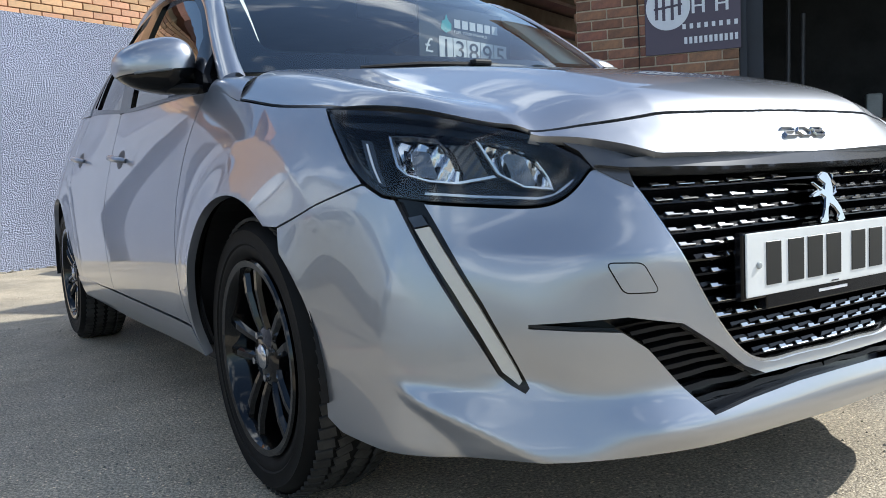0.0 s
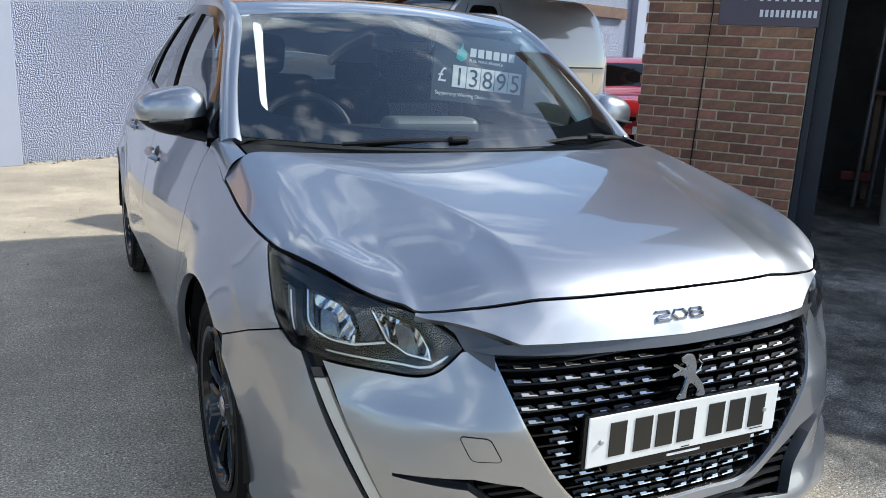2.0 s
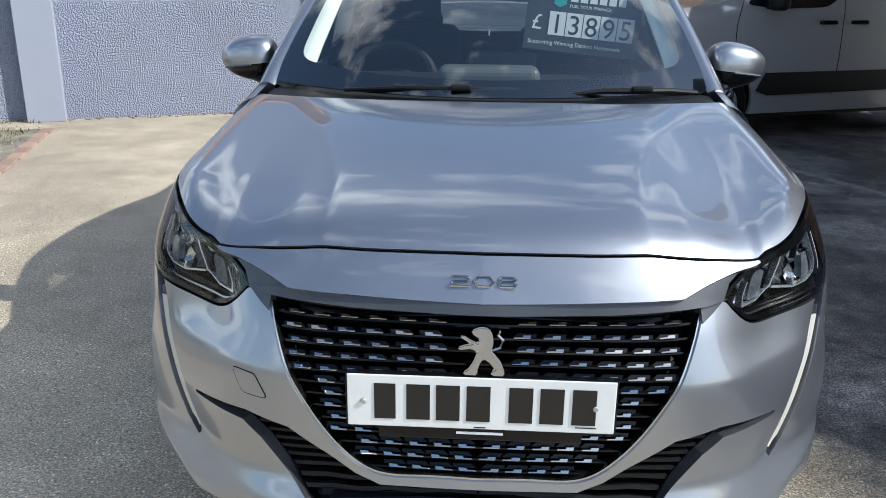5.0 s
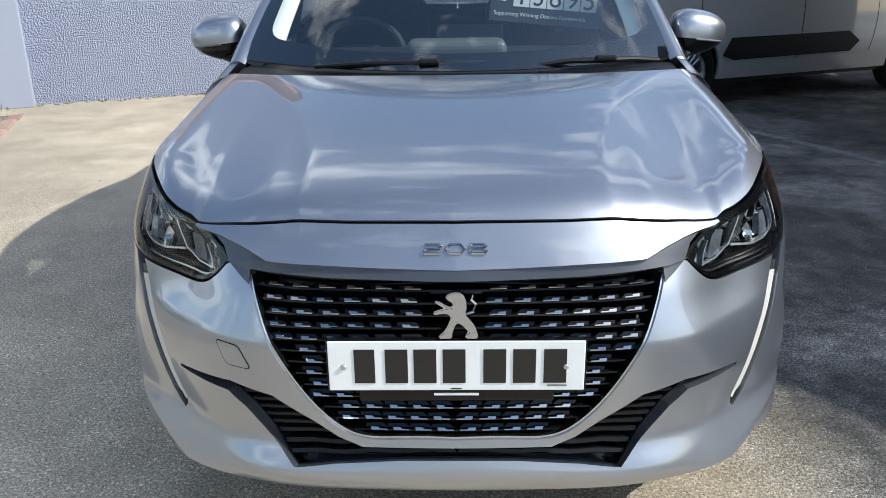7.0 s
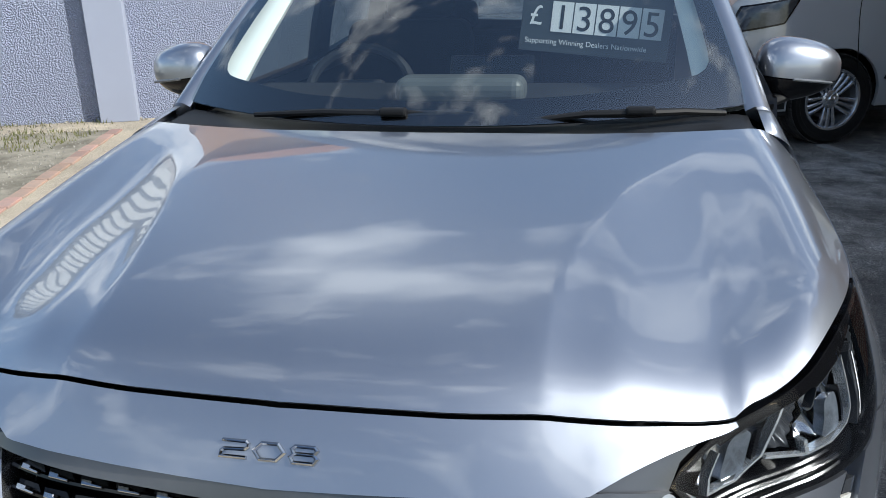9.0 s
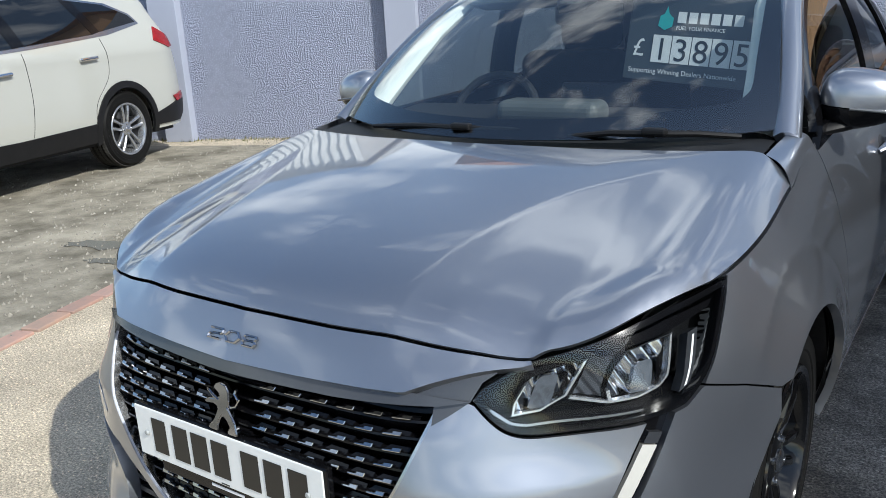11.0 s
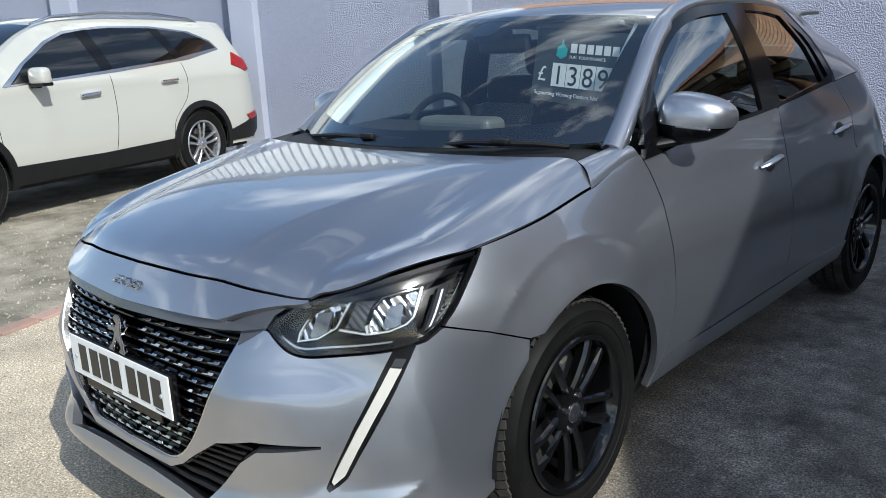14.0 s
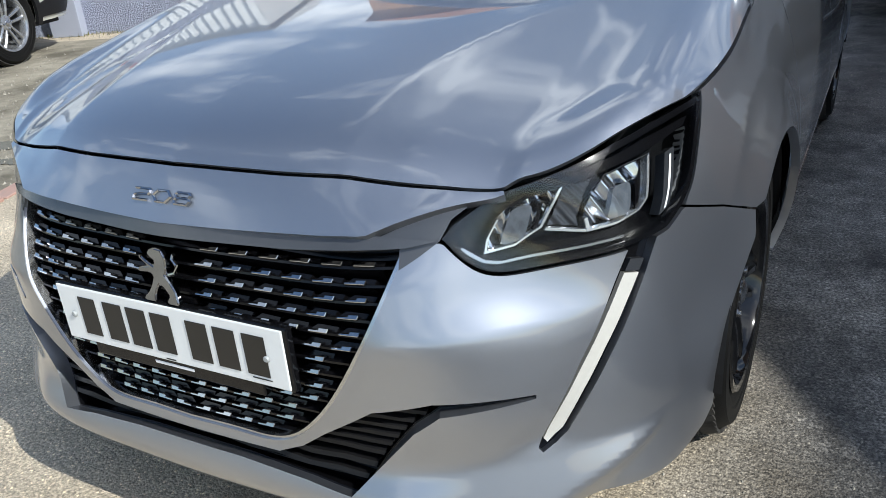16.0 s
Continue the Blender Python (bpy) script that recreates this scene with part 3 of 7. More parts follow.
def _plain_top(x, y):
    xq = np.clip(x, 0, _fx[-1])
    ys, zs = np.interp(xq, _fx, _fy), np.interp(xq, _fx, _fz)
    ze = 0.981 - 0.010 * (x / 0.7) ** 2 - 0.050 * (np.clip(x - 0.66, 0, 1) / 0.10) ** 2
    q = (y - ys) / (1.0 - ys)
    z = zs + (ze - zs) * _rise(q, x)
    d = np.clip(x - _crease(np.clip(y, 0, 1.1)), 0, 1)
    ridge = -0.0185 * (1 - np.exp(-d / 0.062)) * _ease((1.08 - y) / 0.62) * (0.45 + 0.55 * _ease((y - ys) / 0.18)) * _ease((0.62 - x) / 0.12 + np.clip((y - 0.25) / 0.2, 0, 1))
    xl = np.clip(x, 0, 0.55)
    yl, zl = nose_edge(xl)
    t = (y - yl) / np.maximum(ys - yl, 0.012)
    t = np.clip(t, 0, 1)
    slope = 1.31 - 0.31 * np.clip(x / 0.40, 0, 1) ** 2
    nose = zs + (y - ys) * slope + 0.004 * 4 * t * (1 - t) * np.clip((0.45 - x) / 0.2, 0, 1)
    return np.where((y < ys) & (x < 0.60), nose + ridge * _ease(t), z + ridge)


_edge = _edge[_es > 0.685]
_gap = _edge[:, 2] - _plain_top(_edge[:, 0], _edge[:, 1])
_gap[:6] *= np.linspace(0, 1, 6)
for _j in range(60):
    _gap[1:-1] = (_gap[:-2] + 2 * _gap[1:-1] + _gap[2:]) / 4


def _rough_top(x, y):
    x, y = np.abs(np.asarray(x, float)), np.asarray(y, float)
    xe = np.interp(y, _edge[:, 1], _edge[:, 0])
    g = np.interp(y, _edge[:, 1], _gap, left=0.0)
    k = np.clip((x - xe + 0.24) / 0.24, 0, 1)
    return _plain_top(x, y) + g * k * k


TOP = _rough_top(np.abs(np.arange(-0.10, 0.951, 0.005))[:, None], np.arange(-0.06, 1.201, 0.005)[None])
for _j in range(2):
    _e = np.pad(TOP, 1, "edge")
    _e = (_e[:-2] + 2 * _e[1:-1] + _e[2:]) / 4
    TOP = (_e[:, :-2] + 2 * _e[:, 1:-1] + _e[:, 2:]) / 4


def top_height(x, y):
    """Height of the bonnet and nose panel: drawn through the lip, the shut line and the edge along the wings."""
    x, y = np.broadcast_arrays(np.abs(np.asarray(x, float)), np.asarray(y, float))
    return _grid(TOP, x, y, -0.10, 0.005, -0.06, 0.005)


def top_skin(x, y):
    x, y = np.asarray(x, float), np.asarray(y, float)
    return np.stack([x, y, top_height(x, y)], -1)


def s_at(y):
    """Place along the plan outline of the flank at y."""
    k = slice(int(0.9 / S_STEP), int(4.6 / S_STEP))
    return np.interp(y, _plan[k, 1], np.arange(len(_plan))[k] * S_STEP)


# ---------------- builders ----------------
def thing(name, label, category, m=Matrix(), group="", kind=""):
    ob = new(name)
    ob.empty_display_size = 0.1
    ob.matrix_basis = m
    return tagged(ob, label, category, group, kind)


def finish(me, material, smooth, normals=None):
    me.materials.append(material)
    if smooth:
        me.polygons.foreach_set("use_smooth", [True] * len(me.polygons))
    if normals is not None:
        me.normals_split_custom_set_from_vertices(normals)
    me.update()


def part(name, bm, material, parent=None, label="", smooth=False, m=None):
    """Links a bmesh as one mesh object under a thing or a part."""
    me = bpy.data.meshes.new(name)
    bmesh.ops.recalc_face_normals(bm, faces=bm.faces)
    bm.to_mesh(me)
    bm.free()
    if smooth:
        me.polygons.foreach_set("use_smooth", [True] * len(me.polygons))
        me.set_sharp_from_angle(angle=radians(38))
    finish(me, material, False)
    ob = new(name, me)
    if parent is not None:
        ob.parent = parent
    if m is not None:
        ob.matrix_basis = m
    if label:
        ob["label"] = label
    return ob


def shared(name, me, parent, m, label=""):
    ob = new(name, me)
    ob.parent = parent
    ob.matrix_basis = m
    if label:
        ob["label"] = label
    return ob


def box(bm, sx, sy, sz, m=Matrix(), bevel=0.0, seg=2):
    b = bmesh.new()
    bmesh.ops.create_cube(b, size=1, matrix=Matrix.Diagonal((sx, sy, sz, 1)))
    if bevel:
        bmesh.ops.bevel(b, geom=b.edges[:], offset=bevel, segments=seg, affect="EDGES", profile=0.5)
    return join(bm, b, m)


def join(bm, b, m=Matrix()):
    bmesh.ops.transform(b, matrix=m, verts=b.verts)
    me = bpy.data.meshes.new("t")
    b.to_mesh(me)
    b.free()
    bm.from_mesh(me)
    bpy.data.meshes.remove(me)
    return bm


def boxed(sx, sy, sz, m=Matrix(), bevel=0.0, seg=2):
    return box(bmesh.new(), sx, sy, sz, m, bevel, seg)


def lathe(bm, profile, n=32, m=Matrix(), close=False):
    """Turns (radius, x) points about the x axis."""
    b = bmesh.new()
    rings = []
    for k in range(n):
        a = 2 * math.pi * k / n
        rings.append([b.verts.new((x, r * math.cos(a), r * math.sin(a))) for r, x in profile])
    p = len(profile)
    for k in range(n):
        for i in range(p if close else p - 1):
            q = [rings[k][i], rings[k][(i + 1) % p], rings[(k + 1) % n][(i + 1) % p], rings[(k + 1) % n][i]]
            b.faces.new(q)
    bmesh.ops.remove_doubles(b, verts=b.verts, dist=1e-5)
    return join(bm, b, m)


def tube(bm, path, radius, n=8, flat=1.0):
    """A bent rod; radius may be a list; flat squeezes it along its second axis."""
    pts = [Vector(p) for p in path]
    radius = radius if isinstance(radius, (list, tuple)) else [radius] * len(pts)
    rings = []
    up = Vector((0, 0, 1))
    for i, p in enumerate(pts):
        t = (pts[min(i + 1, len(pts) - 1)] - pts[max(i - 1, 0)]).normalized()
        a = t.cross(up)
        a = a.normalized() if a.length > 1e-4 else Vector((1, 0, 0))
        c = a.cross(t).normalized()
        rings.append([bm.verts.new(p + (a * math.cos(2 * math.pi * k / n) + c * flat * math.sin(2 * math.pi * k / n)) * radius[i]) for k in range(n)])
    for r0, r1 in zip(rings, rings[1:]):
        for k in range(n):
            bm.faces.new((r0[k], r0[(k + 1) % n], r1[(k + 1) % n], r1[k]))
    bm.faces.new(rings[0])
    bm.faces.new(rings[-1])
    return bm


def prism(bm, poly, depth, m=Matrix()):
    """A polygon in local x and y, thickened along z."""
    b = bmesh.new()
    lo = [b.verts.new((x, y, 0)) for x, y in poly]
    hi = [b.verts.new((x, y, depth)) for x, y in poly]
    b.faces.new(lo)
    b.faces.new(hi)
    for i in range(len(poly)):
        j = (i + 1) % len(poly)
        b.faces.new((lo[i], lo[j], hi[j], hi[i]))
    return join(bm, b, m)


def inside(poly, p):
    x, y = p[:, 0], p[:, 1]
    hit = np.zeros(len(p), bool)
    for (x0, y0), (x1, y1) in zip(poly, np.roll(poly, -1, 0)):
        c = (y0 > y) != (y1 > y)
        with np.errstate(divide="ignore", invalid="ignore"):
            hit ^= c & (x < (x1 - x0) * (y - y0) / (y1 - y0 + 1e-12) + x0)
    return hit


def resample(poly, step):
    out = []
    poly = np.asarray(poly, float)
    for a, c in zip(poly, np.roll(poly, -1, 0)):
        n = max(1, int(np.ceil(np.linalg.norm(c - a) / step)))
        out += [a + (c - a) * k / n for k in range(n)]
    return np.array(out)


def rounded(poly, r, n=4):
    """The polygon with its corners rounded."""
    p = np.asarray(poly, float)
    out = []
    for i in range(len(p)):
        a, b, c = p[i - 1], p[i], p[(i + 1) % len(p)]
        u, v = a - b, c - b
        lu, lv = np.linalg.norm(u), np.linalg.norm(v)
        k = min(r, lu * 0.45, lv * 0.45)
        s, e = b + u / lu * k, b + v / lv * k
        for j in range(n + 1):
            t = j / n
            out.append((1 - t) ** 2 * s + 2 * t * (1 - t) * b + t * t * e)
    return np.array(out)


def skin_normal(skin, a, b, centre, h=0.006):
    du = skin(a + h, b) - skin(a - h, b)
    dv = skin(a, b + h) - skin(a, b - h)
    n = np.cross(du, dv)
    n /= np.linalg.norm(n, axis=1)[:, None] + 1e-12
    p = skin(a, b)
    return n * np.where(np.sum(n * (p - centre), 1) < 0, -1, 1)[:, None]


def lifted(skin, d, centre=(0, 1.9, 0.5)):
    """The skin moved outwards by d (inwards: minus)."""
    def f(a, b):
        shape = np.shape(a)
        a1, b1 = np.ravel(a), np.ravel(b)
        return (skin(a1, b1) + skin_normal(skin, a1, b1, np.array(centre)) * d).reshape(*shape, 3)
    return f


def panel(name, poly, skin, cell, material, parent, holes=(), label="", lip=0.012, centre=(0, 1.9, 0.5), m=None):
    """A sheet-metal, glass or plastic panel: the part of a skin inside an outline, with holes, and its edges turned in by lip."""
    loops = [resample(q, cell) for q in (poly, *holes)]
    lo, hi = loops[0].min(0), loops[0].max(0)
    gx, gy = np.meshgrid(np.arange(lo[0] + cell / 2, hi[0], cell), np.arange(lo[1] + cell / 2, hi[1], cell))
    grid = np.stack([gx.ravel(), gy.ravel()], 1)
    grid = grid[inside(loops[0], grid)] if len(grid) else grid
    for q in loops[1:]:
        if len(grid):
            grid = grid[~inside(q, grid)]
    edge = np.concatenate(loops)
    if len(grid):
        keep = np.ones(len(grid), bool)
        for k in range(0, len(grid), 400):
            d = np.linalg.norm(grid[k:k + 400, None] - edge[None], axis=2).min(1)
            keep[k:k + 400] = d > cell * 0.45
        grid = grid[keep]
    pts = np.concatenate([edge, grid]) if len(grid) else edge
    links, base = [], 0
    for q in loops:
        links += [(base + i, base + (i + 1) % len(q)) for i in range(len(q))]
        base += len(q)
    v2, _, f2, *_ = delaunay_2d_cdt([Vector(p) for p in pts], links, [], 0, 1e-7)
    v2 = np.array([tuple(v) for v in v2])
    f2 = np.array([f for f in f2 if len(f) == 3])
    mid = v2[f2].mean(1)
    ok = inside(loops[0], mid)
    for q in loops[1:]:
        ok &= ~inside(q, mid)
    f2 = f2[ok]
    centre = np.array(centre)
    p3 = skin(v2[:, 0], v2[:, 1])
    n3 = skin_normal(skin, v2[:, 0], v2[:, 1], centre)
    t = p3[f2]
    fn = np.cross(t[:, 1] - t[:, 0], t[:, 2] - t[:, 0])
    turn = np.sum(fn * n3[f2[:, 0]], 1) < 0
    f2[turn] = f2[turn][:, ::-1]
    faces = [tuple(int(i) for i in f) for f in f2]
    verts, norms = [p3], [n3]
    count = len(p3)
    if lip:
        from_edge = {}
        for f in faces:
            for i, j in ((f[0], f[1]), (f[1], f[2]), (f[2], f[0])):
                from_edge[(i, j)] = from_edge.get((i, j), 0) + 1
        rim = [(i, j) for i, j in from_edge if (j, i) not in from_edge]
        for i, j in rim:
            a, c = p3[i], p3[j]
            side = np.cross(c - a, n3[i] + n3[j])
            side /= np.linalg.norm(side) + 1e-12
            verts.append(np.array([a, c, c - n3[j] * lip, a - n3[i] * lip]))
            norms.append(np.array([side] * 4))
            faces.append((count + 1, count, count + 3, count + 2))
            count += 4
    me = bpy.data.meshes.new(name)
    me.from_pydata([tuple(v) for v in np.concatenate(verts)], [], faces)
    finish(me, material, True, [tuple(v) for v in np.concatenate(norms)])
    ob = new(name, me)
    ob.parent = parent
    if m is not None:
        ob.matrix_basis = m
    if label:
        ob["label"] = label
    return ob


def sheet(name, skin, us, vs, material, parent, label="", centre=(0, 1.9, 0.5), m=None):
    """A plain grid over a skin."""
    u, v = np.meshgrid(us, vs, indexing="ij")
    p = skin(u.ravel(), v.ravel())
    nrm = skin_normal(skin, u.ravel(), v.ravel(), np.array(centre))
    w = len(vs)
    faces = []
    for i in range(len(us) - 1):
        for j in range(w - 1):
            f = (i * w + j, (i + 1) * w + j, (i + 1) * w + j + 1, i * w + j + 1)
            a, b2, c = p[f[0]], p[f[1]], p[f[2]]
            faces.append(f if np.dot(np.cross(b2 - a, c - a), nrm[f[0]]) >= 0 else f[::-1])
    me = bpy.data.meshes.new(name)
    me.from_pydata([tuple(q) for q in p], [], faces)
    finish(me, material, True, [tuple(q) for q in nrm])
    ob = new(name, me)
    ob.parent = parent
    if m is not None:
        ob.matrix_basis = m
    if label:
        ob["label"] = label
    return ob


def lettering(name, text, size, material, parent, m, depth=0.0005, align="LEFT", label=""):
    c = bpy.data.curves.new(name, "FONT")
    c.body, c.size, c.extrude, c.align_x = text, size, depth, align
    if depth > 0.002:
        c.bevel_depth, c.bevel_resolution = 0.0011, 2
    ob = bpy.data.objects.new(name, c)
    scene.collection.objects.link(ob)
    me = bpy.data.meshes.new_from_object(ob.evaluated_get(bpy.context.evaluated_depsgraph_get()))
    bpy.data.objects.remove(ob)
    me.name = name
    me.materials.clear()
    me.materials.append(material)
    out = new(name, me)
    out.parent = parent
    out.matrix_basis = m
    if label:
        out["label"] = label
    return out


# ---------------- the yard ----------------
WALL_AT, WALL_RISE = 7.98, 0.41                       # the back wall's line: y = WALL_AT + WALL_RISE * x
WALL_YAW = math.degrees(math.atan(WALL_RISE))


def on_wall(x, out=0.0, z=0.0):
    """A place on the back wall's line, moved out towards the yard."""
    a = radians(WALL_YAW)
    return Vector((x + out * math.sin(a), WALL_AT + WALL_RISE * x - out * math.cos(a), z))


def wall_pose(x, out=0.0, z=0.0):
    p = on_wall(x, out, z)
    return pose(p.x, p.y, p.z, 0, 0, WALL_YAW)


bm = bmesh.new()
for ix in range(-8, 8):
    for iy in range(-8, 8):
        bm.faces.new([bm.verts.new((ix * 6 + a, iy * 6 + b, 0)) for a, b in ((0, 0), (6, 0), (6, 6), (0, 6))])
bmesh.ops.remove_doubles(bm, verts=bm.verts, dist=1e-4)
far = [bm.verts.new((x, y, 0)) for x, y in ((-900, -900), (900, -900), (900, 900), (-900, 900))]
near = [v for v in bm.verts if (abs(abs(v.co.x) - 48) < 0.1 and abs(abs(v.co.y) - 48) < 0.1)]
near.sort(key=lambda v: math.atan2(v.co.y, v.co.x))
for i in range(4):
    bm.faces.new((far[i], far[(i + 1) % 4], near[(i + 1) % 4], near[i]))
ground = part("ground", bm, M["ground"])
tagged(ground, "worn pale concrete yard running into dark patched asphalt", "ground", kind="structure")

# rendered boundary wall with pilasters
bm = bmesh.new()
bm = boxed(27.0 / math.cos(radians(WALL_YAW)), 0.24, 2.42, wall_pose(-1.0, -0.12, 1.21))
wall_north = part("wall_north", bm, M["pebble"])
tagged(wall_north, "lavender-grey painted pebble-dash boundary wall", "wall", kind="structure")
for k, x in enumerate((-9.3, -6.76, -4.24, -1.62, 1.06, 3.7, 6.3, 9.0)):
    bm = boxed(0.34, 0.13, 2.42, wall_pose(x, 0.065, 1.21), 0.006)
    tagged(part("wall_pilaster", bm, M["smooth_render"]), "smooth painted pilaster on the boundary wall", "pilaster", "wall pilasters", "structure")
# weathered debris line at the wall's foot
rng = random.Random(4)
bm = bmesh.new()
for k in range(420):
    x = rng.uniform(-9.5, 1.2)
    p = on_wall(x, 0.015 + abs(rng.gauss(0, 0.05)), 0.0)
    r = rng.uniform(0.008, 0.024)
    b = bmesh.new()
    bmesh.ops.create_icosphere(b, subdivisions=1, radius=r)
    join(bm, b, pose(p.x, p.y, r * 0.3, rng.uniform(0, 90), 0, rng.uniform(0, 180)) @ Matrix.Diagonal((1, rng.uniform(0.5, 1), rng.uniform(0.4, 0.8), 1)))
tagged(part("wall_foot_debris", bm, M["stones"]), "fallen render chips and leaves along the wall foot", "debris", kind="stuff")

# gravel strip beyond the brick edging
bm = bmesh.new()
edge_a, edge_b = Vector((-2.06, -0.25, 0)), Vector((-3.97, 5.72, 0))
bm.faces.new([bm.verts.new(p) for p in ((edge_a.x - 0.05, edge_a.y, 0.006), (edge_b.x - 0.05, edge_b.y, 0.006), (*on_wall(-16, 0.0, 0.006)[:2], 0.006), (-22, -0.25, 0.006))])
bm.faces.new([bm.verts.new(p) for p in ((-1.20, -3.0, 0.006), (edge_a.x - 0.05, edge_a.y, 0.006), (-22, -0.25, 0.006), (-22, -40.0, 0.006), (-2.2, -40.0, 0.006))])
gravel = part("gravel_strip", bm, M["gravel"])
tagged(gravel, "muddy gravel and moss strip beyond the edging", "gravel", kind="structure")
bm = bmesh.new()
for k in range(2600):
    t = rng.random()
    p = edge_a.lerp(edge_b, t) + Vector((-0.08 - abs(rng.gauss(0, 1.3)), rng.uniform(-0.3, 0.3), 0))
    r = rng.uniform(0.004, 0.013)
    b0 = len(bm.verts)
    c = Vector((p.x, p.y, 0.006 + r * 0.35))
    top = bm.verts.new(c + Vector((0, 0, r)))
    ring = [bm.verts.new(c + Vector((r * math.cos(a) * rng.uniform(0.7, 1.3), r * math.sin(a) * rng.uniform(0.7, 1.3), -r * 0.3))) for a in (0, 1.57, 3.14, 4.71)]
    for i in range(4):
        bm.faces.new((top, ring[i], ring[(i + 1) % 4]))
tagged(part("loose_gravel", bm, M["stones"]), "loose stones on the gravel strip", "gravel", kind="stuff")

# fine grit scattered over the yard
bm = bmesh.new()
for k in range(5200):
    x, y = rng.uniform(-2.6, 3.0), rng.uniform(-1.6, 5.5)
    r = rng.uniform(0.0015, 0.0045) * (2.0 if rng.random() < 0.03 else 1.0)
    c = Vector((x, y, r * 0.3))
    top = bm.verts.new(c + Vector((0, 0, r)))
    ring = [bm.verts.new(c + Vector((r * math.cos(a) * rng.uniform(0.7, 1.4), r * math.sin(a) * rng.uniform(0.7, 1.4), -r * 0.4))) for a in (0, 1.57, 3.14, 4.71)]
    for i in range(4):
        bm.faces.new((top, ring[i], ring[(i + 1) % 4]))
tagged(part("loose_grit", bm, M["stones"]), "fine loose grit on the yard", "grit", kind="stuff")

# shallow puddle on the gravel
bm = bmesh.new()
for px, py, rx, ry in ((-3.35, 1.95, 0.36, 0.13), (-3.05, 1.72, 0.16, 0.07)):
    rim = [bm.verts.new((px + rx * math.cos(a) * rng.uniform(0.75, 1.2) + ry * 0.8 * math.sin(a), py + ry * math.sin(a) * rng.uniform(0.7, 1.25) + 0.25 * rx * math.cos(a), 0.0105)) for a in np.linspace(0, 6.28, 30)[:-1]]
    bm.faces.new(rim)
tagged(part("puddle", bm, M["water"]), "shallow puddle lying on the muddy gravel", "puddle", kind="structure")

# grass tufts by the pilaster and along the wall
bm = bmesh.new()
for k in range(900):
    if k < 450:
        p = on_wall(rng.uniform(-9.0, -4.2), abs(rng.gauss(0.06, 0.10)), 0)
    else:
        p = edge_b + Vector((-rng.uniform(0.05, 0.9), -rng.uniform(0.1, 1.0), 0))
    h, a = rng.uniform(0.015, 0.06), rng.uniform(0, 6.28)
    d = Vector((math.cos(a), math.sin(a), 0)) * 0.006
    bend = Vector((math.cos(a + 1.5), math.sin(a + 1.5), 0)) * h * 0.5
    bm.faces.new([bm.verts.new(q) for q in (p - d, p + d, p + bend + Vector((0, 0, h)))])
tagged(part("grass_tufts", bm, M["moss"]), "short grass and moss tufts at the wall foot", "grass", kind="stuff")

# ---------------- the garage ----------------
PIER = Vector((2.835, 3.845, 0))
PU = Vector((0.6, -0.8, 0)).normalized()             # along the garage front, towards the camera's side
PN = Vector((0.8, 0.6, 0)).normalized()              # into the garage
P_YAW = math.degrees(math.atan2(PU.y, PU.x))


def garage(along, deep, z=0.0, yaw=0.0):
    p = PIER + PU * along + PN * deep
    return pose(p.x, p.y, z, 0, 0, P_YAW + yaw)


EAVE, BACK_EAVE, PIER_TOP = 4.27, 3.2, 3.45                            # the front stands up over the roof behind it
bm = boxed(1.150, 0.30, PIER_TOP, garage(0.645, 0.150, PIER_TOP / 2))
wall_pier = part("wall_east", bm, M["mortar"])
tagged(wall_pier, "red-brown brick garage pier with sandy mortar", "brick pier", kind="structure")
bm = boxed(0.29, 2.7, BACK_EAVE, garage(0.220, 1.66, BACK_EAVE / 2))
tagged(part("wall_garage_flank", bm, M["mortar"]), "brick flank wall of the garage", "wall", kind="structure")
# door lintel, far pier, interior shell
bm = boxed(4.385, 0.30, EAVE - 2.75, garage(3.4165, 0.165, (EAVE + 2.75) / 2))
tagged(part("garage_lintel", bm, M["dark_blue"]), "dark painted lintel over the garage door", "lintel", kind="structure")
bm = boxed(1.6, 0.30, EAVE, garage(6.41, 0.165, EAVE / 2))
tagged(part("wall_garage_far_pier", bm, M["mortar"]), "brick garage pier past the door", "wall", kind="structure")
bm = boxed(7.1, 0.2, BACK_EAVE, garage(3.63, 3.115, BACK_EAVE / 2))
tagged(part("wall_garage_back", bm, M["garage_wall"]), "inner back wall of the garage, coloured near black as if in deep shade", "wall", kind="structure")
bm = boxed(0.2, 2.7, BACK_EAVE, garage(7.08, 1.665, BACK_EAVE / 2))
tagged(part("wall_garage_side", bm, M["garage_wall"]), "inner side wall of the garage, coloured near black as if in deep shade", "wall", kind="structure")
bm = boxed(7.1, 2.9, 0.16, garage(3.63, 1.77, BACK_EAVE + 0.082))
tagged(part("ceiling", bm, M["garage_wall"]), "flat garage roof deck, coloured near black as if in deep shade", "roof", kind="structure")
bm = boxed(0.16, 0.10, 2.7, garage(1.305, 0.20, 1.35), 0.004)
box(bm, 0.05, 0.14, 2.7, garage(1.248, 0.10, 1.35), 0.004)
tagged(part("door_frame", bm, M["dark_blue"]), "dark blue steel door frame of the garage", "door frame", kind="structure")

# canopy between the garage flank and the boundary wall
canopy = thing("canopy", "timber lean-to canopy with exposed joists over the van", "canopy")


def canopy_z(out):
    """Underside of the lean-to: it falls towards the boundary wall."""
    return 1.98 + 0.075 * out


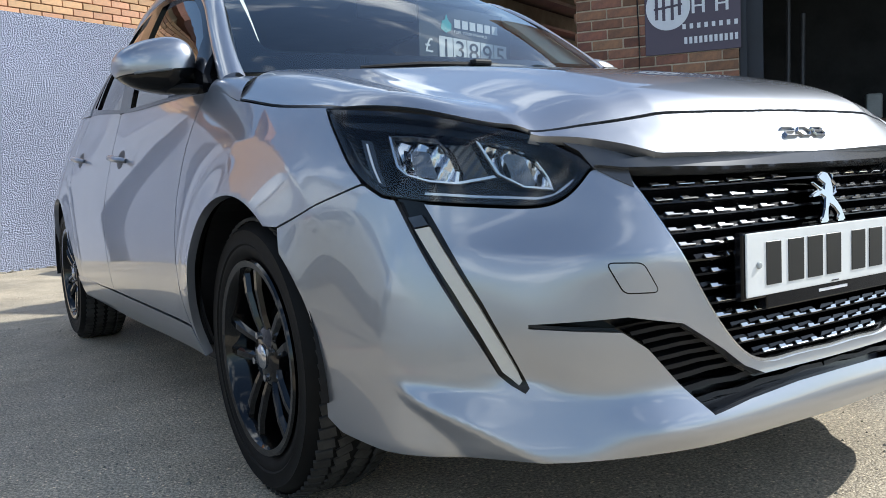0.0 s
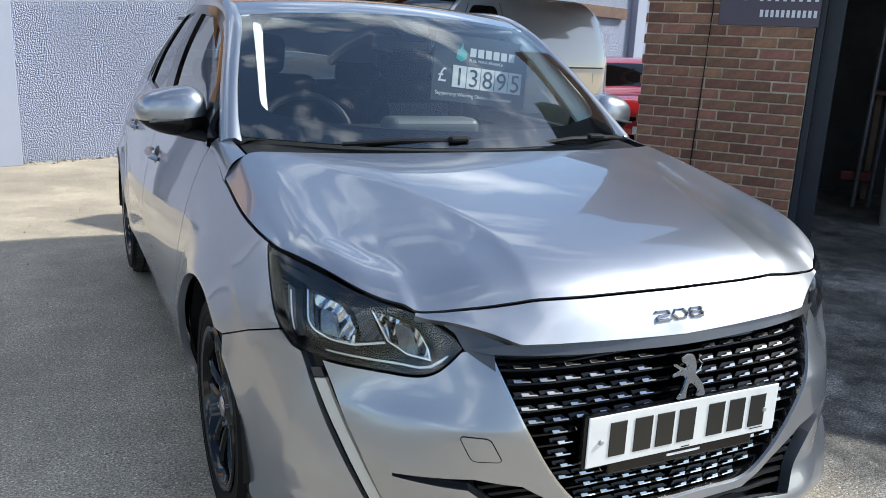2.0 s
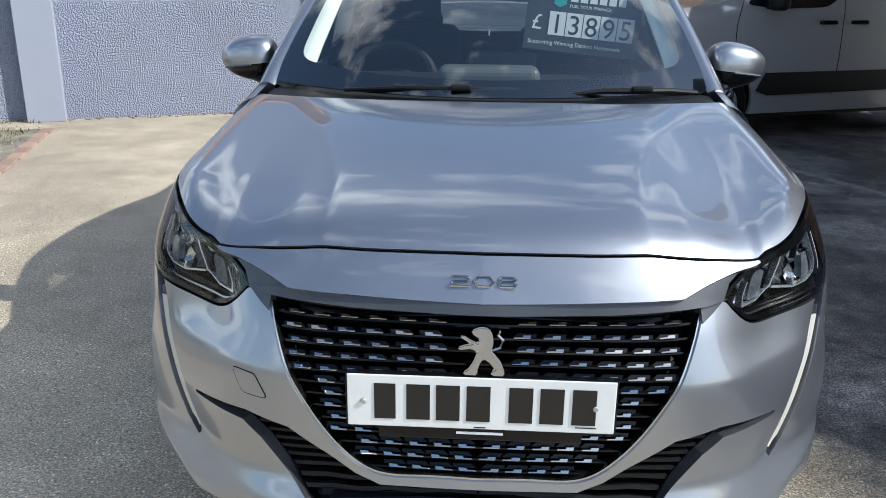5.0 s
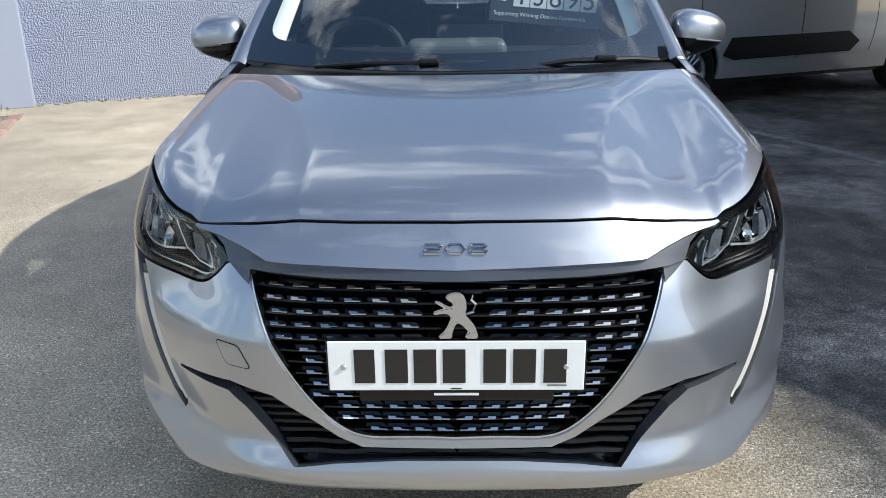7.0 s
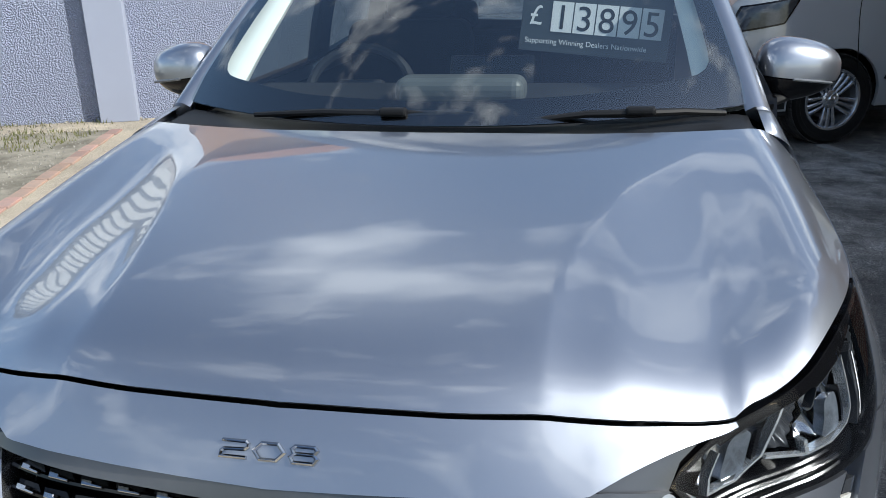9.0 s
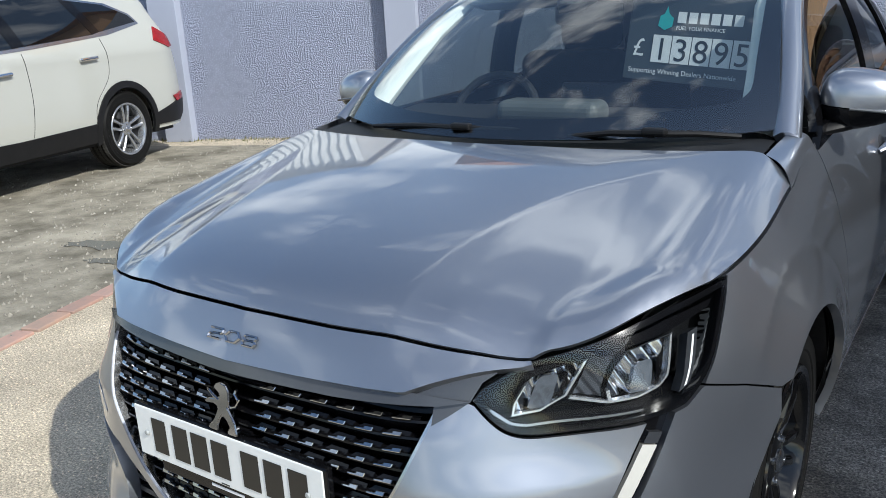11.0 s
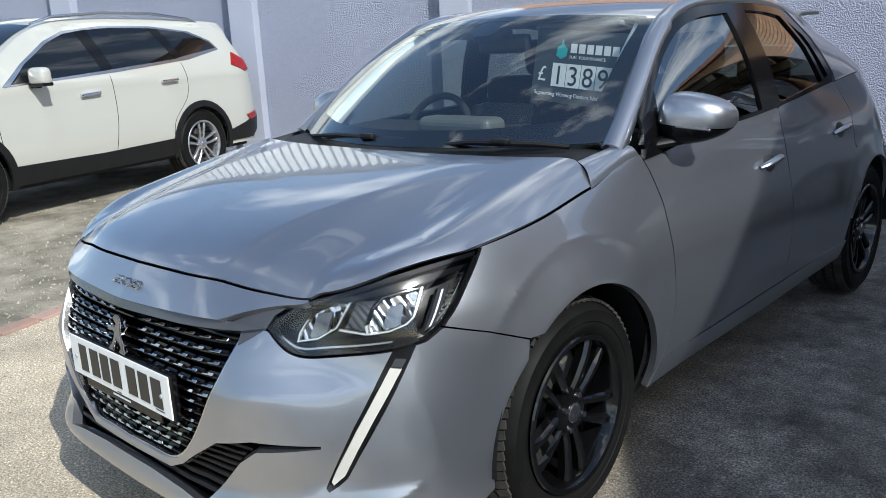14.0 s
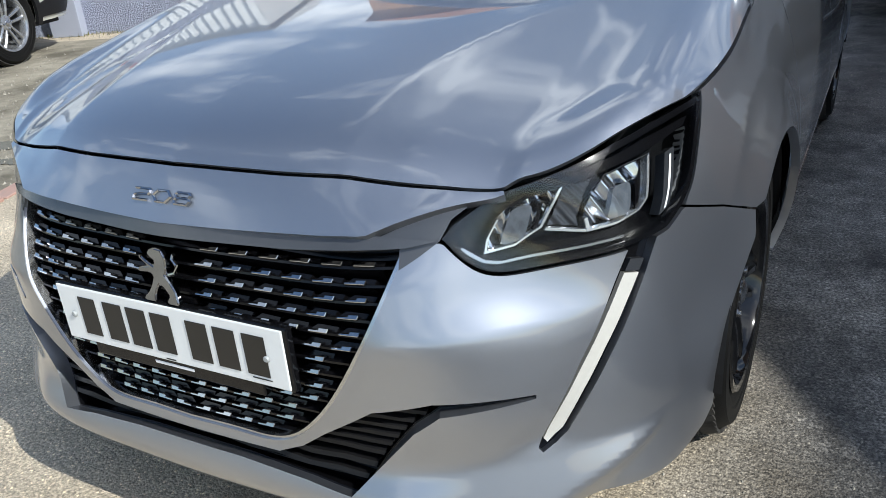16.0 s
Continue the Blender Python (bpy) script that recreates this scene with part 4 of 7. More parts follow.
deck_tilt = math.degrees(math.atan(0.075))
part("deck", boxed(3.9, 5.3, 0.04, wall_pose(3.55, 2.65, canopy_z(2.65) + 0.20) @ pose(0, 0, 0, -deck_tilt, 0, 0)), M["timber"], canopy, "dark boarded roof deck")
part("wall_plate", boxed(6.4, 0.07, 0.19, wall_pose(5.6, 0.06, canopy_z(0) - 0.02), 0.004), M["timber"], canopy, "brown timber beam along the wall")
for k in range(9):
    out = 0.75 + 0.56 * k
    part("joist", boxed(3.9, 0.07, 0.15, wall_pose(3.55, out, canopy_z(out) + 0.085), 0.003), M["pale_timber"], canopy)
part("post", boxed(0.10, 0.10, canopy_z(0.9), wall_pose(5.1, 0.9, canopy_z(0.9) / 2), 0.005), M["timber"], canopy)

# concrete joint from the pier's foot towards the wall
bm = bmesh.new()
for k in range(7):
    a = Vector((2.78, 3.62, 0)).lerp(Vector((1.86, 5.55, 0)), k / 7)
    b = Vector((2.78, 3.62, 0)).lerp(Vector((1.86, 5.55, 0)), (k + 0.97) / 7)
    c = (a + b) / 2
    box(bm, (b - a).length, 0.075, 0.05, pose(c.x, c.y, -0.013, 0, 0, math.degrees(math.atan2(b.y - a.y, b.x - a.x))), 0.006)
tagged(part("kerb", bm, M["edging"]), "flush concrete edging strip in the asphalt", "edging", kind="structure")

# buildings past the wall, that the bonnet mirrors
house = thing("house", "orange brick house with a tiled roof past the boundary wall", "house")
part("wall", boxed(9.0, 5.0, 3.6, wall_pose(3.1, -2.80, 1.8)), M["mortar"], house, "orange brick wall")
b = bmesh.new()
prism(b, [(-2.75, 0), (2.75, 0), (2.6, 0.22), (-2.6, 0.22)], 9.4, wall_pose(3.1, -2.8, 3.6) @ pose(-4.7, 0, 0, 90, 0, 90))
part("roof", b, M["roof_red"], house, "low brown roof edge")
part("side_wall", boxed(2.9, 4.2, 4.7, wall_pose(-3.1, -4.6, 2.35)), M["brick_orange"], house, "orange brick side extension")
b = bmesh.new()
hip = [b.verts.new(wall_pose(-3.1, -4.6, 4.7) @ Vector(p)) for p in ((-1.6, -2.3, 0), (1.6, -2.3, 0), (1.6, 2.3, 0), (-1.6, 2.3, 0), (-0.6, 0, 1.2), (0.6, 0, 1.2))]
for f in ((0, 1, 5, 4), (1, 2, 5), (2, 3, 4, 5), (3, 0, 4), (3, 2, 1, 0)):
    b.faces.new([hip[i] for i in f])
part("roof", b, M["roof_orange"], house, "orange clay-tiled hipped roof")
shed = thing("shed", "white corrugated metal shed past the boundary wall", "shed")
b = bmesh.new()
cols = 84
prof = [(-4.2 + 8.4 * i / cols, 0.035 * math.cos(i * math.pi)) for i in range(cols + 1)]
for (x0, y0), (x1, y1) in zip(prof, prof[1:]):
    b.faces.new([b.verts.new(wall_pose(-9.9, -2.6) @ Vector(p)) for p in ((x0, y0, 0), (x1, y1, 0), (x1, y1, 4.6), (x0, y0, 4.6))])
part("cladding", b, M["sheet"], shed)
part("shed_body", boxed(8.4, 5.0, 4.55, wall_pose(-9.9, -5.2, 2.275)), M["sheet"], shed)
b = bmesh.new()
prism(b, [(-2.8, 0), (2.8, 0), (0, 0.3)], 8.6, wall_pose(-9.9, -5.2, 4.6) @ pose(-4.3, 0, 0, 90, 0, 90))
part("roof", b, M["sheet"], shed)


# ---------------- the silver hatchback ----------------
car = thing("hatchback_car", "silver-grey metallic five-door hatchback parked on the yard", "car")
HUB_Y, REAR_Y, HUB_Z = 0.838, 3.378, 0.312
A0 = 1.418                                            # the front hub's place along the outline
A1 = 3.958


def mirror_s(poly):
    return np.asarray(poly, float) * np.array([-1, 1])


def arc(cs, cz, r, a0, a1, n=22):
    t = np.radians(np.linspace(a0, a1, n))
    return [(cs + r * math.cos(a), cz + r * math.sin(a)) for a in t]


def curve(pts, n=6):
    return [tuple(p) for p in smooth_curve(pts, 0.012)] + [tuple(pts[-1])]


GRILLE = curve([(0, 0.334), (0.12, 0.335), (0.215, 0.341), (0.285, 0.392), (0.355, 0.487), (0.405, 0.577), (0.44, 0.645), (0.466, 0.692)])
INTAKE_TOP = [(0, 0.317), (0.20, 0.317), (0.25, 0.338), (0.30, 0.374), (0.39, 0.430), (0.49, 0.449), (0.655, 0.444)]
INTAKE_LOW = [(0.655, 0.437), (0.50, 0.424), (0.455, 0.392), (0.40, 0.33), (0.345, 0.272), (0.26, 0.283), (0.12, 0.291), (0, 0.292)]
LAMP_TOP = [(0.523, 0.696)] + [(s, float(wall_top(s)) - 0.004) for s in (0.545, 0.57, 0.60, 0.64, 0.70, 0.77, 0.85, 0.93, 1.02, 1.10)]
LAMP_OUT = curve([(1.10, 0.830), (1.065, 0.797), (1.025, 0.759), (0.962, 0.699), (0.905, 0.663)])
LAMP_LOW = curve([(0.905, 0.663), (0.84, 0.652), (0.74, 0.641), (0.66, 0.635), (0.615, 0.637), (0.583, 0.647), (0.555, 0.666), (0.523, 0.696)])
LAMP = LAMP_TOP + LAMP_OUT[1:] + LAMP_LOW[1:-1]
DRL = [(0.831, 0.651), (0.885, 0.660), (0.827, 0.561), (0.776, 0.478), (0.738, 0.415), (0.708, 0.360), (0.688, 0.343), (0.664, 0.329), (0.657, 0.337), (0.697, 0.420), (0.729, 0.482), (0.773, 0.556)]
DRL_LIGHT = [(0.820, 0.610), (0.845, 0.606), (0.776, 0.499), (0.735, 0.429), (0.701, 0.364), (0.674, 0.343), (0.669, 0.349), (0.694, 0.398), (0.733, 0.470), (0.777, 0.543)]
DRL_HEAD = [(0.8335, 0.630), (0.858, 0.626), (0.846, 0.609), (0.822, 0.613)]
TOW = [(0.435, 0.487), (0.495, 0.489), (0.522, 0.538), (0.462, 0.535)]
BOTTOM = [(0, 0.214), (0.33, 0.217), (0.55, 0.222), (0.74, 0.222), (0.91, 0.222), (1.02, 0.236)]


def shrink(poly, d):
    """The outline drawn in by d all round."""
    p = resample(poly, 0.02)
    c = np.roll(p, -1, 0) - np.roll(p, 1, 0)
    c /= np.linalg.norm(c, axis=1)[:, None] + 1e-12
    area = np.sum(p[:, 0] * np.roll(p[:, 1], -1) - p[:, 1] * np.roll(p[:, 0], -1))
    n = np.stack([-c[:, 1], c[:, 0]], 1) * (1 if area > 0 else -1)
    return p + n * d


# front bumper: one skin round the nose, open for the grille, the lower intake and the light slots
half = GRILLE[1:] + [(0.520, 0.690)] + [(s, z - 0.004) for s, z in LAMP_LOW[::-1][1:-1]] + [(0.908, 0.660), (0.945, 0.681), (0.953, 0.682), (1.06, 0.6500), (1.168, 0.608)]
half += [p for p in arc(A0, HUB_Z, 0.362, 126, 194, 14) if p[1] > 0.235 and p[0] < 1.16] + BOTTOM[::-1][:-1]
bumper_poly = half + [(0, 0.212)] + [(-s, z) for s, z in half[::-1]] + [(0, 0.334)]
intake = INTAKE_TOP[1:] + INTAKE_LOW[:-1] + [(0, 0.292)] + [(-s, z) for s, z in INTAKE_LOW[:-1][::-1]] + [(-s, z) for s, z in INTAKE_TOP[1:][::-1]] + [(0, 0.317)]
panel("bumper", bumper_poly, wall_skin, 0.0105, M["silver"], car,
      holes=[intake, DRL, mirror_s(DRL)], label="silver-grey painted front bumper skin", lip=0.03)
# towing-eye cover: a fine groove round a flush lid
panel("tow_cover", mirror_s(rounded(TOW, 0.01)), lifted(wall_skin, 0.0015), 0.02, M["silver"], car, lip=0.003)
ring = rounded(TOW, 0.01)
panel("tow_cover_joint", mirror_s(shrink(ring, -0.0022)), lifted(wall_skin, 0.0006), 0.02, M["gloss_black"], car, lip=0.0, holes=[mirror_s(shrink(ring, 0.0))])
for sg in (1, -1):
    flip = (lambda q: q) if sg > 0 else mirror_s
    # running-light slot
    drl = panel("running_light", flip(DRL), lifted(wall_skin, -0.018), 0.02, M["gloss_black"], car, lip=0.02, label="tall running light in a black slot")
    panel("light_guide", flip(DRL_LIGHT), lifted(wall_skin, -0.006), 0.02, M["drl_white"], drl, lip=0.012, label="white light guide")
    panel("lens_cap", flip(DRL_HEAD), lifted(wall_skin, -0.006), 0.02, M["smoke"], drl, lip=0.012)

# lower intake: dark hollow with blades
low = intake
panel("intake_hollow", shrink(low, -0.006), lifted(wall_skin, -0.075), 0.04, M["gloss_black"], car, lip=0.0, label="black lower intake hollow")
panel("intake_wall", shrink(low, 0.0), lifted(wall_skin, -0.028), 0.04, M["gloss_black"], car, lip=0.05, holes=[shrink(low, 0.003)])
_top_s, _top_z = [p[0] for p in INTAKE_TOP[1:6]], [p[1] for p in INTAKE_TOP[1:6]]
_low_s, _low_z = [p[0] for p in INTAKE_LOW[1:5]][::-1], [p[1] for p in INTAKE_LOW[1:5]][::-1]
for k in range(8):
    z0 = 0.298 + 0.0165 * k
    s0 = 0.001 if z0 < 0.318 else float(np.interp(z0, _top_z, _top_s)) + 0.004
    s1 = float(np.interp(z0 - 0.004, _low_z, _low_s)) - 0.006
    n_waves = max(2, int((s1 - s0) / 0.055))
    low_edge = [(s0 + (s1 - s0) * i / n_waves, z0 + 0.006 * (1 - i / n_waves) + (0.0015 if i % 2 else -0.0015)) for i in range(n_waves + 1)]
    blade = low_edge + [(a + 0.004, b + 0.0068) for a, b in low_edge[::-1]]
    for sg in (1, -1):
        panel("intake_blade", blade if sg > 0 else mirror_s(blade), lifted(wall_skin, -0.026), 0.04, M["matt_black"], car, lip=0.03)

# grille: hollow, blades with chrome tips, badge, plate
g_half = GRILLE
grille_poly = g_half + [(-s, z) for s, z in g_half[::-1]]
panel("grille_hollow", shrink(grille_poly, -0.012), lifted(wall_skin, -0.085), 0.05, M["gloss_black"], car, lip=0.0, label="black grille hollow")
panel("grille_surround", grille_poly, lifted(wall_skin, -0.004), 0.025, M["satin_chrome"], car, holes=[shrink(grille_poly, 0.006)], lip=0.05, label="thin bright grille edge")
top_strip = [(-0.462, 0.686), (-0.25, 0.680), (0.25, 0.680), (0.462, 0.686), (0.52, 0.694), (0.43, 0.702), (0.25, 0.704), (-0.25, 0.704), (-0.43, 0.702), (-0.52, 0.694)]
panel("grille_top_strip", top_strip, lifted(wall_skin, 0.013), 0.02, M["satin_grey"], car, lip=0.03, label="dark satin strip under the bonnet lip")
for sg in (1, -1):
    tri = [(0.38, 0.690), (0.452, 0.688), (0.450, 0.658), (0.482, 0.673), (0.521, 0.693), (0.545, 0.722), (0.60, 0.749), (0.60, 0.756), (0.50, 0.742), (0.42, 0.716)]
    panel("corner_trim", tri if sg > 0 else mirror_s(tri), lifted(wall_skin, 0.002), 0.02, M["satin_grey"], car, lip=0.02)

half_width = lambda z: float(np.interp(z, [p[1] for p in GRILLE], [p[0] for p in GRILLE])) if z > 0.342 else 0.2


def blade_row(z, smax):
    """One grille blade: a thin shelf that leans out towards its front edge."""
    b = bmesh.new()
    ss = np.linspace(-smax, smax, 41)
    inner, outer = lifted(wall_skin, -0.075), lifted(wall_skin, -0.018)
    a, c = inner(ss, 0 * ss + z + 0.012), outer(ss, 0 * ss + z)
    d, e = outer(ss, 0 * ss + z - 0.004), inner(ss, 0 * ss + z + 0.006)
    rows = [[b.verts.new(p) for p in q] for q in (a, c, d, e)]
    for r0, r1 in zip(rows, rows[1:] + rows[:1]):
        for i in range(len(ss) - 1):
            b.faces.new((r0[i], r0[i + 1], r1[i + 1], r1[i]))
    return b


tip = bmesh.new()
prism(tip, [(-0.018, -0.0035), (0.016, -0.0035), (0.018, 0.0045), (0.001, 0.004), (0.0, 0.0005), (-0.017, 0.0)], 0.010, pose(0, 0, 0))
bmesh.ops.recalc_face_normals(tip, faces=tip.faces)
bmesh.ops.bevel(tip, geom=tip.edges[:], offset=0.0009, segments=1, affect="EDGES")
tip_me = bpy.data.meshes.new("chrome_tip")
tip.to_mesh(tip_me)
tip.free()
tip_me.materials.append(M["tip_chrome"])
tooth = bmesh.new()
prism(tooth, [(-0.027, -0.004), (0.026, -0.004), (0.030, 0.010), (-0.008, 0.011)], 0.05, pose(0, 0, -0.052))
bmesh.ops.recalc_face_normals(tooth, faces=tooth.faces)
tooth_me = bpy.data.meshes.new("grille_scale")
tooth.to_mesh(tooth_me)
tooth.free()
tooth_me.materials.append(M["gloss_black"])
rows_z = [0.664 - 0.0262 * k for k in range(13)]
for k, z in enumerate(rows_z):
    smax = half_width(z) - 0.012
    part("grille_blade", blade_row(z, smax), M["gloss_black"], car, smooth=True)
    pitch = 0.0595 - 0.0010 * k
    n_side = int(smax / pitch) + 1
    for j in range(-n_side, n_side + 1):
        s = (j + (0.5 if k % 2 == 0 else 0.35)) * pitch
        if abs(s) > smax - 0.016:
            continue
        if abs(s) < 0.075 and 0.565 < z < 0.68:
            continue
        if abs(s) < 0.245 and 0.462 < z < 0.558:
            continue
        sv, zv = np.array([s]), np.array([z])
        p = lifted(wall_skin, -0.022)(sv, zv)[0]
        n = Vector(skin_normal(wall_skin, sv, zv, np.array((0, 1.9, 0.5)))[0])
        side = Vector((0, 0, 1)).cross(n).normalized()
        up = n.cross(side).normalized()
        fm = Matrix.Translation(p) @ Matrix((side, up, n)).transposed().to_4x4() @ pose(0, 0, 0, -24, 0, 0)
        if s < 0:
            fm = fm @ Matrix.Diagonal((-1, 1, 1, 1))
        shared("grille_scale", tooth_me, car, fm)
        shared("chrome_tip", tip_me, car, fm)

# badge: a plain chrome rampant shape on a dark pad
badge = part("badge", prism(bmesh.new(), [(-0.055, -0.004), (0.055, -0.004), (0.055, 0.004), (-0.055, 0.004)], 0.008, pose(0, 0.028, 0.570, 90, 0, 0)), M["gloss_black"], car)
fig = bmesh.new()
up_m = pose(0, 0.006, 0.570, 80, 0, 0)
prism(fig, [(x * 0.001, z * 0.001) for x, z in ((-20, 82), (-20, 89), (-4, 96), (12, 94), (20, 82), (22, 63), (18, 50), (29, 38), (39, 25), (45, 5), (44, 0), (20, 0), (18, 8), (26, 13), (14, 27), (3, 33), (-3, 24), (-7, 12), (-8, 0), (-34, 0), (-35, 7), (-26, 12), (-16, 27), (-9, 46), (-20, 52), (-45, 49), (-46, 55), (-34, 60), (-22, 62), (-38, 72), (-44, 76), (-36, 79), (-24, 71), (-8, 64), (-4, 72), (-14, 78))], 0.012, up_m)
bmesh.ops.recalc_face_normals(fig, faces=fig.faces)
bmesh.ops.bevel(fig, geom=[e for e in fig.edges if len(e.link_faces) == 2], offset=0.0025, segments=2, affect="EDGES")
part("badge_figure", fig, M["badge_chrome"], badge, "chrome badge figure")
tail = tube(bmesh.new(), [up_m @ Vector(p) for p in ((0.020, 0.050, 0.005), (0.036, 0.056, 0.005), (0.040, 0.070, 0.005), (0.030, 0.080, 0.005), (0.036, 0.088, 0.005))], 0.0035, 8)
part("badge_tail", tail, M["badge_chrome"], badge, smooth=True)

plate = part("number_plate", boxed(0.520, 0.004, 0.111, pose(0, -0.008, 0.5135, 0, 0, 0), 0.0018, 2), M["plate_white"], car, "white front number plate with black characters as bars")
part("plate_backing", boxed(0.53, 0.018, 0.118, pose(0, 0.004, 0.511), 0.004), M["gloss_black"], car)
part("plate_bracket", boxed(0.40, 0.020, 0.030, pose(0.0, 0.004, 0.446), 0.003), M["gloss_black"], car)
for k, x in enumerate((-0.186, -0.121, -0.063, -0.004, 0.078, 0.138, 0.200)):
    part("plate_character", boxed(0.046 if k != 0 else 0.042, 0.0016, 0.076, pose(x, -0.0108, 0.5135), 0.0005, 1), M["plate_black"], plate)
for x in (-0.228, 0.222):
    part("plate_screw", lathe(bmesh.new(), [(0.0, -0.004), (0.0045, -0.0035), (0.0065, 0.0)], 14, pose(x, -0.0105, 0.512, 0, 0, 90)), M["clutter_white"], plate, smooth=True)
part("maker_line", boxed(0.022, 0.001, 0.0022, pose(0.0, -0.0105, 0.4625)), M["plate_black"], plate)
part("maker_line", boxed(0.040, 0.001, 0.0018, pose(0.205, -0.0105, 0.470)), M["plate_black"], plate)
part("dealer_line", boxed(0.092, 0.001, 0.0055, pose(0.0, -0.0066, 0.4475)), M["ink_white"], car, "white dealer line as a bar")

# headlamps: a grey housing behind a clear lens, two faceted reflector cells with bright edges, a bar below
CELL_OUT = [(0.872, 0.772), (0.925, 0.776), (0.890, 0.716), (0.868, 0.700), (0.822, 0.686), (0.772, 0.680), (0.770, 0.700), (0.795, 0.742), (0.822, 0.764)]
CELL_IN = [(0.690, 0.742), (0.745, 0.754), (0.703, 0.693), (0.655, 0.670), (0.600, 0.665), (0.606, 0.684), (0.628, 0.712), (0.650, 0.728)]
CELL_MID = [(0.752, 0.756), (0.812, 0.764), (0.786, 0.738), (0.764, 0.700), (0.764, 0.684), (0.712, 0.690)]


def cut_glass(depth, pitch, lean, deep):
    """The skin sunk by depth, folded into facets."""
    base, low = lifted(wall_skin, -depth), lifted(wall_skin, -depth - deep)

    def f(a, b):
        t = (np.abs(a) + lean * np.asarray(b)) / pitch
        k = np.abs(t - np.floor(t) - 0.5)[..., None] * 2
        return base(a, b) * k + low(a, b) * (1 - k)
    return f


for sg in (1, -1):
    flip = (lambda q: np.asarray(q, float)) if sg > 0 else mirror_s
    lamp = panel("headlamp", flip(shrink(LAMP, 0.003)), lifted(wall_skin, -0.066), 0.03, M["lamp_housing"], car, lip=0.0, label="angular headlamp with chrome-edged reflectors")
    panel("lens", flip(shrink(LAMP, 0.003)), lifted(wall_skin, 0.001), 0.02, M["lamp_glass"], lamp, lip=0.0, label="clear lens").visible_shadow = False
    panel("lens_edge", flip(shrink(LAMP, 0.002)), lifted(wall_skin, -0.0005), 0.03, M["gloss_black"], lamp, lip=0.012, holes=[flip(shrink(LAMP, 0.0105))])
    panel("housing_wall", flip(shrink(LAMP, 0.004)), lifted(wall_skin, -0.010), 0.03, M["lamp_housing"], lamp, lip=0.056, holes=[flip(shrink(LAMP, 0.010))])
    # dark brow over the cells and the black lower tray
    brow = [(0.62, 0.730), (0.70, 0.755), (0.80, 0.778), (0.92, 0.797), (1.05, 0.806), (1.03, 0.796), (0.93, 0.782), (0.80, 0.766), (0.70, 0.744), (0.63, 0.722)]
    panel("brow", flip(brow), lifted(wall_skin, -0.014), 0.03, M["gloss_black"], lamp, lip=0.03)
    tray = [(0.560, 0.672), (0.585, 0.652), (0.62, 0.642), (0.74, 0.646), (0.84, 0.657), (0.895, 0.667), (0.882, 0.694), (0.80, 0.676), (0.70, 0.668), (0.62, 0.660)]
    panel("tray", flip(tray), lifted(wall_skin, -0.022), 0.03, M["gloss_black"], lamp, lip=0.03)
    for outline, lean in ((CELL_OUT, 0.55), (CELL_IN, 0.45)):
        q = np.asarray(outline)
        c = q.mean(0)
        panel("reflector", flip(shrink(outline, 0.003)), cut_glass(0.034, 0.046, lean, 0.012), 0.006, M["reflector"], lamp, lip=0.0, label="faceted chrome reflector")
        path = q[1:7]
        panel("bezel", flip(np.concatenate([path, (c + (path - c) * 0.915)[::-1]])), lifted(wall_skin, -0.016), 0.012, M["bright_edge"], lamp, lip=0.016, label="thin bright bezel")
        panel("bezel_line", flip(np.concatenate([q[7:], q[:2], (c + (np.concatenate([q[7:], q[:2]]) - c) * 0.965)[::-1]])), lifted(wall_skin, -0.018), 0.012, M["smoke"], lamp, lip=0.016)
        panel("lens_block", flip(rounded([c + np.array(d) for d in ((-0.030, -0.034), (0.014, -0.028), (0.034, 0.022), (-0.004, 0.018))], 0.012)), lifted(wall_skin, -0.022), 0.008, M["clear_block"], lamp, lip=0.016, label="thick clear lens block")
        panel("lens_block_rib", flip([c + np.array(d) for d in ((0.026, -0.024), (0.034, -0.020), (0.050, 0.024), (0.042, 0.022))]), lifted(wall_skin, -0.022), 0.012, M["gloss_black"], lamp, lip=0.016)
    panel("reflector", flip(shrink(CELL_MID, 0.002)), cut_glass(0.036, 0.022, 0.75, 0.006), 0.005, M["smoke"], lamp, lip=0.0)
    panel("bezel_line", flip([(0.772, 0.684), (0.710, 0.692), (0.706, 0.688), (0.770, 0.680)]), lifted(wall_skin, -0.016), 0.02, M["bright_edge"], lamp, lip=0.01)
    guide = [(0.556, 0.676), (0.597, 0.653), (0.626, 0.648), (0.737, 0.655), (0.830, 0.664), (0.830, 0.668), (0.737, 0.659), (0.628, 0.652), (0.600, 0.657), (0.561, 0.680)]
    panel("light_guide", flip(guide), lifted(wall_skin, -0.012), 0.02, M["satin_chrome"], lamp, lip=0.006)
    blade = [(0.962, 0.768), (0.990, 0.772), (0.935, 0.690), (0.908, 0.680)]
    panel("side_blade", flip(blade), lifted(wall_skin, -0.018), 0.02, M["smoke"], lamp, lip=0.02)
    line = [(0.969, 0.763), (0.975, 0.764), (0.926, 0.690), (0.920, 0.688)]
    panel("print_line", flip(line), lifted(wall_skin, -0.0165), 0.02, M["ink_white"], lamp, lip=0.0)
    marker = [(1.045, 0.792), (1.060, 0.795), (0.985, 0.722), (0.930, 0.684), (0.928, 0.692), (0.975, 0.728)]
    panel("side_marker", flip(marker), cut_glass(0.020, 0.008, 0.0, 0.004), 0.006, M["amber"], lamp, lip=0.02, label="clear corner marker")

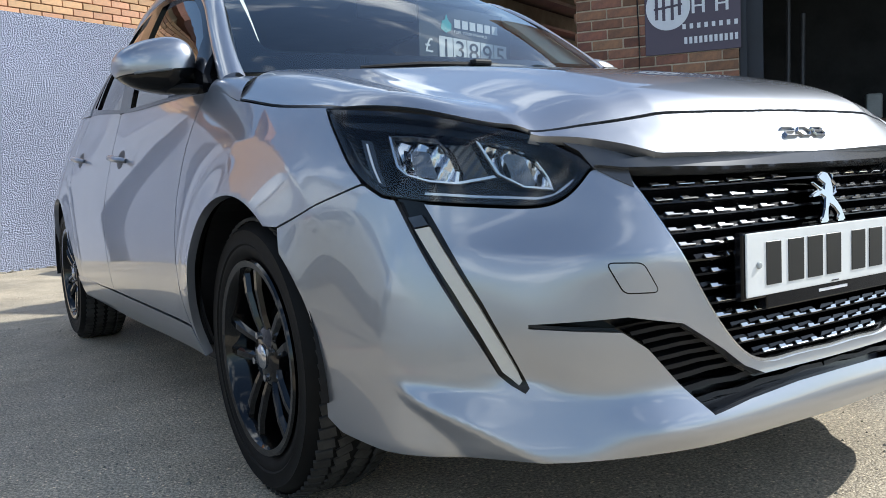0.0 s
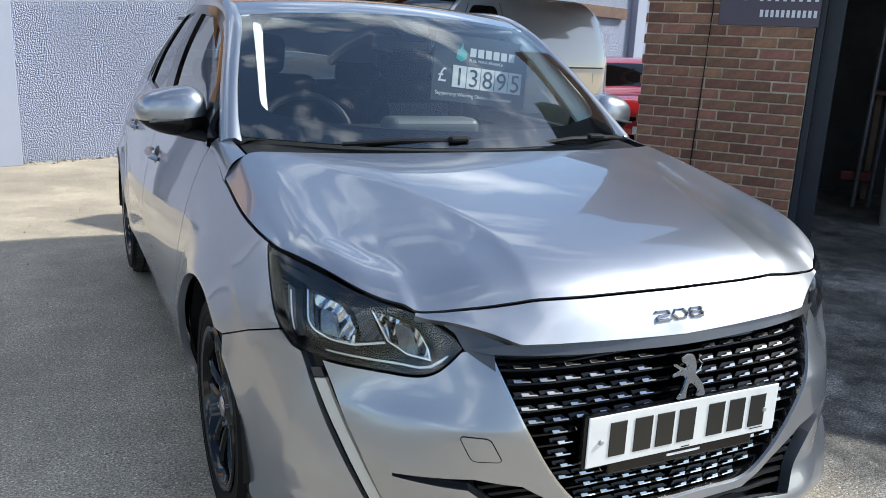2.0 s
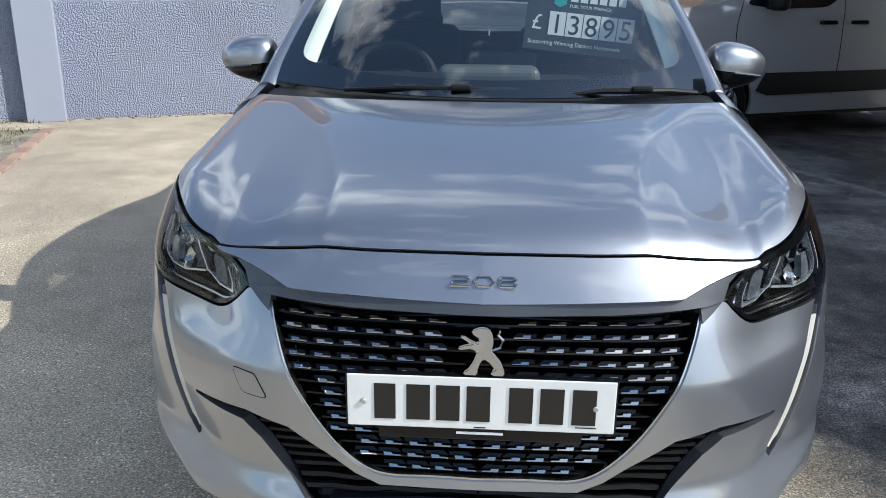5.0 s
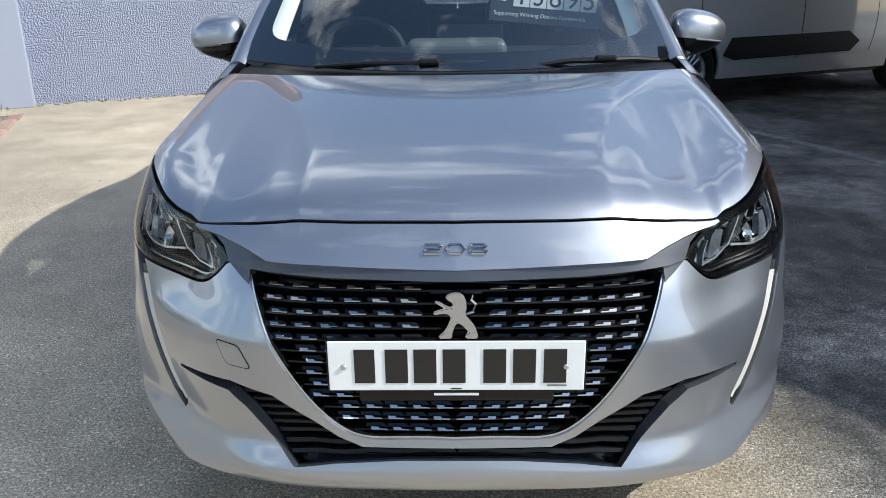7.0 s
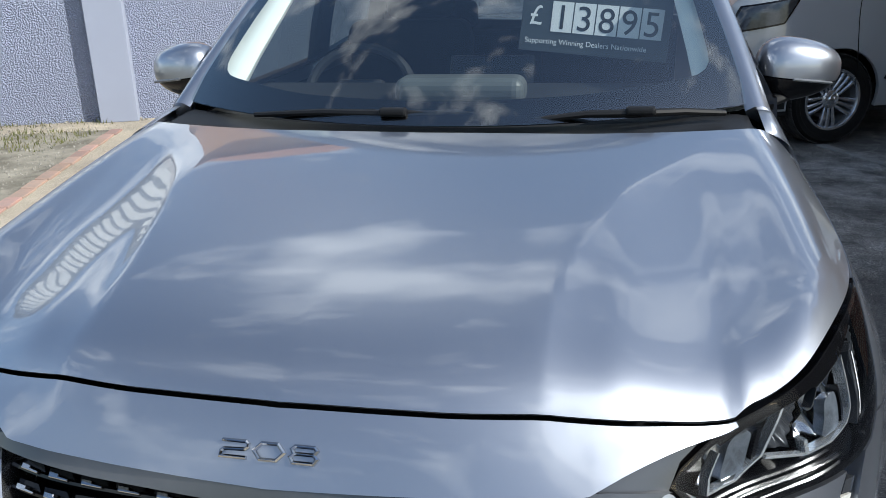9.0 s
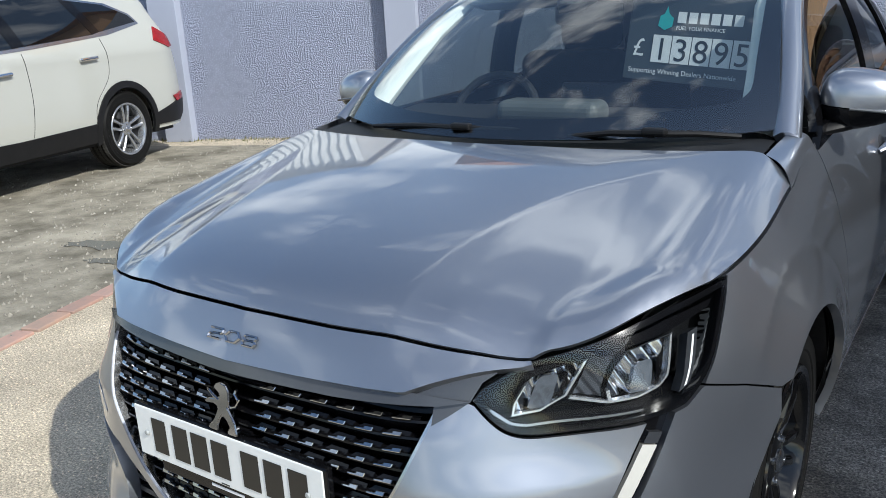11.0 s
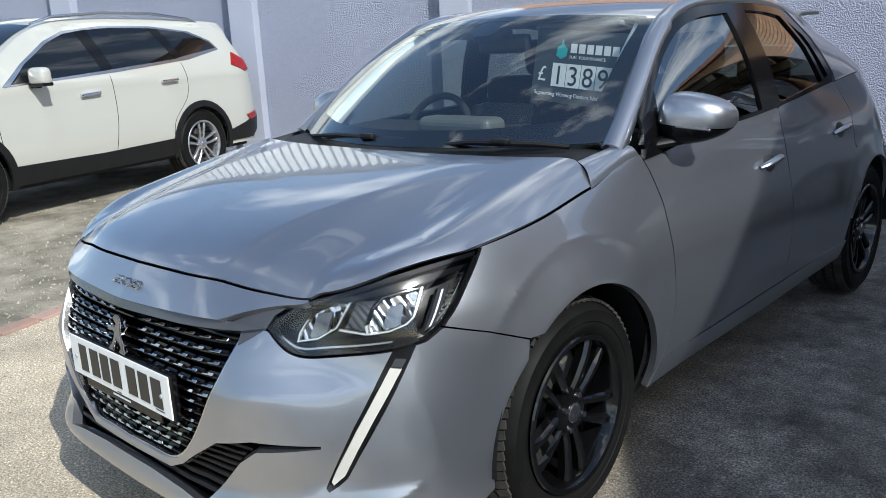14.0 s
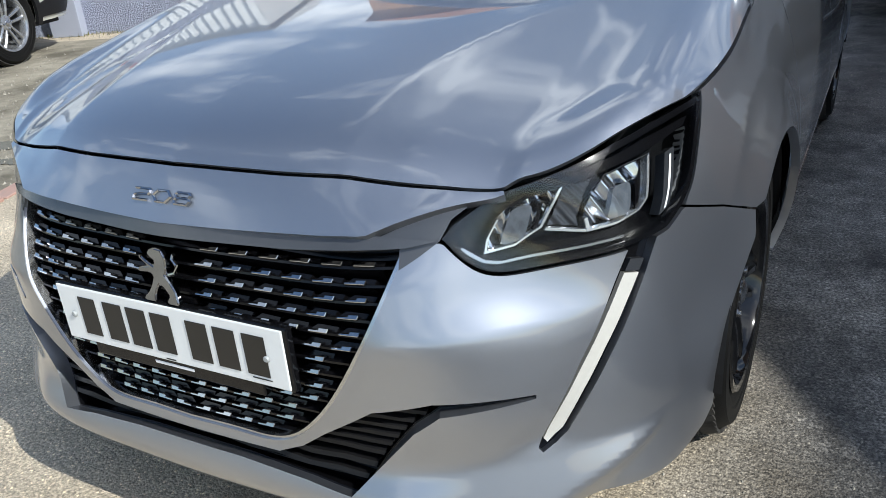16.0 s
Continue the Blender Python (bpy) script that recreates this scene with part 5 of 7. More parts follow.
# nose panel and bonnet
xs = np.linspace(-0.560, 0.560, 61)
nose_poly = [(x, float(nose_edge(abs(x))[0])) for x in np.linspace(-0.563, 0.563, 91)] + [(x, float(SHUT(abs(x))) - 0.0025) for x in xs[::-1]]
nose = panel("nose_panel", nose_poly, top_skin, 0.02, M["silver"], car, label="silver-grey nose panel above the grille", lip=0.02, centre=(0, 1.9, 0.3))
REAR_EDGE = spline([0, 0.3, 0.55, 0.66, 0.72], [0.905, 0.918, 0.965, 1.005, 1.045])
side_s = np.linspace(0.685, 1.60, 70)
side_p = wall_skin(side_s, wall_top(side_s))
right_edge = [(p[0] - 0.003, p[1]) for p in side_p]
xr = np.linspace(0.70, -0.70, 60)
xf = np.linspace(-0.560, 0.560, 61)
bonnet_poly = [(x, float(SHUT(abs(x))) + 0.0025) for x in xf] + right_edge + [(x, float(REAR_EDGE(abs(x)))) for x in xr] + [(-x, y) for x, y in right_edge[::-1]]
panel("bonnet", bonnet_poly, top_skin, 0.0125, M["silver"], car, label="silver-grey bonnet with two soft ridges", lip=0.008, centre=(0, 1.9, 0.3))
base208 = skin_normal(top_skin, np.array([0.0]), np.array([0.066]), np.array((0, 1.9, 0.3)))[0]
n = Vector(base208)
side = Vector((1, 0, 0))
up = n.cross(side).normalized()

def ridge_strokes(strokes, half, height):
    """Bars with a ridged top along flat polylines: (points, closed)."""
    bm = bmesh.new()
    for pts, closed in strokes:
        pts = [Vector(p) for p in pts]
        k = len(pts)
        rings = []
        for i, p in enumerate(pts):
            a = (p - pts[i - 1]).normalized() if closed or i else None
            b = (pts[(i + 1) % k] - p).normalized() if closed or i < k - 1 else None
            a, b = a or b, b or a
            t = (a + b).normalized()
            o = Vector((-t.y, t.x)) * half / max(0.55, t.dot(a))
            rings.append([bm.verts.new((*(p + o * e), z)) for e, z in ((1, -0.003), (1, height * 0.45), (0.12, height), (-0.12, height), (-1, height * 0.45), (-1, -0.003))])
        for i in range(k if closed else k - 1):
            r, q = rings[i], rings[(i + 1) % k]
            for u in range(6):
                bm.faces.new((r[u], r[(u + 1) % 6], q[(u + 1) % 6], q[u]))
        if not closed:
            bm.faces.new(rings[0])
            bm.faces.new(rings[-1][::-1])
    return bm


w, h = 0.0172, 0.0195
two = [(-w, h), (w * 0.82, h), (w, h * 0.86), (w, h * 0.68), (w * 0.80, h * 0.52), (-w * 0.80, h * 0.46), (-w, h * 0.32), (-w, 0), (w, 0)]
nought = [(-w * 0.62, h), (w * 0.62, h), (w * 1.15, h * 0.5), (w * 0.62, 0), (-w * 0.62, 0), (-w * 1.15, h * 0.5)]
upper = [(-w * 0.72, h), (w * 0.72, h), (w * 0.95, h * 0.80), (w * 0.74, h * 0.54), (-w * 0.74, h * 0.54), (-w * 0.95, h * 0.80)]
lower = [(w * 0.74, h * 0.54), (w, h * 0.30), (w * 0.76, 0), (-w * 0.76, 0), (-w, h * 0.30), (-w * 0.74, h * 0.54)]
strokes = [([(x - 0.0455, y) for x, y in two], False), ([(x, y) for x, y in nought], True), ([(x + 0.0455, y) for x, y in upper], True), ([(x + 0.0455, y) for x, y in lower], False)]
part("model_badge", ridge_strokes(strokes, 0.0023, 0.0050), M["badge_chrome"], car, "chrome numerals", m=Matrix.Translation((0.0, 0.047, float(top_height(0, 0.047)) + 0.001)) @ Matrix((side, up, n)).transposed().to_4x4())
scuttle = [(x, float(REAR_EDGE(min(abs(x), 0.70))) + 0.002) for x in np.linspace(-0.69, 0.69, 50)] + [(x, 1.02 + 0.36 * x * x) for x in np.linspace(0.69, -0.69, 50)]
panel("scuttle", scuttle, lambda a, b: top_skin(a, b) + np.array([0, 0, -0.022]), 0.04, M["matt_black"], car, lip=0.0, label="black scuttle panel", centre=(0, 1.9, 0.3))

# wings, doors, sills, rear quarters
def flank(y0, y1, n):
    return np.linspace(float(s_at(y0)), float(s_at(y1)), n)


DOOR_F = [(float(s_at(y)), z) for y, z in ((1.285, 0.945), (1.300, 0.90), (1.325, 0.80), (1.330, 0.66), (1.318, 0.50), (1.285, 0.40), (1.235, 0.338))]
DOOR_M = [(float(s_at(y)), z) for y, z in ((2.385, 0.984), (2.355, 0.90), (2.325, 0.78), (2.310, 0.64), (2.285, 0.50), (2.25, 0.338))]
DOOR_R = [(float(s_at(y)), z) for y, z in ((3.10, 1.035), (3.185, 0.90), (3.12, 0.76))]
G2 = 0.0028
for sg in (1, -1):
    flip = (lambda q: np.asarray(q, float)) if sg > 0 else mirror_s
    top_line = [(s, float(wall_top(s)) - 0.003) for s in np.linspace(1.095, 1.60, 26)] + [(1.70, 0.922), (1.80, 0.942), (DOOR_F[0][0] - 0.008, 0.944)]
    wing = [(1.172, 0.611)] + [(1.06, 0.6535), (0.953, 0.686)] + [(s + 0.004, z) for s, z in LAMP_OUT[::-1] if z > 0.695] + top_line
    wing += [(s - G2, z) for s, z in DOOR_F] + [(float(s_at(1.20)), 0.27)]
    wing += arc(A0, HUB_Z, 0.362, -8, 124, 34)
    panel("wing", flip(wing), wall_skin, 0.0115, M["silver"], car, lip=0.02, label="silver-grey front wing with a flared arch")
    fd = [(s + G2, z) for s, z in DOOR_F] + [(s - G2, z) for s, z in DOOR_M[::-1]] + [(s, float(wall_top(s))) for s in np.linspace(DOOR_M[0][0], DOOR_F[0][0], 20)[1:-1]]
    front_door = panel("front_door", flip(fd), wall_skin, 0.022, M["silver"], car, lip=0.02, label="silver-grey front door")
    rd = [(s + G2, z) for s, z in DOOR_M] + [p for p in arc(A1, HUB_Z, 0.385, 178, 120, 14)] + [(s - G2, z) for s, z in DOOR_R[::-1]] + [(s, float(wall_top(s))) for s in np.linspace(DOOR_R[0][0], DOOR_M[0][0], 20)[1:-1]]
    rear_door = panel("rear_door", flip(rd), wall_skin, 0.02, M["silver"], car, lip=0.02, label="silver-grey rear door")
    rq = [p for p in arc(A1, HUB_Z, 0.362, -10, 180, 40)][::-1]
    rq = [(s, z) for s, z in rq if z > 0.25]
    quarter = [(DOOR_R[2][0] + 0.015, 0.745)] + [(s, z) for s, z in rq if s > DOOR_R[2][0] - 0.4 and z > 0.42] + [(4.33, 0.25), (S_END - 0.01, 0.25), (S_END - 0.01, 1.02), (4.2, 1.055), (3.95, 1.052), (DOOR_R[0][0] + G2, 1.035), (DOOR_R[1][0] + G2, 0.90), (DOOR_R[2][0] + G2, 0.76)]
    panel("rear_quarter", flip(quarter), wall_skin, 0.022, M["silver"], car, lip=0.02, label="silver-grey rear quarter and bumper")
    sill = [(float(s_at(y)), z) for y, z in ((1.203, 0.258), (1.238, 0.331), (2.25, 0.331), (3.02, 0.331), (3.01, 0.245), (2.2, 0.232))]
    panel("sill", flip(sill), lifted(wall_skin, 0.001), 0.03, M["silver"], car, lip=0.02, label="silver-grey side sill")
    core = [(1.75, 0.21), (3.62, 0.21), (3.55, 0.94), (1.75, 0.92)]
    panel("inner_side", flip(core), lifted(wall_skin, -0.03), 0.08, M["matt_black"], car, lip=0.0)
    inner = [(1.02, 0.70), (1.06, 0.80), (1.58, 0.87), (1.78, 0.92), (1.81, 0.30)] + arc(A0, HUB_Z, 0.376, 2, 130, 20)
    panel("inner_wing", flip(inner), lifted(wall_skin, -0.032), 0.06, M["matt_black"], car, lip=0.0)
    # arch liners
    for hy in (HUB_Y, REAR_Y):
        b = bmesh.new()
        t = np.radians(np.linspace(-4, 184, 30))
        r0 = [b.verts.new((sg * 0.845, hy + 0.368 * math.cos(a), HUB_Z + 0.368 * math.sin(a))) for a in t]
        r1 = [b.verts.new((sg * 0.55, hy + 0.368 * math.cos(a), HUB_Z + 0.368 * math.sin(a))) for a in t]
        for i in range(len(t) - 1):
            b.faces.new((r0[i], r0[i + 1], r1[i + 1], r1[i]))
        b.faces.new(r1)
        part("arch_liner", b, M["matt_black"], car)
    # door handles
    for hy, hz, door in ((2.15, 0.806, front_door), (2.97, 0.838, rear_door)):
        sv, zv = np.array([sg * float(s_at(hy))]), np.array([hz])
        p, nn = Vector(wall_skin(sv, zv)[0]), Vector(skin_normal(wall_skin, sv, zv, np.array((0, 1.9, 0.5)))[0])
        along = Vector((0, 1, 0.10)).normalized()
        upv = nn.cross(along).normalized()
        fm = Matrix.Translation(p) @ Matrix((along, upv, nn)).transposed().to_4x4()
        b = bmesh.new()
        bmesh.ops.create_uvsphere(b, u_segments=20, v_segments=10, radius=1, matrix=fm @ Matrix.Diagonal((0.058, 0.034, 0.003, 1)))
        part("handle_cup", b, M["dark_trim"], door, smooth=True)
        h = tube(bmesh.new(), [fm @ Vector(q) for q in ((-0.09, 0, 0.004), (-0.075, 0.002, 0.018), (-0.03, 0.004, 0.030), (0.03, 0.004, 0.031), (0.07, 0.002, 0.022), (0.09, 0, 0.005))], [0.010, 0.014, 0.015, 0.015, 0.014, 0.009], 10, 0.75)
        part("handle", h, M["silver"], door, smooth=True)

# wing corners between the bonnet and the pillar feet
def corner_skin(a, b):
    """a along the wing from the bonnet's corner to the door, b from its outer edge up to the pillar foot."""
    a, b = np.asarray(a, float), np.asarray(b, float)
    s = 1.575 + a * (DOOR_F[0][0] - 0.006 - 1.575)
    z = np.interp(s, [1.575, 1.60, 1.70, 1.80, 1.90], [0.892, 0.897, 0.922, 0.942, 0.944])
    out = wall_skin(s, z)
    inn = np.stack([0.706 + 0.006 * a, 1.035 + 0.20 * a, 0.957 + 0.024 * a], -1)
    lift = (0.014 * np.sin(np.pi * b))[..., None] * np.array([0.6, 0, 0.8])
    return out + (inn - out) * b[..., None] + lift


for sg in (1, -1):
    sheet("wing_corner", corner_skin if sg > 0 else (lambda a, b: corner_skin(a, b) * np.array([-1, 1, 1])), np.linspace(0, 1, 14), np.linspace(0, 1, 8), M["silver"], car, "silver-grey wing corner at the pillar foot")

# glasshouse: rail line along the roof side
RAIL = smooth_curve([(0.722, 1.20, 0.972), (0.672, 1.42, 1.135), (0.612, 1.66, 1.295), (0.592, 1.82, 1.362), (0.590, 2.10, 1.398), (0.584, 2.45, 1.402), (0.560, 2.80, 1.380), (0.525, 3.15, 1.330), (0.490, 3.45, 1.268), (0.462, 3.70, 1.195), (0.445, 3.86, 1.13)], 0.02)
rail_x, rail_z = (lambda y: np.interp(y, RAIL[:, 1], RAIL[:, 0])), (lambda y: np.interp(y, RAIL[:, 1], RAIL[:, 2]))


def side_skin(y, w):
    """The side of the glasshouse: w runs from the waist (0) to the roof rail (1)."""
    y, w = np.asarray(y, float), np.asarray(w, float)
    s = s_at(y)
    lo = wall_skin(s, wall_top(s))
    hi = np.stack([rail_x(y), y, rail_z(y)], -1)
    bulge = 0.020 * np.sin(np.pi * np.clip(w, 0, 1))[..., None] * np.array([1, 0, 0.3])
    return lo + (hi - lo) * w[..., None] + bulge


def right_side(y, w):
    return side_skin(y, w) * np.array([-1, 1, 1])


def w_of(y, z):
    s = s_at(y)
    lo = float(wall_top(s))
    return (z - lo) / (float(rail_z(y)) - lo)


def screen_skin(u, v):
    """The windscreen: u across, v from its foot to its head."""
    u, v = np.asarray(u, float), np.asarray(v, float)
    lo = np.stack([0.705 * u, 0.945 + 0.265 * u * u, 0.972 + 0.012 * u * u], -1)
    hi = np.stack([0.572 * u, 1.625 + 0.120 * u * u, 1.378 - 0.030 * u * u], -1)
    bulge = (0.028 * 4 * v * (1 - v))[..., None] * np.array([0, -0.52, 0.85])
    return lo + (hi - lo) * v[..., None] + bulge


screen_o = rounded([(-0.985, 0.01), (0.985, 0.01), (0.985, 0.99), (-0.985, 0.99)], 0.03)
screen_i = rounded([(-0.90, 0.165), (-0.5, 0.115), (0.0, 0.105), (0.5, 0.115), (0.90, 0.165), (0.925, 0.945), (-0.925, 0.945)], 0.09)
panel("windscreen", screen_o, screen_skin, 0.05, M["screen_glass"], car, lip=0.0, label="laminated windscreen", centre=(0, 2.2, 0.6)).visible_shadow = False
panel("screen_band", screen_o, lifted(screen_skin, -0.004, (0, 2.2, 0.6)), 0.04, M["gloss_black"], car, holes=[screen_i], lip=0.0, label="black printed band round the windscreen", centre=(0, 2.2, 0.6))
panel("sensor_pad", rounded([(-0.12, 0.945), (0.12, 0.945), (0.075, 0.80), (-0.075, 0.80)], 0.03), lifted(screen_skin, -0.006, (0, 2.2, 0.6)), 0.04, M["gloss_black"], car, lip=0.03, centre=(0, 2.2, 0.6))


def roof_skin(u, y):
    u, y = np.asarray(u, float), np.asarray(y, float)
    yy = y - 0.125 * (1 - u * u) * np.clip((2.3 - y) / 0.55, 0, 1)
    z = rail_z(y) + 0.006 + 0.030 * (1 - u * u)
    return np.stack([u * (rail_x(y) - 0.012), yy, z], -1)


sheet("roof", roof_skin, np.linspace(-1, 1, 33), np.linspace(1.745, 3.78, 50), M["silver"], car, "silver-grey roof", centre=(0, 2.5, 0.5))
hatch = lambda u, v: np.stack([u * (0.45 + 0.12 * v), 3.78 + 0.20 * v + 0 * u - 0.05 * u * u, 1.19 - 0.17 * v - 0.02 * u * u], -1)
sheet("tailgate_glass", hatch, np.linspace(-1, 1, 17), np.linspace(0, 1, 9), M["side_glass"], car, "tinted rear window", centre=(0, 2.5, 0.5))
part("aerial", tube(bmesh.new(), [(0, 3.45, 1.35), (0, 3.50, 1.42), (0, 3.56, 1.50)], [0.010, 0.005, 0.003]), M["gloss_black"], car, smooth=True)

for sg in (1, -1):
    sk = side_skin if sg > 0 else right_side
    cen = (0, 2.3, 0.9)
    # painted pillar and rail: a band along the roof rail, from the bonnet's corner to the tail
    band = RAIL[::2]
    b = bmesh.new()
    rings = []
    for i, p in enumerate(band):
        t = band[min(i + 1, len(band) - 1)] - band[max(i - 1, 0)]
        t /= np.linalg.norm(t)
        out = np.array([0.80, 0.0, 0.60]) if p[1] > 1.75 else np.array([0.55, -0.45, 0.60])
        out -= t * np.dot(out, t)
        out /= np.linalg.norm(out)
        acr = np.cross(t, out)
        wide = 0.036 if p[1] < 1.75 else 0.028
        ring = [p + acr * wide * c + out * d for c, d in ((-1.0, -0.016), (-0.75, 0.004), (-0.3, 0.013), (0.3, 0.013), (0.75, 0.004), (1.0, -0.016), (0.5, -0.03), (-0.5, -0.03))]
        rings.append([b.verts.new((sg * q[0], q[1], q[2])) for q in ring])
    for r0, r1 in zip(rings, rings[1:]):
        for k in range(8):
            b.faces.new((r0[k], r0[(k + 1) % 8], r1[(k + 1) % 8], r1[k]))
    b.faces.new(rings[0])
    b.faces.new(rings[-1])
    part("roof_pillar", b, M["silver"], car, smooth=True, label="silver-grey windscreen pillar and roof rail")
    # door glass, pillar covers and frames
    top = 0.93
    f_open = [(1.40, 0.03), (1.375, 0.10)] + [(y, min(0.90, w_of(y, float(rail_z(y)) - 0.055))) for y in (1.47, 1.60, 1.75, 1.95, 2.17)] + [(2.225, 0.03)]
    r_open = [(2.405, 0.03), (2.335, 0.88), (2.55, 0.87), (2.74, 0.84), (2.86, 0.50), (2.93, 0.06)]
    q_open = [(2.965, 0.08), (2.90, 0.48), (2.80, 0.80), (2.93, 0.62), (3.03, 0.10)]
    frame_o = [(1.31, 0.0), (1.30, 0.25)] + [(y, 0.985) for y in (1.36, 1.6, 1.9, 2.4, 2.75)] + [(2.90, 0.92), (3.02, 0.6), (3.10, 0.10), (3.07, 0.0)]
    panel("window_frame", frame_o, lifted(sk, 0.003, cen), 0.05, M["gloss_black"], car, holes=[f_open, r_open, q_open], lip=0.02, label="gloss black window frames", centre=cen)
    panel("front_side_glass", shrink(f_open, -0.004), lifted(sk, -0.006, cen), 0.08, M["side_glass"], car, lip=0.0, label="front door glass", centre=cen)
    panel("rear_side_glass", shrink(r_open, -0.004), lifted(sk, -0.006, cen), 0.08, M["side_glass"], car, lip=0.0, label="rear door glass", centre=cen)
    panel("quarter_glass", shrink(q_open, -0.004), lifted(sk, -0.006, cen), 0.08, M["side_glass"], car, lip=0.0, label="small fixed rear quarter glass", centre=cen)
    c_post = [(2.80, 0.99), (3.85, 0.99), (3.80, 0.0), (3.10, 0.0), (3.11, 0.10), (3.03, 0.62), (2.92, 0.93)]
    panel("rear_pillar", c_post, lifted(sk, 0.006, cen), 0.06, M["silver"], car, lip=0.02, label="silver-grey rear pillar", centre=cen)
    # door mirror
    mm = Matrix.Translation((sg * 0.842, 1.49, 1.032)) @ Matrix.Diagonal((sg * 1.0, 1.30, 1.06, 1))
    mirror = part("mirror", tube(bmesh.new(), [mm @ Vector(q) for q in ((-0.115, -0.13, -0.062), (-0.09, -0.09, -0.064), (-0.05, -0.045, -0.058), (0.0, -0.01, -0.045))], [0.020, 0.024, 0.028, 0.030], 12, 0.6), M["matt_black"], car, "door mirror with a silver cap and black base", smooth=True)
    part("mirror_foot", prism(bmesh.new(), [(0.0, 0.0), (0.19, 0.015), (0.17, 0.06), (0.03, 0.055)], 0.02, Matrix.Translation((sg * 0.752, 1.29, 0.930)) @ pose(0, 0, 0, 90, 0, 90 if sg > 0 else 90)), M["gloss_black"], mirror)

    def shell(z_cut, upper):
        b = bmesh.new()
        bmesh.ops.create_uvsphere(b, u_segments=40, v_segments=24, radius=1)
        for v in b.verts:
            x, y, z = v.co
            e = 0.80
            x, y, z = (math.copysign(abs(c) ** e, c) for c in (x, y, z))
            k = 1 - 0.26 * x - 0.10 * y
            v.co = (0.106 * x, 0.072 * y * (1.0 if y < 0 else 0.75) + 0.020 * x, 0.070 * z * k + 0.004)
        geo = b.verts[:] + b.edges[:] + b.faces[:]
        bmesh.ops.bisect_plane(b, geom=geo, plane_co=(0, 0, z_cut), plane_no=(0.10, 0, 1), clear_inner=upper, clear_outer=not upper)
        bmesh.ops.transform(b, matrix=mm, verts=b.verts)
        return b
    part("mirror_cap", shell(-0.014, True), M["silver"], mirror, "silver-grey mirror cap", smooth=True)
    part("mirror_base", shell(-0.0165, False), M["gloss_black"], mirror, smooth=True)
    rep = bmesh.new()
    box(rep, 0.10, 0.010, 0.007, mm @ pose(0.022, -0.0655, -0.018, 0, 6, 12), 0.003)
    part("repeater", rep, M["amber"], mirror)
    part("mirror_pane", boxed(0.135, 0.004, 0.085, mm @ pose(-0.004, 0.046, 0.004, 0, 0, 11), 0.001), M["chrome"], mirror)

# wipers
def wiper(pivot, left, right):
    w = part("wiper", tube(bmesh.new(), [left, (Vector(left) + Vector(pivot)) / 2 + Vector((0, -0.004, 0.006)), pivot], [0.006, 0.008, 0.010], 8), M["matt_black"], car, "black windscreen wiper", smooth=True)
    part("wiper_knuckle", boxed(0.062, 0.026, 0.018, Matrix.Translation(Vector(pivot) + Vector((0.0, -0.006, 0.006))), 0.006), M["matt_black"], w)
    part("wiper_blade", tube(bmesh.new(), [pivot, (Vector(pivot) + Vector(right)) / 2 + Vector((0, -0.004, 0.004)), right], [0.009, 0.008, 0.007], 8), M["matt_black"], w, smooth=True)


wiper((-0.080, 0.985, 0.996), (-0.43, 1.030, 0.984), (0.215, 1.010, 0.988))
wiper((0.450, 1.025, 0.996), (0.23, 1.000, 0.984), (0.630, 1.110, 0.984))

# underbody and engine bay close the shell
part("underbody", boxed(1.50, 3.4, 0.08, pose(0, 2.05, 0.23), 0.02), M["matt_black"], car, "black underbody")
part("engine_bay", boxed(0.98, 0.55, 0.36, pose(0, 0.56, 0.42), 0.03), M["matt_black"], car)
part("bulkhead", boxed(1.42, 0.05, 0.70, pose(0, 1.16, 0.60), 0.02), M["matt_black"], car)
part("boot_floor", boxed(1.3, 0.6, 0.3, pose(0, 3.55, 0.55), 0.03), M["matt_black"], car)

# cabin
dash = part("dashboard", boxed(1.36, 0.50, 0.20, pose(0, 1.37, 0.875, 4, 0, 0), 0.06, 4), M["interior"], car, "dark grey moulded dashboard")
# added pale box that stands in for a reflection seen in the screen
part("dash_binnacle", boxed(0.34, 0.12, 0.075, pose(0.0, 1.36, 0.995), 0.03, 4), M["reflection_box"], dash)
part("screen", boxed(0.24, 0.015, 0.13, pose(0.05, 1.56, 1.0, -20, 0, 0), 0.006), M["gloss_black"], dash)
wheel_m = pose(-0.36, 1.62, 0.94, -25, 0, 0)
b = bmesh.new()
tube(b, [wheel_m @ Vector((0.165 * math.cos(a), 0, 0.15 * math.sin(a))) for a in np.linspace(0, 6.28, 33)], 0.015, 8)
box(b, 0.16, 0.05, 0.10, wheel_m, 0.02)
part("steering_wheel", b, M["interior"], car, "dark steering wheel", smooth=True)
for sx in (-0.36, 0.36):
    seat = part("seat", boxed(0.50, 0.50, 0.18, pose(sx, 2.05, 0.48), 0.06, 4), M["seat"], car, "dark fabric front seat", smooth=True)
    part("backrest", boxed(0.47, 0.13, 0.60, pose(sx, 2.33, 0.83, 14, 0, 0), 0.055, 4), M["seat"], seat, smooth=True)
    part("headrest", boxed(0.27, 0.10, 0.17, pose(sx, 2.44, 1.20, 10, 0, 0), 0.045, 4), M["seat"], seat, smooth=True)
bench = part("rear_bench", boxed(1.20, 0.14, 0.52, pose(0, 3.05, 0.78, 16, 0, 0), 0.05, 4), M["seat"], car, "dark fabric rear bench", smooth=True)
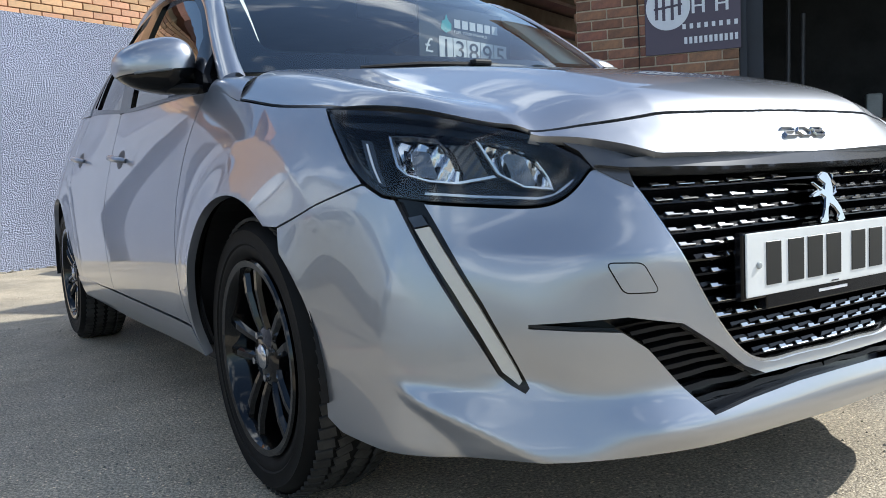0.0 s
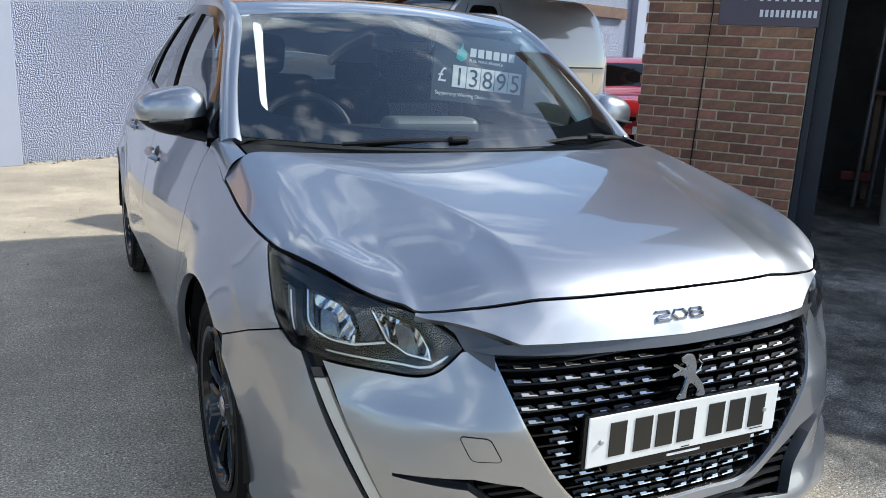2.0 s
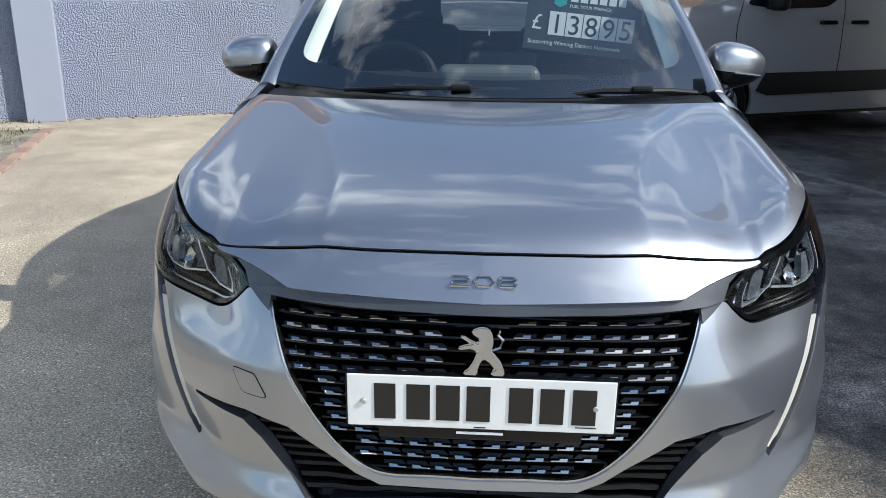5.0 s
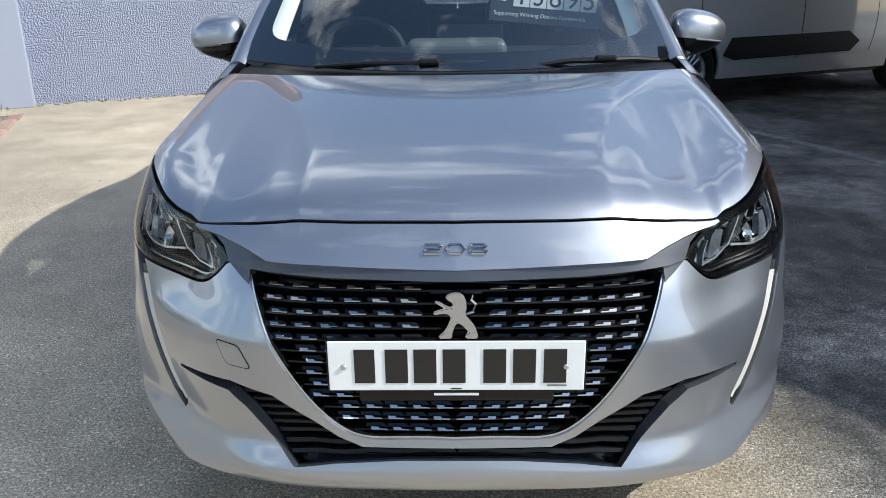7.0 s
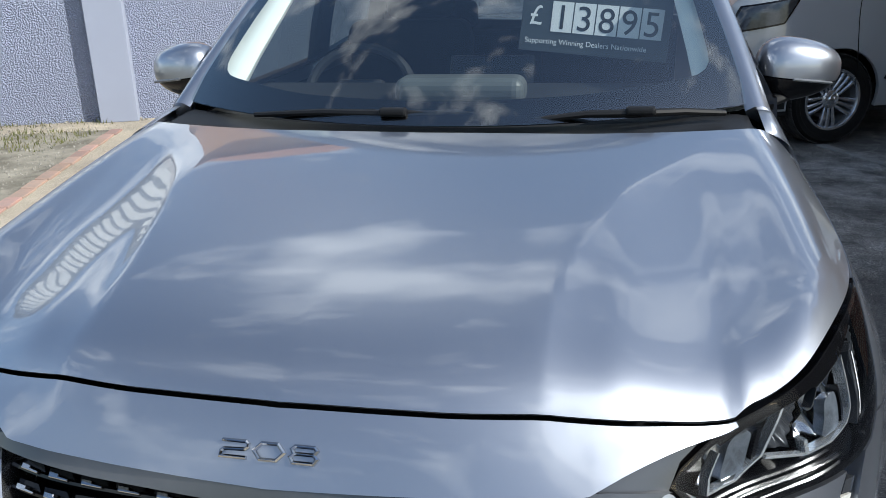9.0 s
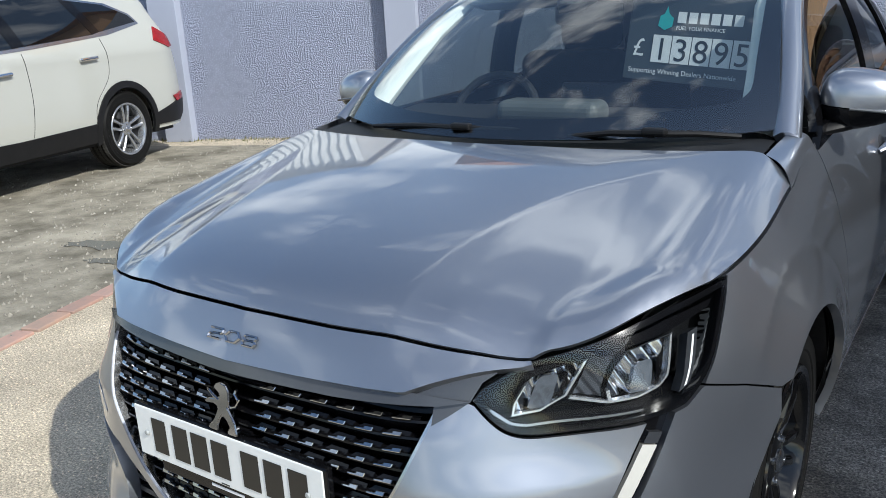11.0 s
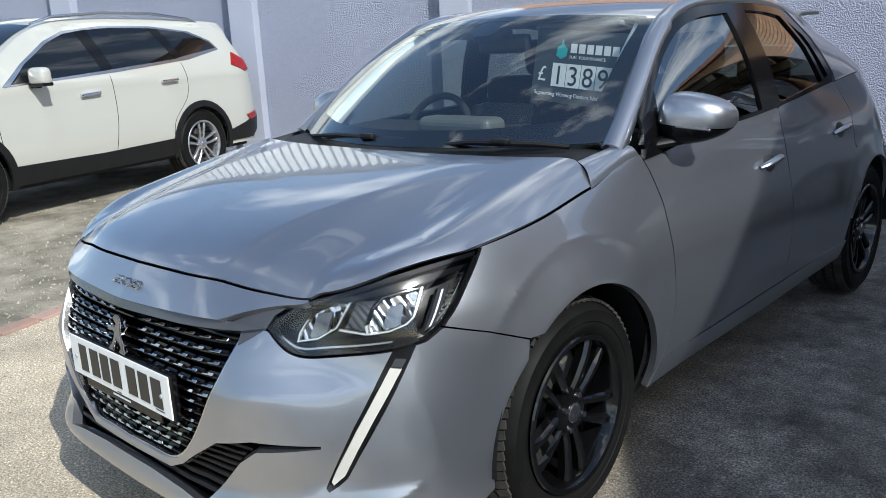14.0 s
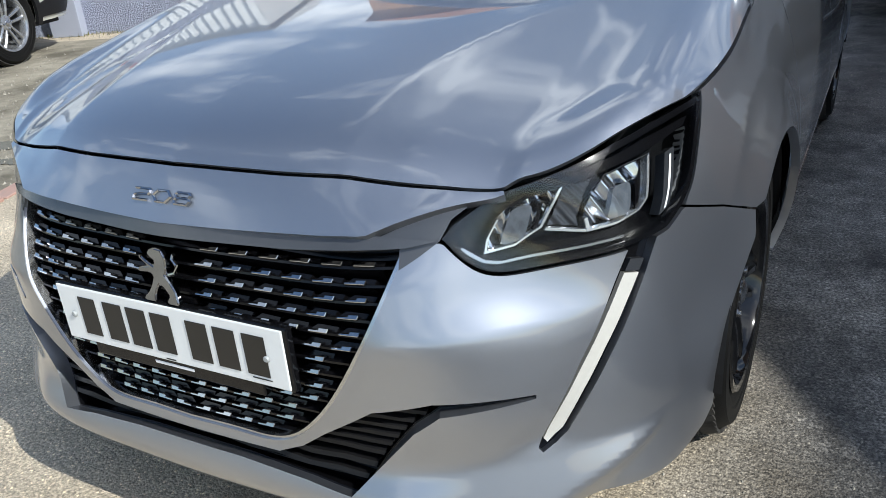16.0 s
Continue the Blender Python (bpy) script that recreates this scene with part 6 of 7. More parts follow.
for sx in (-0.38, 0.38):
    part("headrest", boxed(0.25, 0.09, 0.13, pose(sx, 3.17, 1.09, 10, 0, 0), 0.04, 4), M["seat"], bench, smooth=True)
part("cabin_floor", boxed(1.40, 2.4, 0.05, pose(0, 2.4, 0.36)), M["interior"], car)
part("headlining", boxed(1.05, 1.7, 0.015, pose(0, 2.62, 1.345)), M["cabin_grey"], car, "pale grey headlining")
rv = part("rear_view_mirror", boxed(0.235, 0.035, 0.068, pose(0.0, 1.63, 1.275), 0.016, 3), M["interior"], car, "dark rear-view mirror")
part("mirror_stalk", boxed(0.03, 0.10, 0.03, pose(0, 1.61, 1.32)), M["interior"], rv)
for sg in (1, -1):
    b = bmesh.new()
    tube(b, [(sg * 0.655, 1.27, 0.985), (sg * 0.62, 1.40, 1.09), (sg * 0.575, 1.58, 1.23), (sg * 0.535, 1.74, 1.325)], [0.074, 0.060, 0.050, 0.046], 12, 0.55)
    part("pillar_trim", b, M["pillar_trim"], car, "pale inner pillar trim", smooth=True)
    part("sun_visor", boxed(0.36, 0.13, 0.018, pose(sg * 0.30, 1.72, 1.318, -12, 0, 0), 0.008), M["cabin_grey"], car)

# wheels
def make_wheel(name, label, parent, rim_r, tyre_r, width, rim_mat, spokes):
    """A wheel that faces +x, its hub at the origin."""
    w = new(name)
    w.parent = parent
    w["label"] = label
    h = width / 2
    ridge_r = tyre_r * 0.82
    prof = [(rim_r - 0.004, -h + 0.012), (rim_r + 0.02, -h), (tyre_r * 0.90, -h - 0.004), (tyre_r - 0.012, -h + 0.012), (tyre_r, -h + 0.035)]
    prof += [(tyre_r, h - 0.035), (tyre_r - 0.012, h - 0.012), (tyre_r * 0.93, h + 0.002), (tyre_r * 0.915, h + 0.006), (tyre_r * 0.90, h + 0.004), (ridge_r, h + 0.006), (ridge_r - 0.004, h + 0.003), (rim_r + 0.030, h + 0.004), (rim_r + 0.02, h), (rim_r - 0.004, h - 0.012)]
    tyre = part("tyre", lathe(bmesh.new(), prof, 72), M["rubber"], w, "black rubber tyre", smooth=True)
    tread = bmesh.new()
    for k in range(72):
        a = 360 * k / 72
        for sx, ln, yaw in ((h - 0.030, 0.034, 14), (-h + 0.030, 0.034, -14), (0.024, 0.034, 22), (-0.024, 0.034, -22)):
            box(tread, ln, 0.0225 * tyre_r / 0.31, 0.007, pose(0, 0, 0, a, 0, 0) @ pose(sx, 0, tyre_r + 0.0005, 0, (14 if sx > h - 0.04 else -14 if sx < -h + 0.04 else 0), yaw))
    part("tread", tread, M["tread"], tyre)
    barrel = [(rim_r - 0.004, h - 0.012), (rim_r + 0.008, h + 0.001), (rim_r + 0.004, h + 0.006), (rim_r - 0.010, h + 0.004), (rim_r - 0.020, h - 0.012), (rim_r - 0.034, -h + 0.03), (rim_r - 0.02, -h + 0.012)]
    rim = part("rim", lathe(bmesh.new(), barrel, 64), rim_mat, w, smooth=True)
    for k in range(5):
        a = 360 * k / 5 + 18
        for off in spokes:
            b = bmesh.new()
            lo, hi = 0.040, rim_r - 0.008
            pts = []
            for f in (0.0, 0.30, 0.65, 1.0):
                r = lo + f * (hi - lo)
                pts.append((r, h - 0.026 + 0.022 * math.sin(min(1.0, f * 1.25) * 1.5) - 0.006 * f * f, 0.5 * (0.021 + 0.013 * f), off * (0.088 + 0.092 * f)))
            rings = []
            for r, x, ww, cx in pts:
                rings.append([b.verts.new(p) for p in ((x - 0.034, cx - ww * 0.8, r), (x - 0.009, cx - ww, r), (x, cx - ww * 0.45, r), (x, cx + ww * 0.45, r), (x - 0.009, cx + ww, r), (x - 0.034, cx + ww * 0.8, r))])
            for r0, r1 in zip(rings, rings[1:]):
                for i in range(6):
                    b.faces.new((r0[i], r0[(i + 1) % 6], r1[(i + 1) % 6], r1[i]))
            b.faces.new(rings[0])
            b.faces.new(rings[-1])
            bmesh.ops.transform(b, matrix=pose(0, 0, 0, a, 0, 0), verts=b.verts)
            part("spoke", b, rim_mat, rim)
    part("hub", lathe(bmesh.new(), [(0.0, h - 0.016), (0.050, h - 0.016), (0.068, h - 0.026), (0.072, h - 0.06)], 32), rim_mat, rim, smooth=True)
    part("centre_cap", lathe(bmesh.new(), [(0.0, h - 0.006), (0.022, h - 0.007), (0.028, h - 0.012), (0.028, h - 0.018)], 24), M["satin_chrome"], rim, smooth=True)
    for k in range(4):
        part("wheel_bolt", lathe(bmesh.new(), [(0.0, h - 0.008), (0.008, h - 0.009), (0.009, h - 0.022)], 10, pose(0, 0, 0, 90 * k + 45, 0, 0) @ pose(0, 0, 0.048)), M["satin_chrome"], rim, smooth=True)
    part("brake_disc", lathe(bmesh.new(), [(0.0, -0.01), (rim_r * 0.66, -0.01), (rim_r * 0.66, -0.03), (0.0, -0.03)], 40), M["steel"], w, "worn steel brake disc")
    part("caliper", boxed(0.06, 0.07, 0.16, pose(-0.005, 0.095, 0.03, 0, 0, 0), 0.015), M["steel"], w)
    return w


wheel = make_wheel("wheel", "gloss black five double-spoke alloy wheel", car, 0.213, 0.310, 0.195, M["rim_black"], (-0.215, 0.215))
WX = 0.735
wheel.matrix_basis = pose(WX, HUB_Y, HUB_Z, 20, 0, 0)
for x, y, a, turn in ((-WX, HUB_Y, 65, 180), (WX, REAR_Y, 130, 0), (-WX, REAR_Y, 100, 180)):
    c = copy_thing(wheel, pose(x, y, HUB_Z, 0, 0, turn) @ pose(0, 0, 0, a, 0, 0))

# price card hung from the passenger's sun visor
card_m = pose(0.335, 1.635, 1.180, 84, 0, 0) @ pose(0, 0, 0, 0, 0, -5.5)
price = part("price_card", boxed(0.41, 0.255, 0.003, card_m, 0.001, 1), M["ink_dark"])
tagged(price, "dark price card with white figures hung from the sun visor", "price card")
def on_card(x, y, z=0.003):
    return card_m @ pose(x, y, z)
for k, d in enumerate("13895"):
    part("figure_tile", boxed(0.058, 0.082, 0.002, on_card(-0.092 + k * 0.0615, -0.030)), M["ink_white"], price)
    lettering("figure", d, 0.095, M["plate_black"], price, on_card(-0.092 + k * 0.0615, -0.063, 0.0045), 0.0002, "CENTER")
lettering("pound_sign", "\u00a3", 0.075, M["ink_white"], price, on_card(-0.185, -0.055), 0.0002)
lettering("print", "FUEL YOUR FINANCE", 0.0155, M["ink_white"], price, on_card(-0.055, 0.030), 0.0002)
lettering("print", "Supporting Winning Dealers Nationwide", 0.0205, M["ink_white"], price, on_card(-0.19, -0.105), 0.0002)
for k in range(6):
    part("name_bar", boxed(0.026, 0.032, 0.001, on_card(-0.040 + k * 0.034, 0.066)), M["ink_white"], price)
part("flame_mark", prism(bmesh.new(), [(-0.022, -0.02), (0.0, -0.032), (0.022, -0.02), (0.024, 0.004), (0.008, 0.018), (0.002, 0.038), (-0.006, 0.016), (-0.018, 0.010)], 0.001, on_card(-0.090, 0.058)), M["ink_teal"], price)


# ---------------- other vehicles ----------------
def vehicle(name, label, category, m, outline, width, belt, tumble, round_front, round_rear, body_mat, arches, arch_r, floor_z):
    """A parked vehicle, its nose at y = 0 looking along -y: both flanks bulge by one rule, and a skin joins them over nose, roof and tail."""
    v = thing(name, label, category, m)
    pts = smooth_curve(outline, 0.03)
    length = pts[:, 0].max()

    def half(y, z):
        y, z = np.asarray(y, float), np.asarray(z, float)
        x = width / 2 - tumble * np.clip((z - belt) / 0.6, 0, 1.3) ** 1.35 - 0.05 * np.clip((0.62 - z) / 0.4, 0, 1) ** 2 - 0.015 * np.clip((z - 0.72) / 0.3, 0, 1)
        x = x - round_front * np.clip(1 - y / 0.55, 0, 1) ** 2.2 - round_rear * np.clip(1 - (length - y) / 0.45, 0, 1) ** 2.2
        return x

    near_edge = lambda y, z: np.min(np.hypot(np.ravel(y)[:, None] - pts[None, :, 0], np.ravel(z)[:, None] - pts[None, :, 1]), axis=1).reshape(np.shape(y))

    def flank_skin(y, z):
        y, z = np.asarray(y, float), np.asarray(z, float)
        e = np.clip(1 - near_edge(y, z) / 0.11, 0, 1) * np.clip((z - 0.55) / 0.2, 0, 1)
        return np.stack([half(y, z) - 0.075 * e * e, y, z], -1)

    other = lambda y, z: flank_skin(y, z) * np.array([-1, 1, 1])
    poly = [tuple(p) for p in pts]
    low = []
    for ay, az in sorted(arches, reverse=True):
        low += [(ay + arch_r * math.cos(a), max(floor_z, az + arch_r * math.sin(a))) for a in np.linspace(-0.35, math.pi + 0.35, 26)]
    poly = poly + [(pts[-1, 0] - 0.05, floor_z)] + low + [(pts[0, 0] + 0.1, floor_z)]
    cen = (0, length / 2, 0.7)
    for sk in (flank_skin, other):
        panel("flank", poly, sk, 0.07, body_mat, v, lip=0.03, centre=cen)
    us = np.linspace(-1, 1, 13)

    def over(u, k):
        i = np.clip(np.asarray(k, float), 0, len(pts) - 1.001)
        j = i.astype(int)
        f = (i - j)[..., None]
        p = pts[j] * (1 - f) + pts[j + 1] * f
        x = half(p[..., 0], p[..., 1]) - 0.075 * np.clip((p[..., 1] - 0.55) / 0.2, 0, 1)
        u = np.asarray(u, float)
        crown = 0.035 * (1 - u * u)
        return np.stack([u * x, p[..., 0] - crown * np.clip(1 - p[..., 0] / 1.0, 0, 1), p[..., 1] + crown * np.clip(p[..., 0] / 0.6, 0, 1)], -1)
    sheet("upper_skin", over, us, np.arange(0, len(pts), 1.0), body_mat, v, centre=cen)
    part("underbody", boxed(width * 0.9, length * 0.88, 0.2, pose(0, length / 2, floor_z + 0.06)), M["matt_black"], v)
    return v, flank_skin, over, cen, pts


# white crossover on the gravel
suv, sk, over, cen, pts = vehicle("suv_car", "white crossover car with black sills parked on the gravel", "car", pose(-5.60, 0.11, 0.006, 0, 0, 16.9),
    [(0.06, 0.34), (0.0, 0.58), (0.04, 0.82), (0.16, 0.99), (0.55, 1.07), (1.22, 1.15), (1.50, 1.33), (1.80, 1.50), (2.10, 1.605), (2.6, 1.665), (3.3, 1.665), (4.0, 1.648), (4.38, 1.622), (4.50, 1.585), (4.475, 1.50), (4.56, 1.28), (4.65, 1.06), (4.69, 0.88), (4.68, 0.60), (4.62, 0.40)],
    1.82, 1.06, 0.30, 0.20, 0.14, M["white"], ((0.93, 0.36), (3.635, 0.36)), 0.405, 0.30)
for side in (1, -1):
    f = (lambda y, z: sk(y, z)) if side > 0 else (lambda y, z: sk(y, z) * np.array([-1, 1, 1]))
    dlo = [(1.38, 1.10), (1.62, 1.27), (1.95, 1.45), (2.2, 1.535), (2.7, 1.585), (3.3, 1.575), (3.8, 1.52), (4.05, 1.42), (4.12, 1.33), (3.6, 1.24), (2.6, 1.165)]
    panel("window_surround", shrink(dlo, -0.004), lifted(f, 0.003, cen), 0.08, M["satin_chrome"], suv, lip=0.01, centre=cen)
    for name, w in (("front_window", [(1.46, 1.115), (1.66, 1.27), (1.97, 1.435), (2.2, 1.515), (2.36, 1.535), (2.46, 1.18)]), ("rear_window", [(2.52, 1.185), (2.44, 1.545), (2.75, 1.565), (3.25, 1.558), (3.42, 1.25)]), ("quarter_window", [(3.49, 1.265), (3.34, 1.55), (3.75, 1.51), (4.02, 1.41), (4.08, 1.345)])):
        panel(name, w, lifted(f, 0.007, cen), 0.08, M["dark_glass"], suv, lip=0.006, centre=cen)
    for name, w in (("pillar_cover", [(2.33, 1.532), (2.43, 1.178), (2.56, 1.188), (2.47, 1.548)]), ("pillar_cover", [(3.24, 1.558), (3.40, 1.248), (3.51, 1.268), (3.37, 1.548)])):
        panel(name, w, lifted(f, 0.0095, cen), 0.08, M["gloss_black"], suv, lip=0.006, centre=cen)
    for name, w in (("sill_cladding", [(1.32, 0.30), (1.38, 0.46), (2.3, 0.45), (3.22, 0.47), (3.26, 0.30)]), ("rear_cladding", [(4.04, 0.34), (4.08, 0.46), (4.66, 0.60), (4.66, 0.42), (4.5, 0.34)]), ("front_cladding", [(0.03, 0.40), (0.05, 0.52), (0.50, 0.50), (0.53, 0.32), (0.12, 0.32)])):
        panel(name, w, lifted(f, 0.012, cen), 0.08, M["matt_black"], suv, lip=0.02, centre=cen)
    for ay in (0.93, 3.635):
        ring = [(ay + 0.455 * math.cos(a), 0.36 + 0.455 * math.sin(a)) for a in np.linspace(-0.2, math.pi + 0.2, 24)] + [(ay + 0.392 * math.cos(a), 0.36 + 0.392 * math.sin(a)) for a in np.linspace(math.pi + 0.2, -0.2, 24)]
        panel("arch_cladding", ring, lifted(f, 0.014, cen), 0.06, M["matt_black"], suv, lip=0.03, centre=cen)
    panel("tail_lamp", [(4.22, 1.16), (4.30, 1.29), (4.50, 1.20), (4.60, 1.10), (4.45, 1.08)], lifted(f, 0.010, cen), 0.05, M["tail_red"], suv, lip=0.01, centre=cen)
    panel("reflector_lamp", [(4.36, 0.60), (4.58, 0.63), (4.60, 0.56), (4.42, 0.54)], lifted(f, 0.016, cen), 0.05, M["tail_red"], suv, lip=0.01, centre=cen)
    panel("headlamp", [(0.10, 0.80), (0.16, 0.90), (0.62, 1.00), (0.45, 0.88)], lifted(f, 0.010, cen), 0.05, M["amber"], suv, lip=0.01, centre=cen)
    for hy, hz in ((2.22, 0.985), (3.22, 1.045)):
        h = bmesh.new()
        p = f(np.array([hy]), np.array([hz]))[0]
        box(h, 0.045, 0.22, 0.032, Matrix.Translation((p[0] + side * 0.015, hy, hz)) @ pose(0, 0, 0, 3, 0, 0), 0.012)
        part("door_handle", h, M["chrome"], suv)
    for line in ([(1.32, 0.47), (1.27, 0.75), (1.33, 1.08)], [(2.44, 0.46), (2.50, 0.8), (2.49, 1.17)], [(3.20, 0.47), (3.22, 0.62), (3.44, 0.86), (3.46, 1.24)]):
        g = smooth_curve([(a, b) for a, b in line], 0.04)
        g2 = [tuple(q) for q in g] + [(q[0] + 0.006, q[1]) for q in g[::-1]]
        panel("door_gap", g2, lifted(f, 0.0012, cen), 0.05, M["gloss_black"], suv, lip=0.0, centre=cen)
    mx = 0.99 * side
    mir = part("door_mirror", boxed(0.20, 0.11, 0.15, pose(mx, 1.66, 1.17), 0.045, 4), M["white"], suv, "white door mirror", smooth=True)
    part("mirror_trim", boxed(0.19, 0.10, 0.03, pose(mx, 1.66, 1.105), 0.01), M["gloss_black"], mir)
    part("mirror_arm", boxed(0.12, 0.06, 0.03, pose(0.90 * side, 1.67, 1.09), 0.01), M["gloss_black"], mir)
    rail = part("roof_rail", tube(bmesh.new(), [(side * 0.575, 1.98, 1.61), (side * 0.57, 2.2, 1.67), (side * 0.57, 2.8, 1.715), (side * 0.57, 3.4, 1.71), (side * 0.565, 3.95, 1.66), (side * 0.56, 4.08, 1.625)], [0.012, 0.018, 0.020, 0.020, 0.018, 0.012], 8, 0.8), M["satin_chrome"], suv, smooth=True)
k0 = [int(np.argmin(np.hypot(pts[:, 0] - a, pts[:, 1] - b))) for a, b in ((1.28, 1.18), (2.04, 1.585))]
panel("windscreen", [(-0.90, k0[0]), (0.90, k0[0]), (0.88, k0[1]), (-0.88, k0[1])], lambda u, k: lifted(over, 0.006, cen)(u, k), 0.5, M["dark_glass"], suv, lip=0.0, centre=cen)
kk = [int(np.argmin(np.hypot(pts[:, 0] - a, pts[:, 1] - b))) for a, b in ((0.02, 0.52), (0.06, 0.85))]
panel("grille", [(-0.55, kk[0]), (0.55, kk[0]), (0.6, kk[1]), (-0.6, kk[1])], lambda u, k: lifted(over, 0.008, cen)(u, k), 0.5, M["gloss_black"], suv, lip=0.0, centre=cen)
suv_wheel = make_wheel("wheel", "silver and black five-spoke alloy wheel", suv, 0.242, 0.360, 0.225, M["rim_silver"], (-0.24, 0.24))
suv_wheel.matrix_basis = pose(0.775, 0.93, 0.360, 10, 0, 0)
for x, y, a, turn in ((-0.775, 0.93, 40, 180), (0.775, 3.635, 52, 0), (-0.775, 3.635, 70, 180)):
    copy_thing(suv_wheel, pose(x, y, 0.360, 0, 0, turn) @ pose(0, 0, 0, a, 0, 0))
card2 = thing("price_card", "dark price card behind the crossover windscreen", "price card", pose(-5.60, 0.11, 0.006, 0, 0, 16.9))
part("card", boxed(0.34, 0.004, 0.22, pose(0.45, 1.39, 1.285, -33, 0, 0)), M["ink_dark"], card2)
for k in range(5):
    part("figure_tile", boxed(0.045, 0.004, 0.06, pose(0.36 + k * 0.05, 1.384, 1.27, -33, 0, 0)), M["ink_white"], card2)
part("name_bar", boxed(0.20, 0.004, 0.03, pose(0.46, 1.412, 1.335, -33, 0, 0)), M["ink_white"], card2)

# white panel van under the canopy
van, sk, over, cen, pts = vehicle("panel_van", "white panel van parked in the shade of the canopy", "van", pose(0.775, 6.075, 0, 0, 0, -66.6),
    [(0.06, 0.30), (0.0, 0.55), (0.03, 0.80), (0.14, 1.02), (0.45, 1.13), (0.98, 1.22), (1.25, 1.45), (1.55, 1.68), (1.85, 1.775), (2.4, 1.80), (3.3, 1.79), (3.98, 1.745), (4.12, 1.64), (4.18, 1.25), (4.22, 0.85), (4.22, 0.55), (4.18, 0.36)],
    1.85, 1.10, 0.17, 0.24, 0.10, M["van_shade_white"], ((0.86, 0.325), (3.58, 0.325)), 0.365, 0.26)
for side in (1, -1):
    f = (lambda y, z: sk(y, z)) if side > 0 else (lambda y, z: sk(y, z) * np.array([-1, 1, 1]))
    panel("cab_window", rounded([(1.06, 1.165), (1.36, 1.43), (1.64, 1.655), (1.99, 1.66), (2.04, 1.22), (1.90, 1.145), (1.4, 1.13)], 0.06), lifted(f, 0.005, cen), 0.07, M["dark_glass"], van, lip=0.006, centre=cen, label="black-edged cab window")
    panel("blank_panel", rounded([(3.25, 1.22), (3.28, 1.58), (3.90, 1.56), (3.97, 1.36), (3.88, 1.22)], 0.09), lifted(f, -0.001, cen), 0.07, M["van_shade_white"], van, lip=0.01, centre=cen)
    panel("side_moulding", [(1.24, 0.46), (1.32, 0.61), (2.66, 0.61), (2.80, 0.52), (2.70, 0.43), (1.36, 0.42)], lifted(f, 0.014, cen), 0.07, M["matt_black"], van, lip=0.02, centre=cen, label="black rubbing strip")
    panel("rear_bumper_corner", [(3.96, 0.28), (3.98, 0.52), (4.20, 0.55), (4.18, 0.36)], lifted(f, 0.010, cen), 0.07, M["matt_black"], van, lip=0.02, centre=cen)
    panel("front_bumper_corner", [(0.04, 0.34), (0.02, 0.56), (0.46, 0.58), (0.48, 0.28), (0.12, 0.28)], lifted(f, 0.010, cen), 0.07, M["matt_black"], van, lip=0.02, centre=cen)
    panel("headlamp", [(0.08, 0.82), (0.16, 0.98), (0.50, 1.04), (0.40, 0.88)], lifted(f, 0.008, cen), 0.05, M["smoke"], van, lip=0.01, centre=cen, label="swept-back headlamp")
    panel("headlamp_edge", shrink([(0.08, 0.82), (0.16, 0.98), (0.50, 1.04), (0.40, 0.88)], -0.012), lifted(f, 0.005, cen), 0.05, M["gloss_black"], van, lip=0.01, centre=cen)
    panel("slide_track", [(2.95, 1.075), (2.95, 1.092), (3.94, 1.092), (3.94, 1.075)], lifted(f, 0.002, cen), 0.1, M["gloss_black"], van, lip=0.0, centre=cen)
    panel("fuel_flap", rounded([(3.70, 0.92), (3.70, 1.03), (3.88, 1.03), (3.88, 0.92)], 0.03), lifted(f, 0.004, cen), 0.06, M["van_shade_white"], van, lip=0.006, centre=cen)
    for line in ([(1.02, 0.40), (0.98, 0.80), (1.02, 1.16), (1.30, 1.42), (1.62, 1.68)], [(2.08, 0.40), (2.10, 1.0), (2.07, 1.70)], [(2.95, 0.42), (2.97, 1.0), (2.95, 1.07)], [(4.00, 0.55), (4.02, 1.2), (3.98, 1.66)]):
        g = smooth_curve([(a, b) for a, b in line], 0.05)
        panel("door_gap", [tuple(q) for q in g] + [(q[0] + 0.007, q[1]) for q in g[::-1]], lifted(f, 0.0012, cen), 0.06, M["gloss_black"], van, lip=0.0, centre=cen)
    for hy in (1.93, 2.28):
        p = f(np.array([hy]), np.array([1.02]))[0]
        part("door_handle", boxed(0.04, 0.18, 0.035, Matrix.Translation((p[0] + side * 0.012, hy, 1.02)), 0.012), M["gloss_black"], van)
    mir = part("door_mirror", boxed(0.17, 0.12, 0.20, pose(side * 1.03, 1.28, 1.22), 0.045, 4), M["matt_black"], van, "black door mirror", smooth=True)
    part("mirror_arm", boxed(0.12, 0.05, 0.04, pose(side * 0.93, 1.28, 1.15), 0.01), M["matt_black"], mir)
k0 = [int(np.argmin(np.hypot(pts[:, 0] - a, pts[:, 1] - b))) for a, b in ((1.02, 1.25), (1.72, 1.74))]
panel("windscreen", [(-0.94, k0[0]), (0.94, k0[0]), (0.92, k0[1]), (-0.92, k0[1])], lambda u, k: lifted(over, 0.006, cen)(u, k), 0.5, M["dark_glass"], van, lip=0.0, centre=cen)
kk = [int(np.argmin(np.hypot(pts[:, 0] - a, pts[:, 1] - b))) for a, b in ((0.0, 0.62), (0.05, 0.88))]
panel("grille", [(-0.55, kk[0]), (0.55, kk[0]), (0.62, kk[1]), (-0.62, kk[1])], lambda u, k: lifted(over, 0.010, cen)(u, k), 0.5, M["gloss_black"], van, lip=0.0, centre=cen)
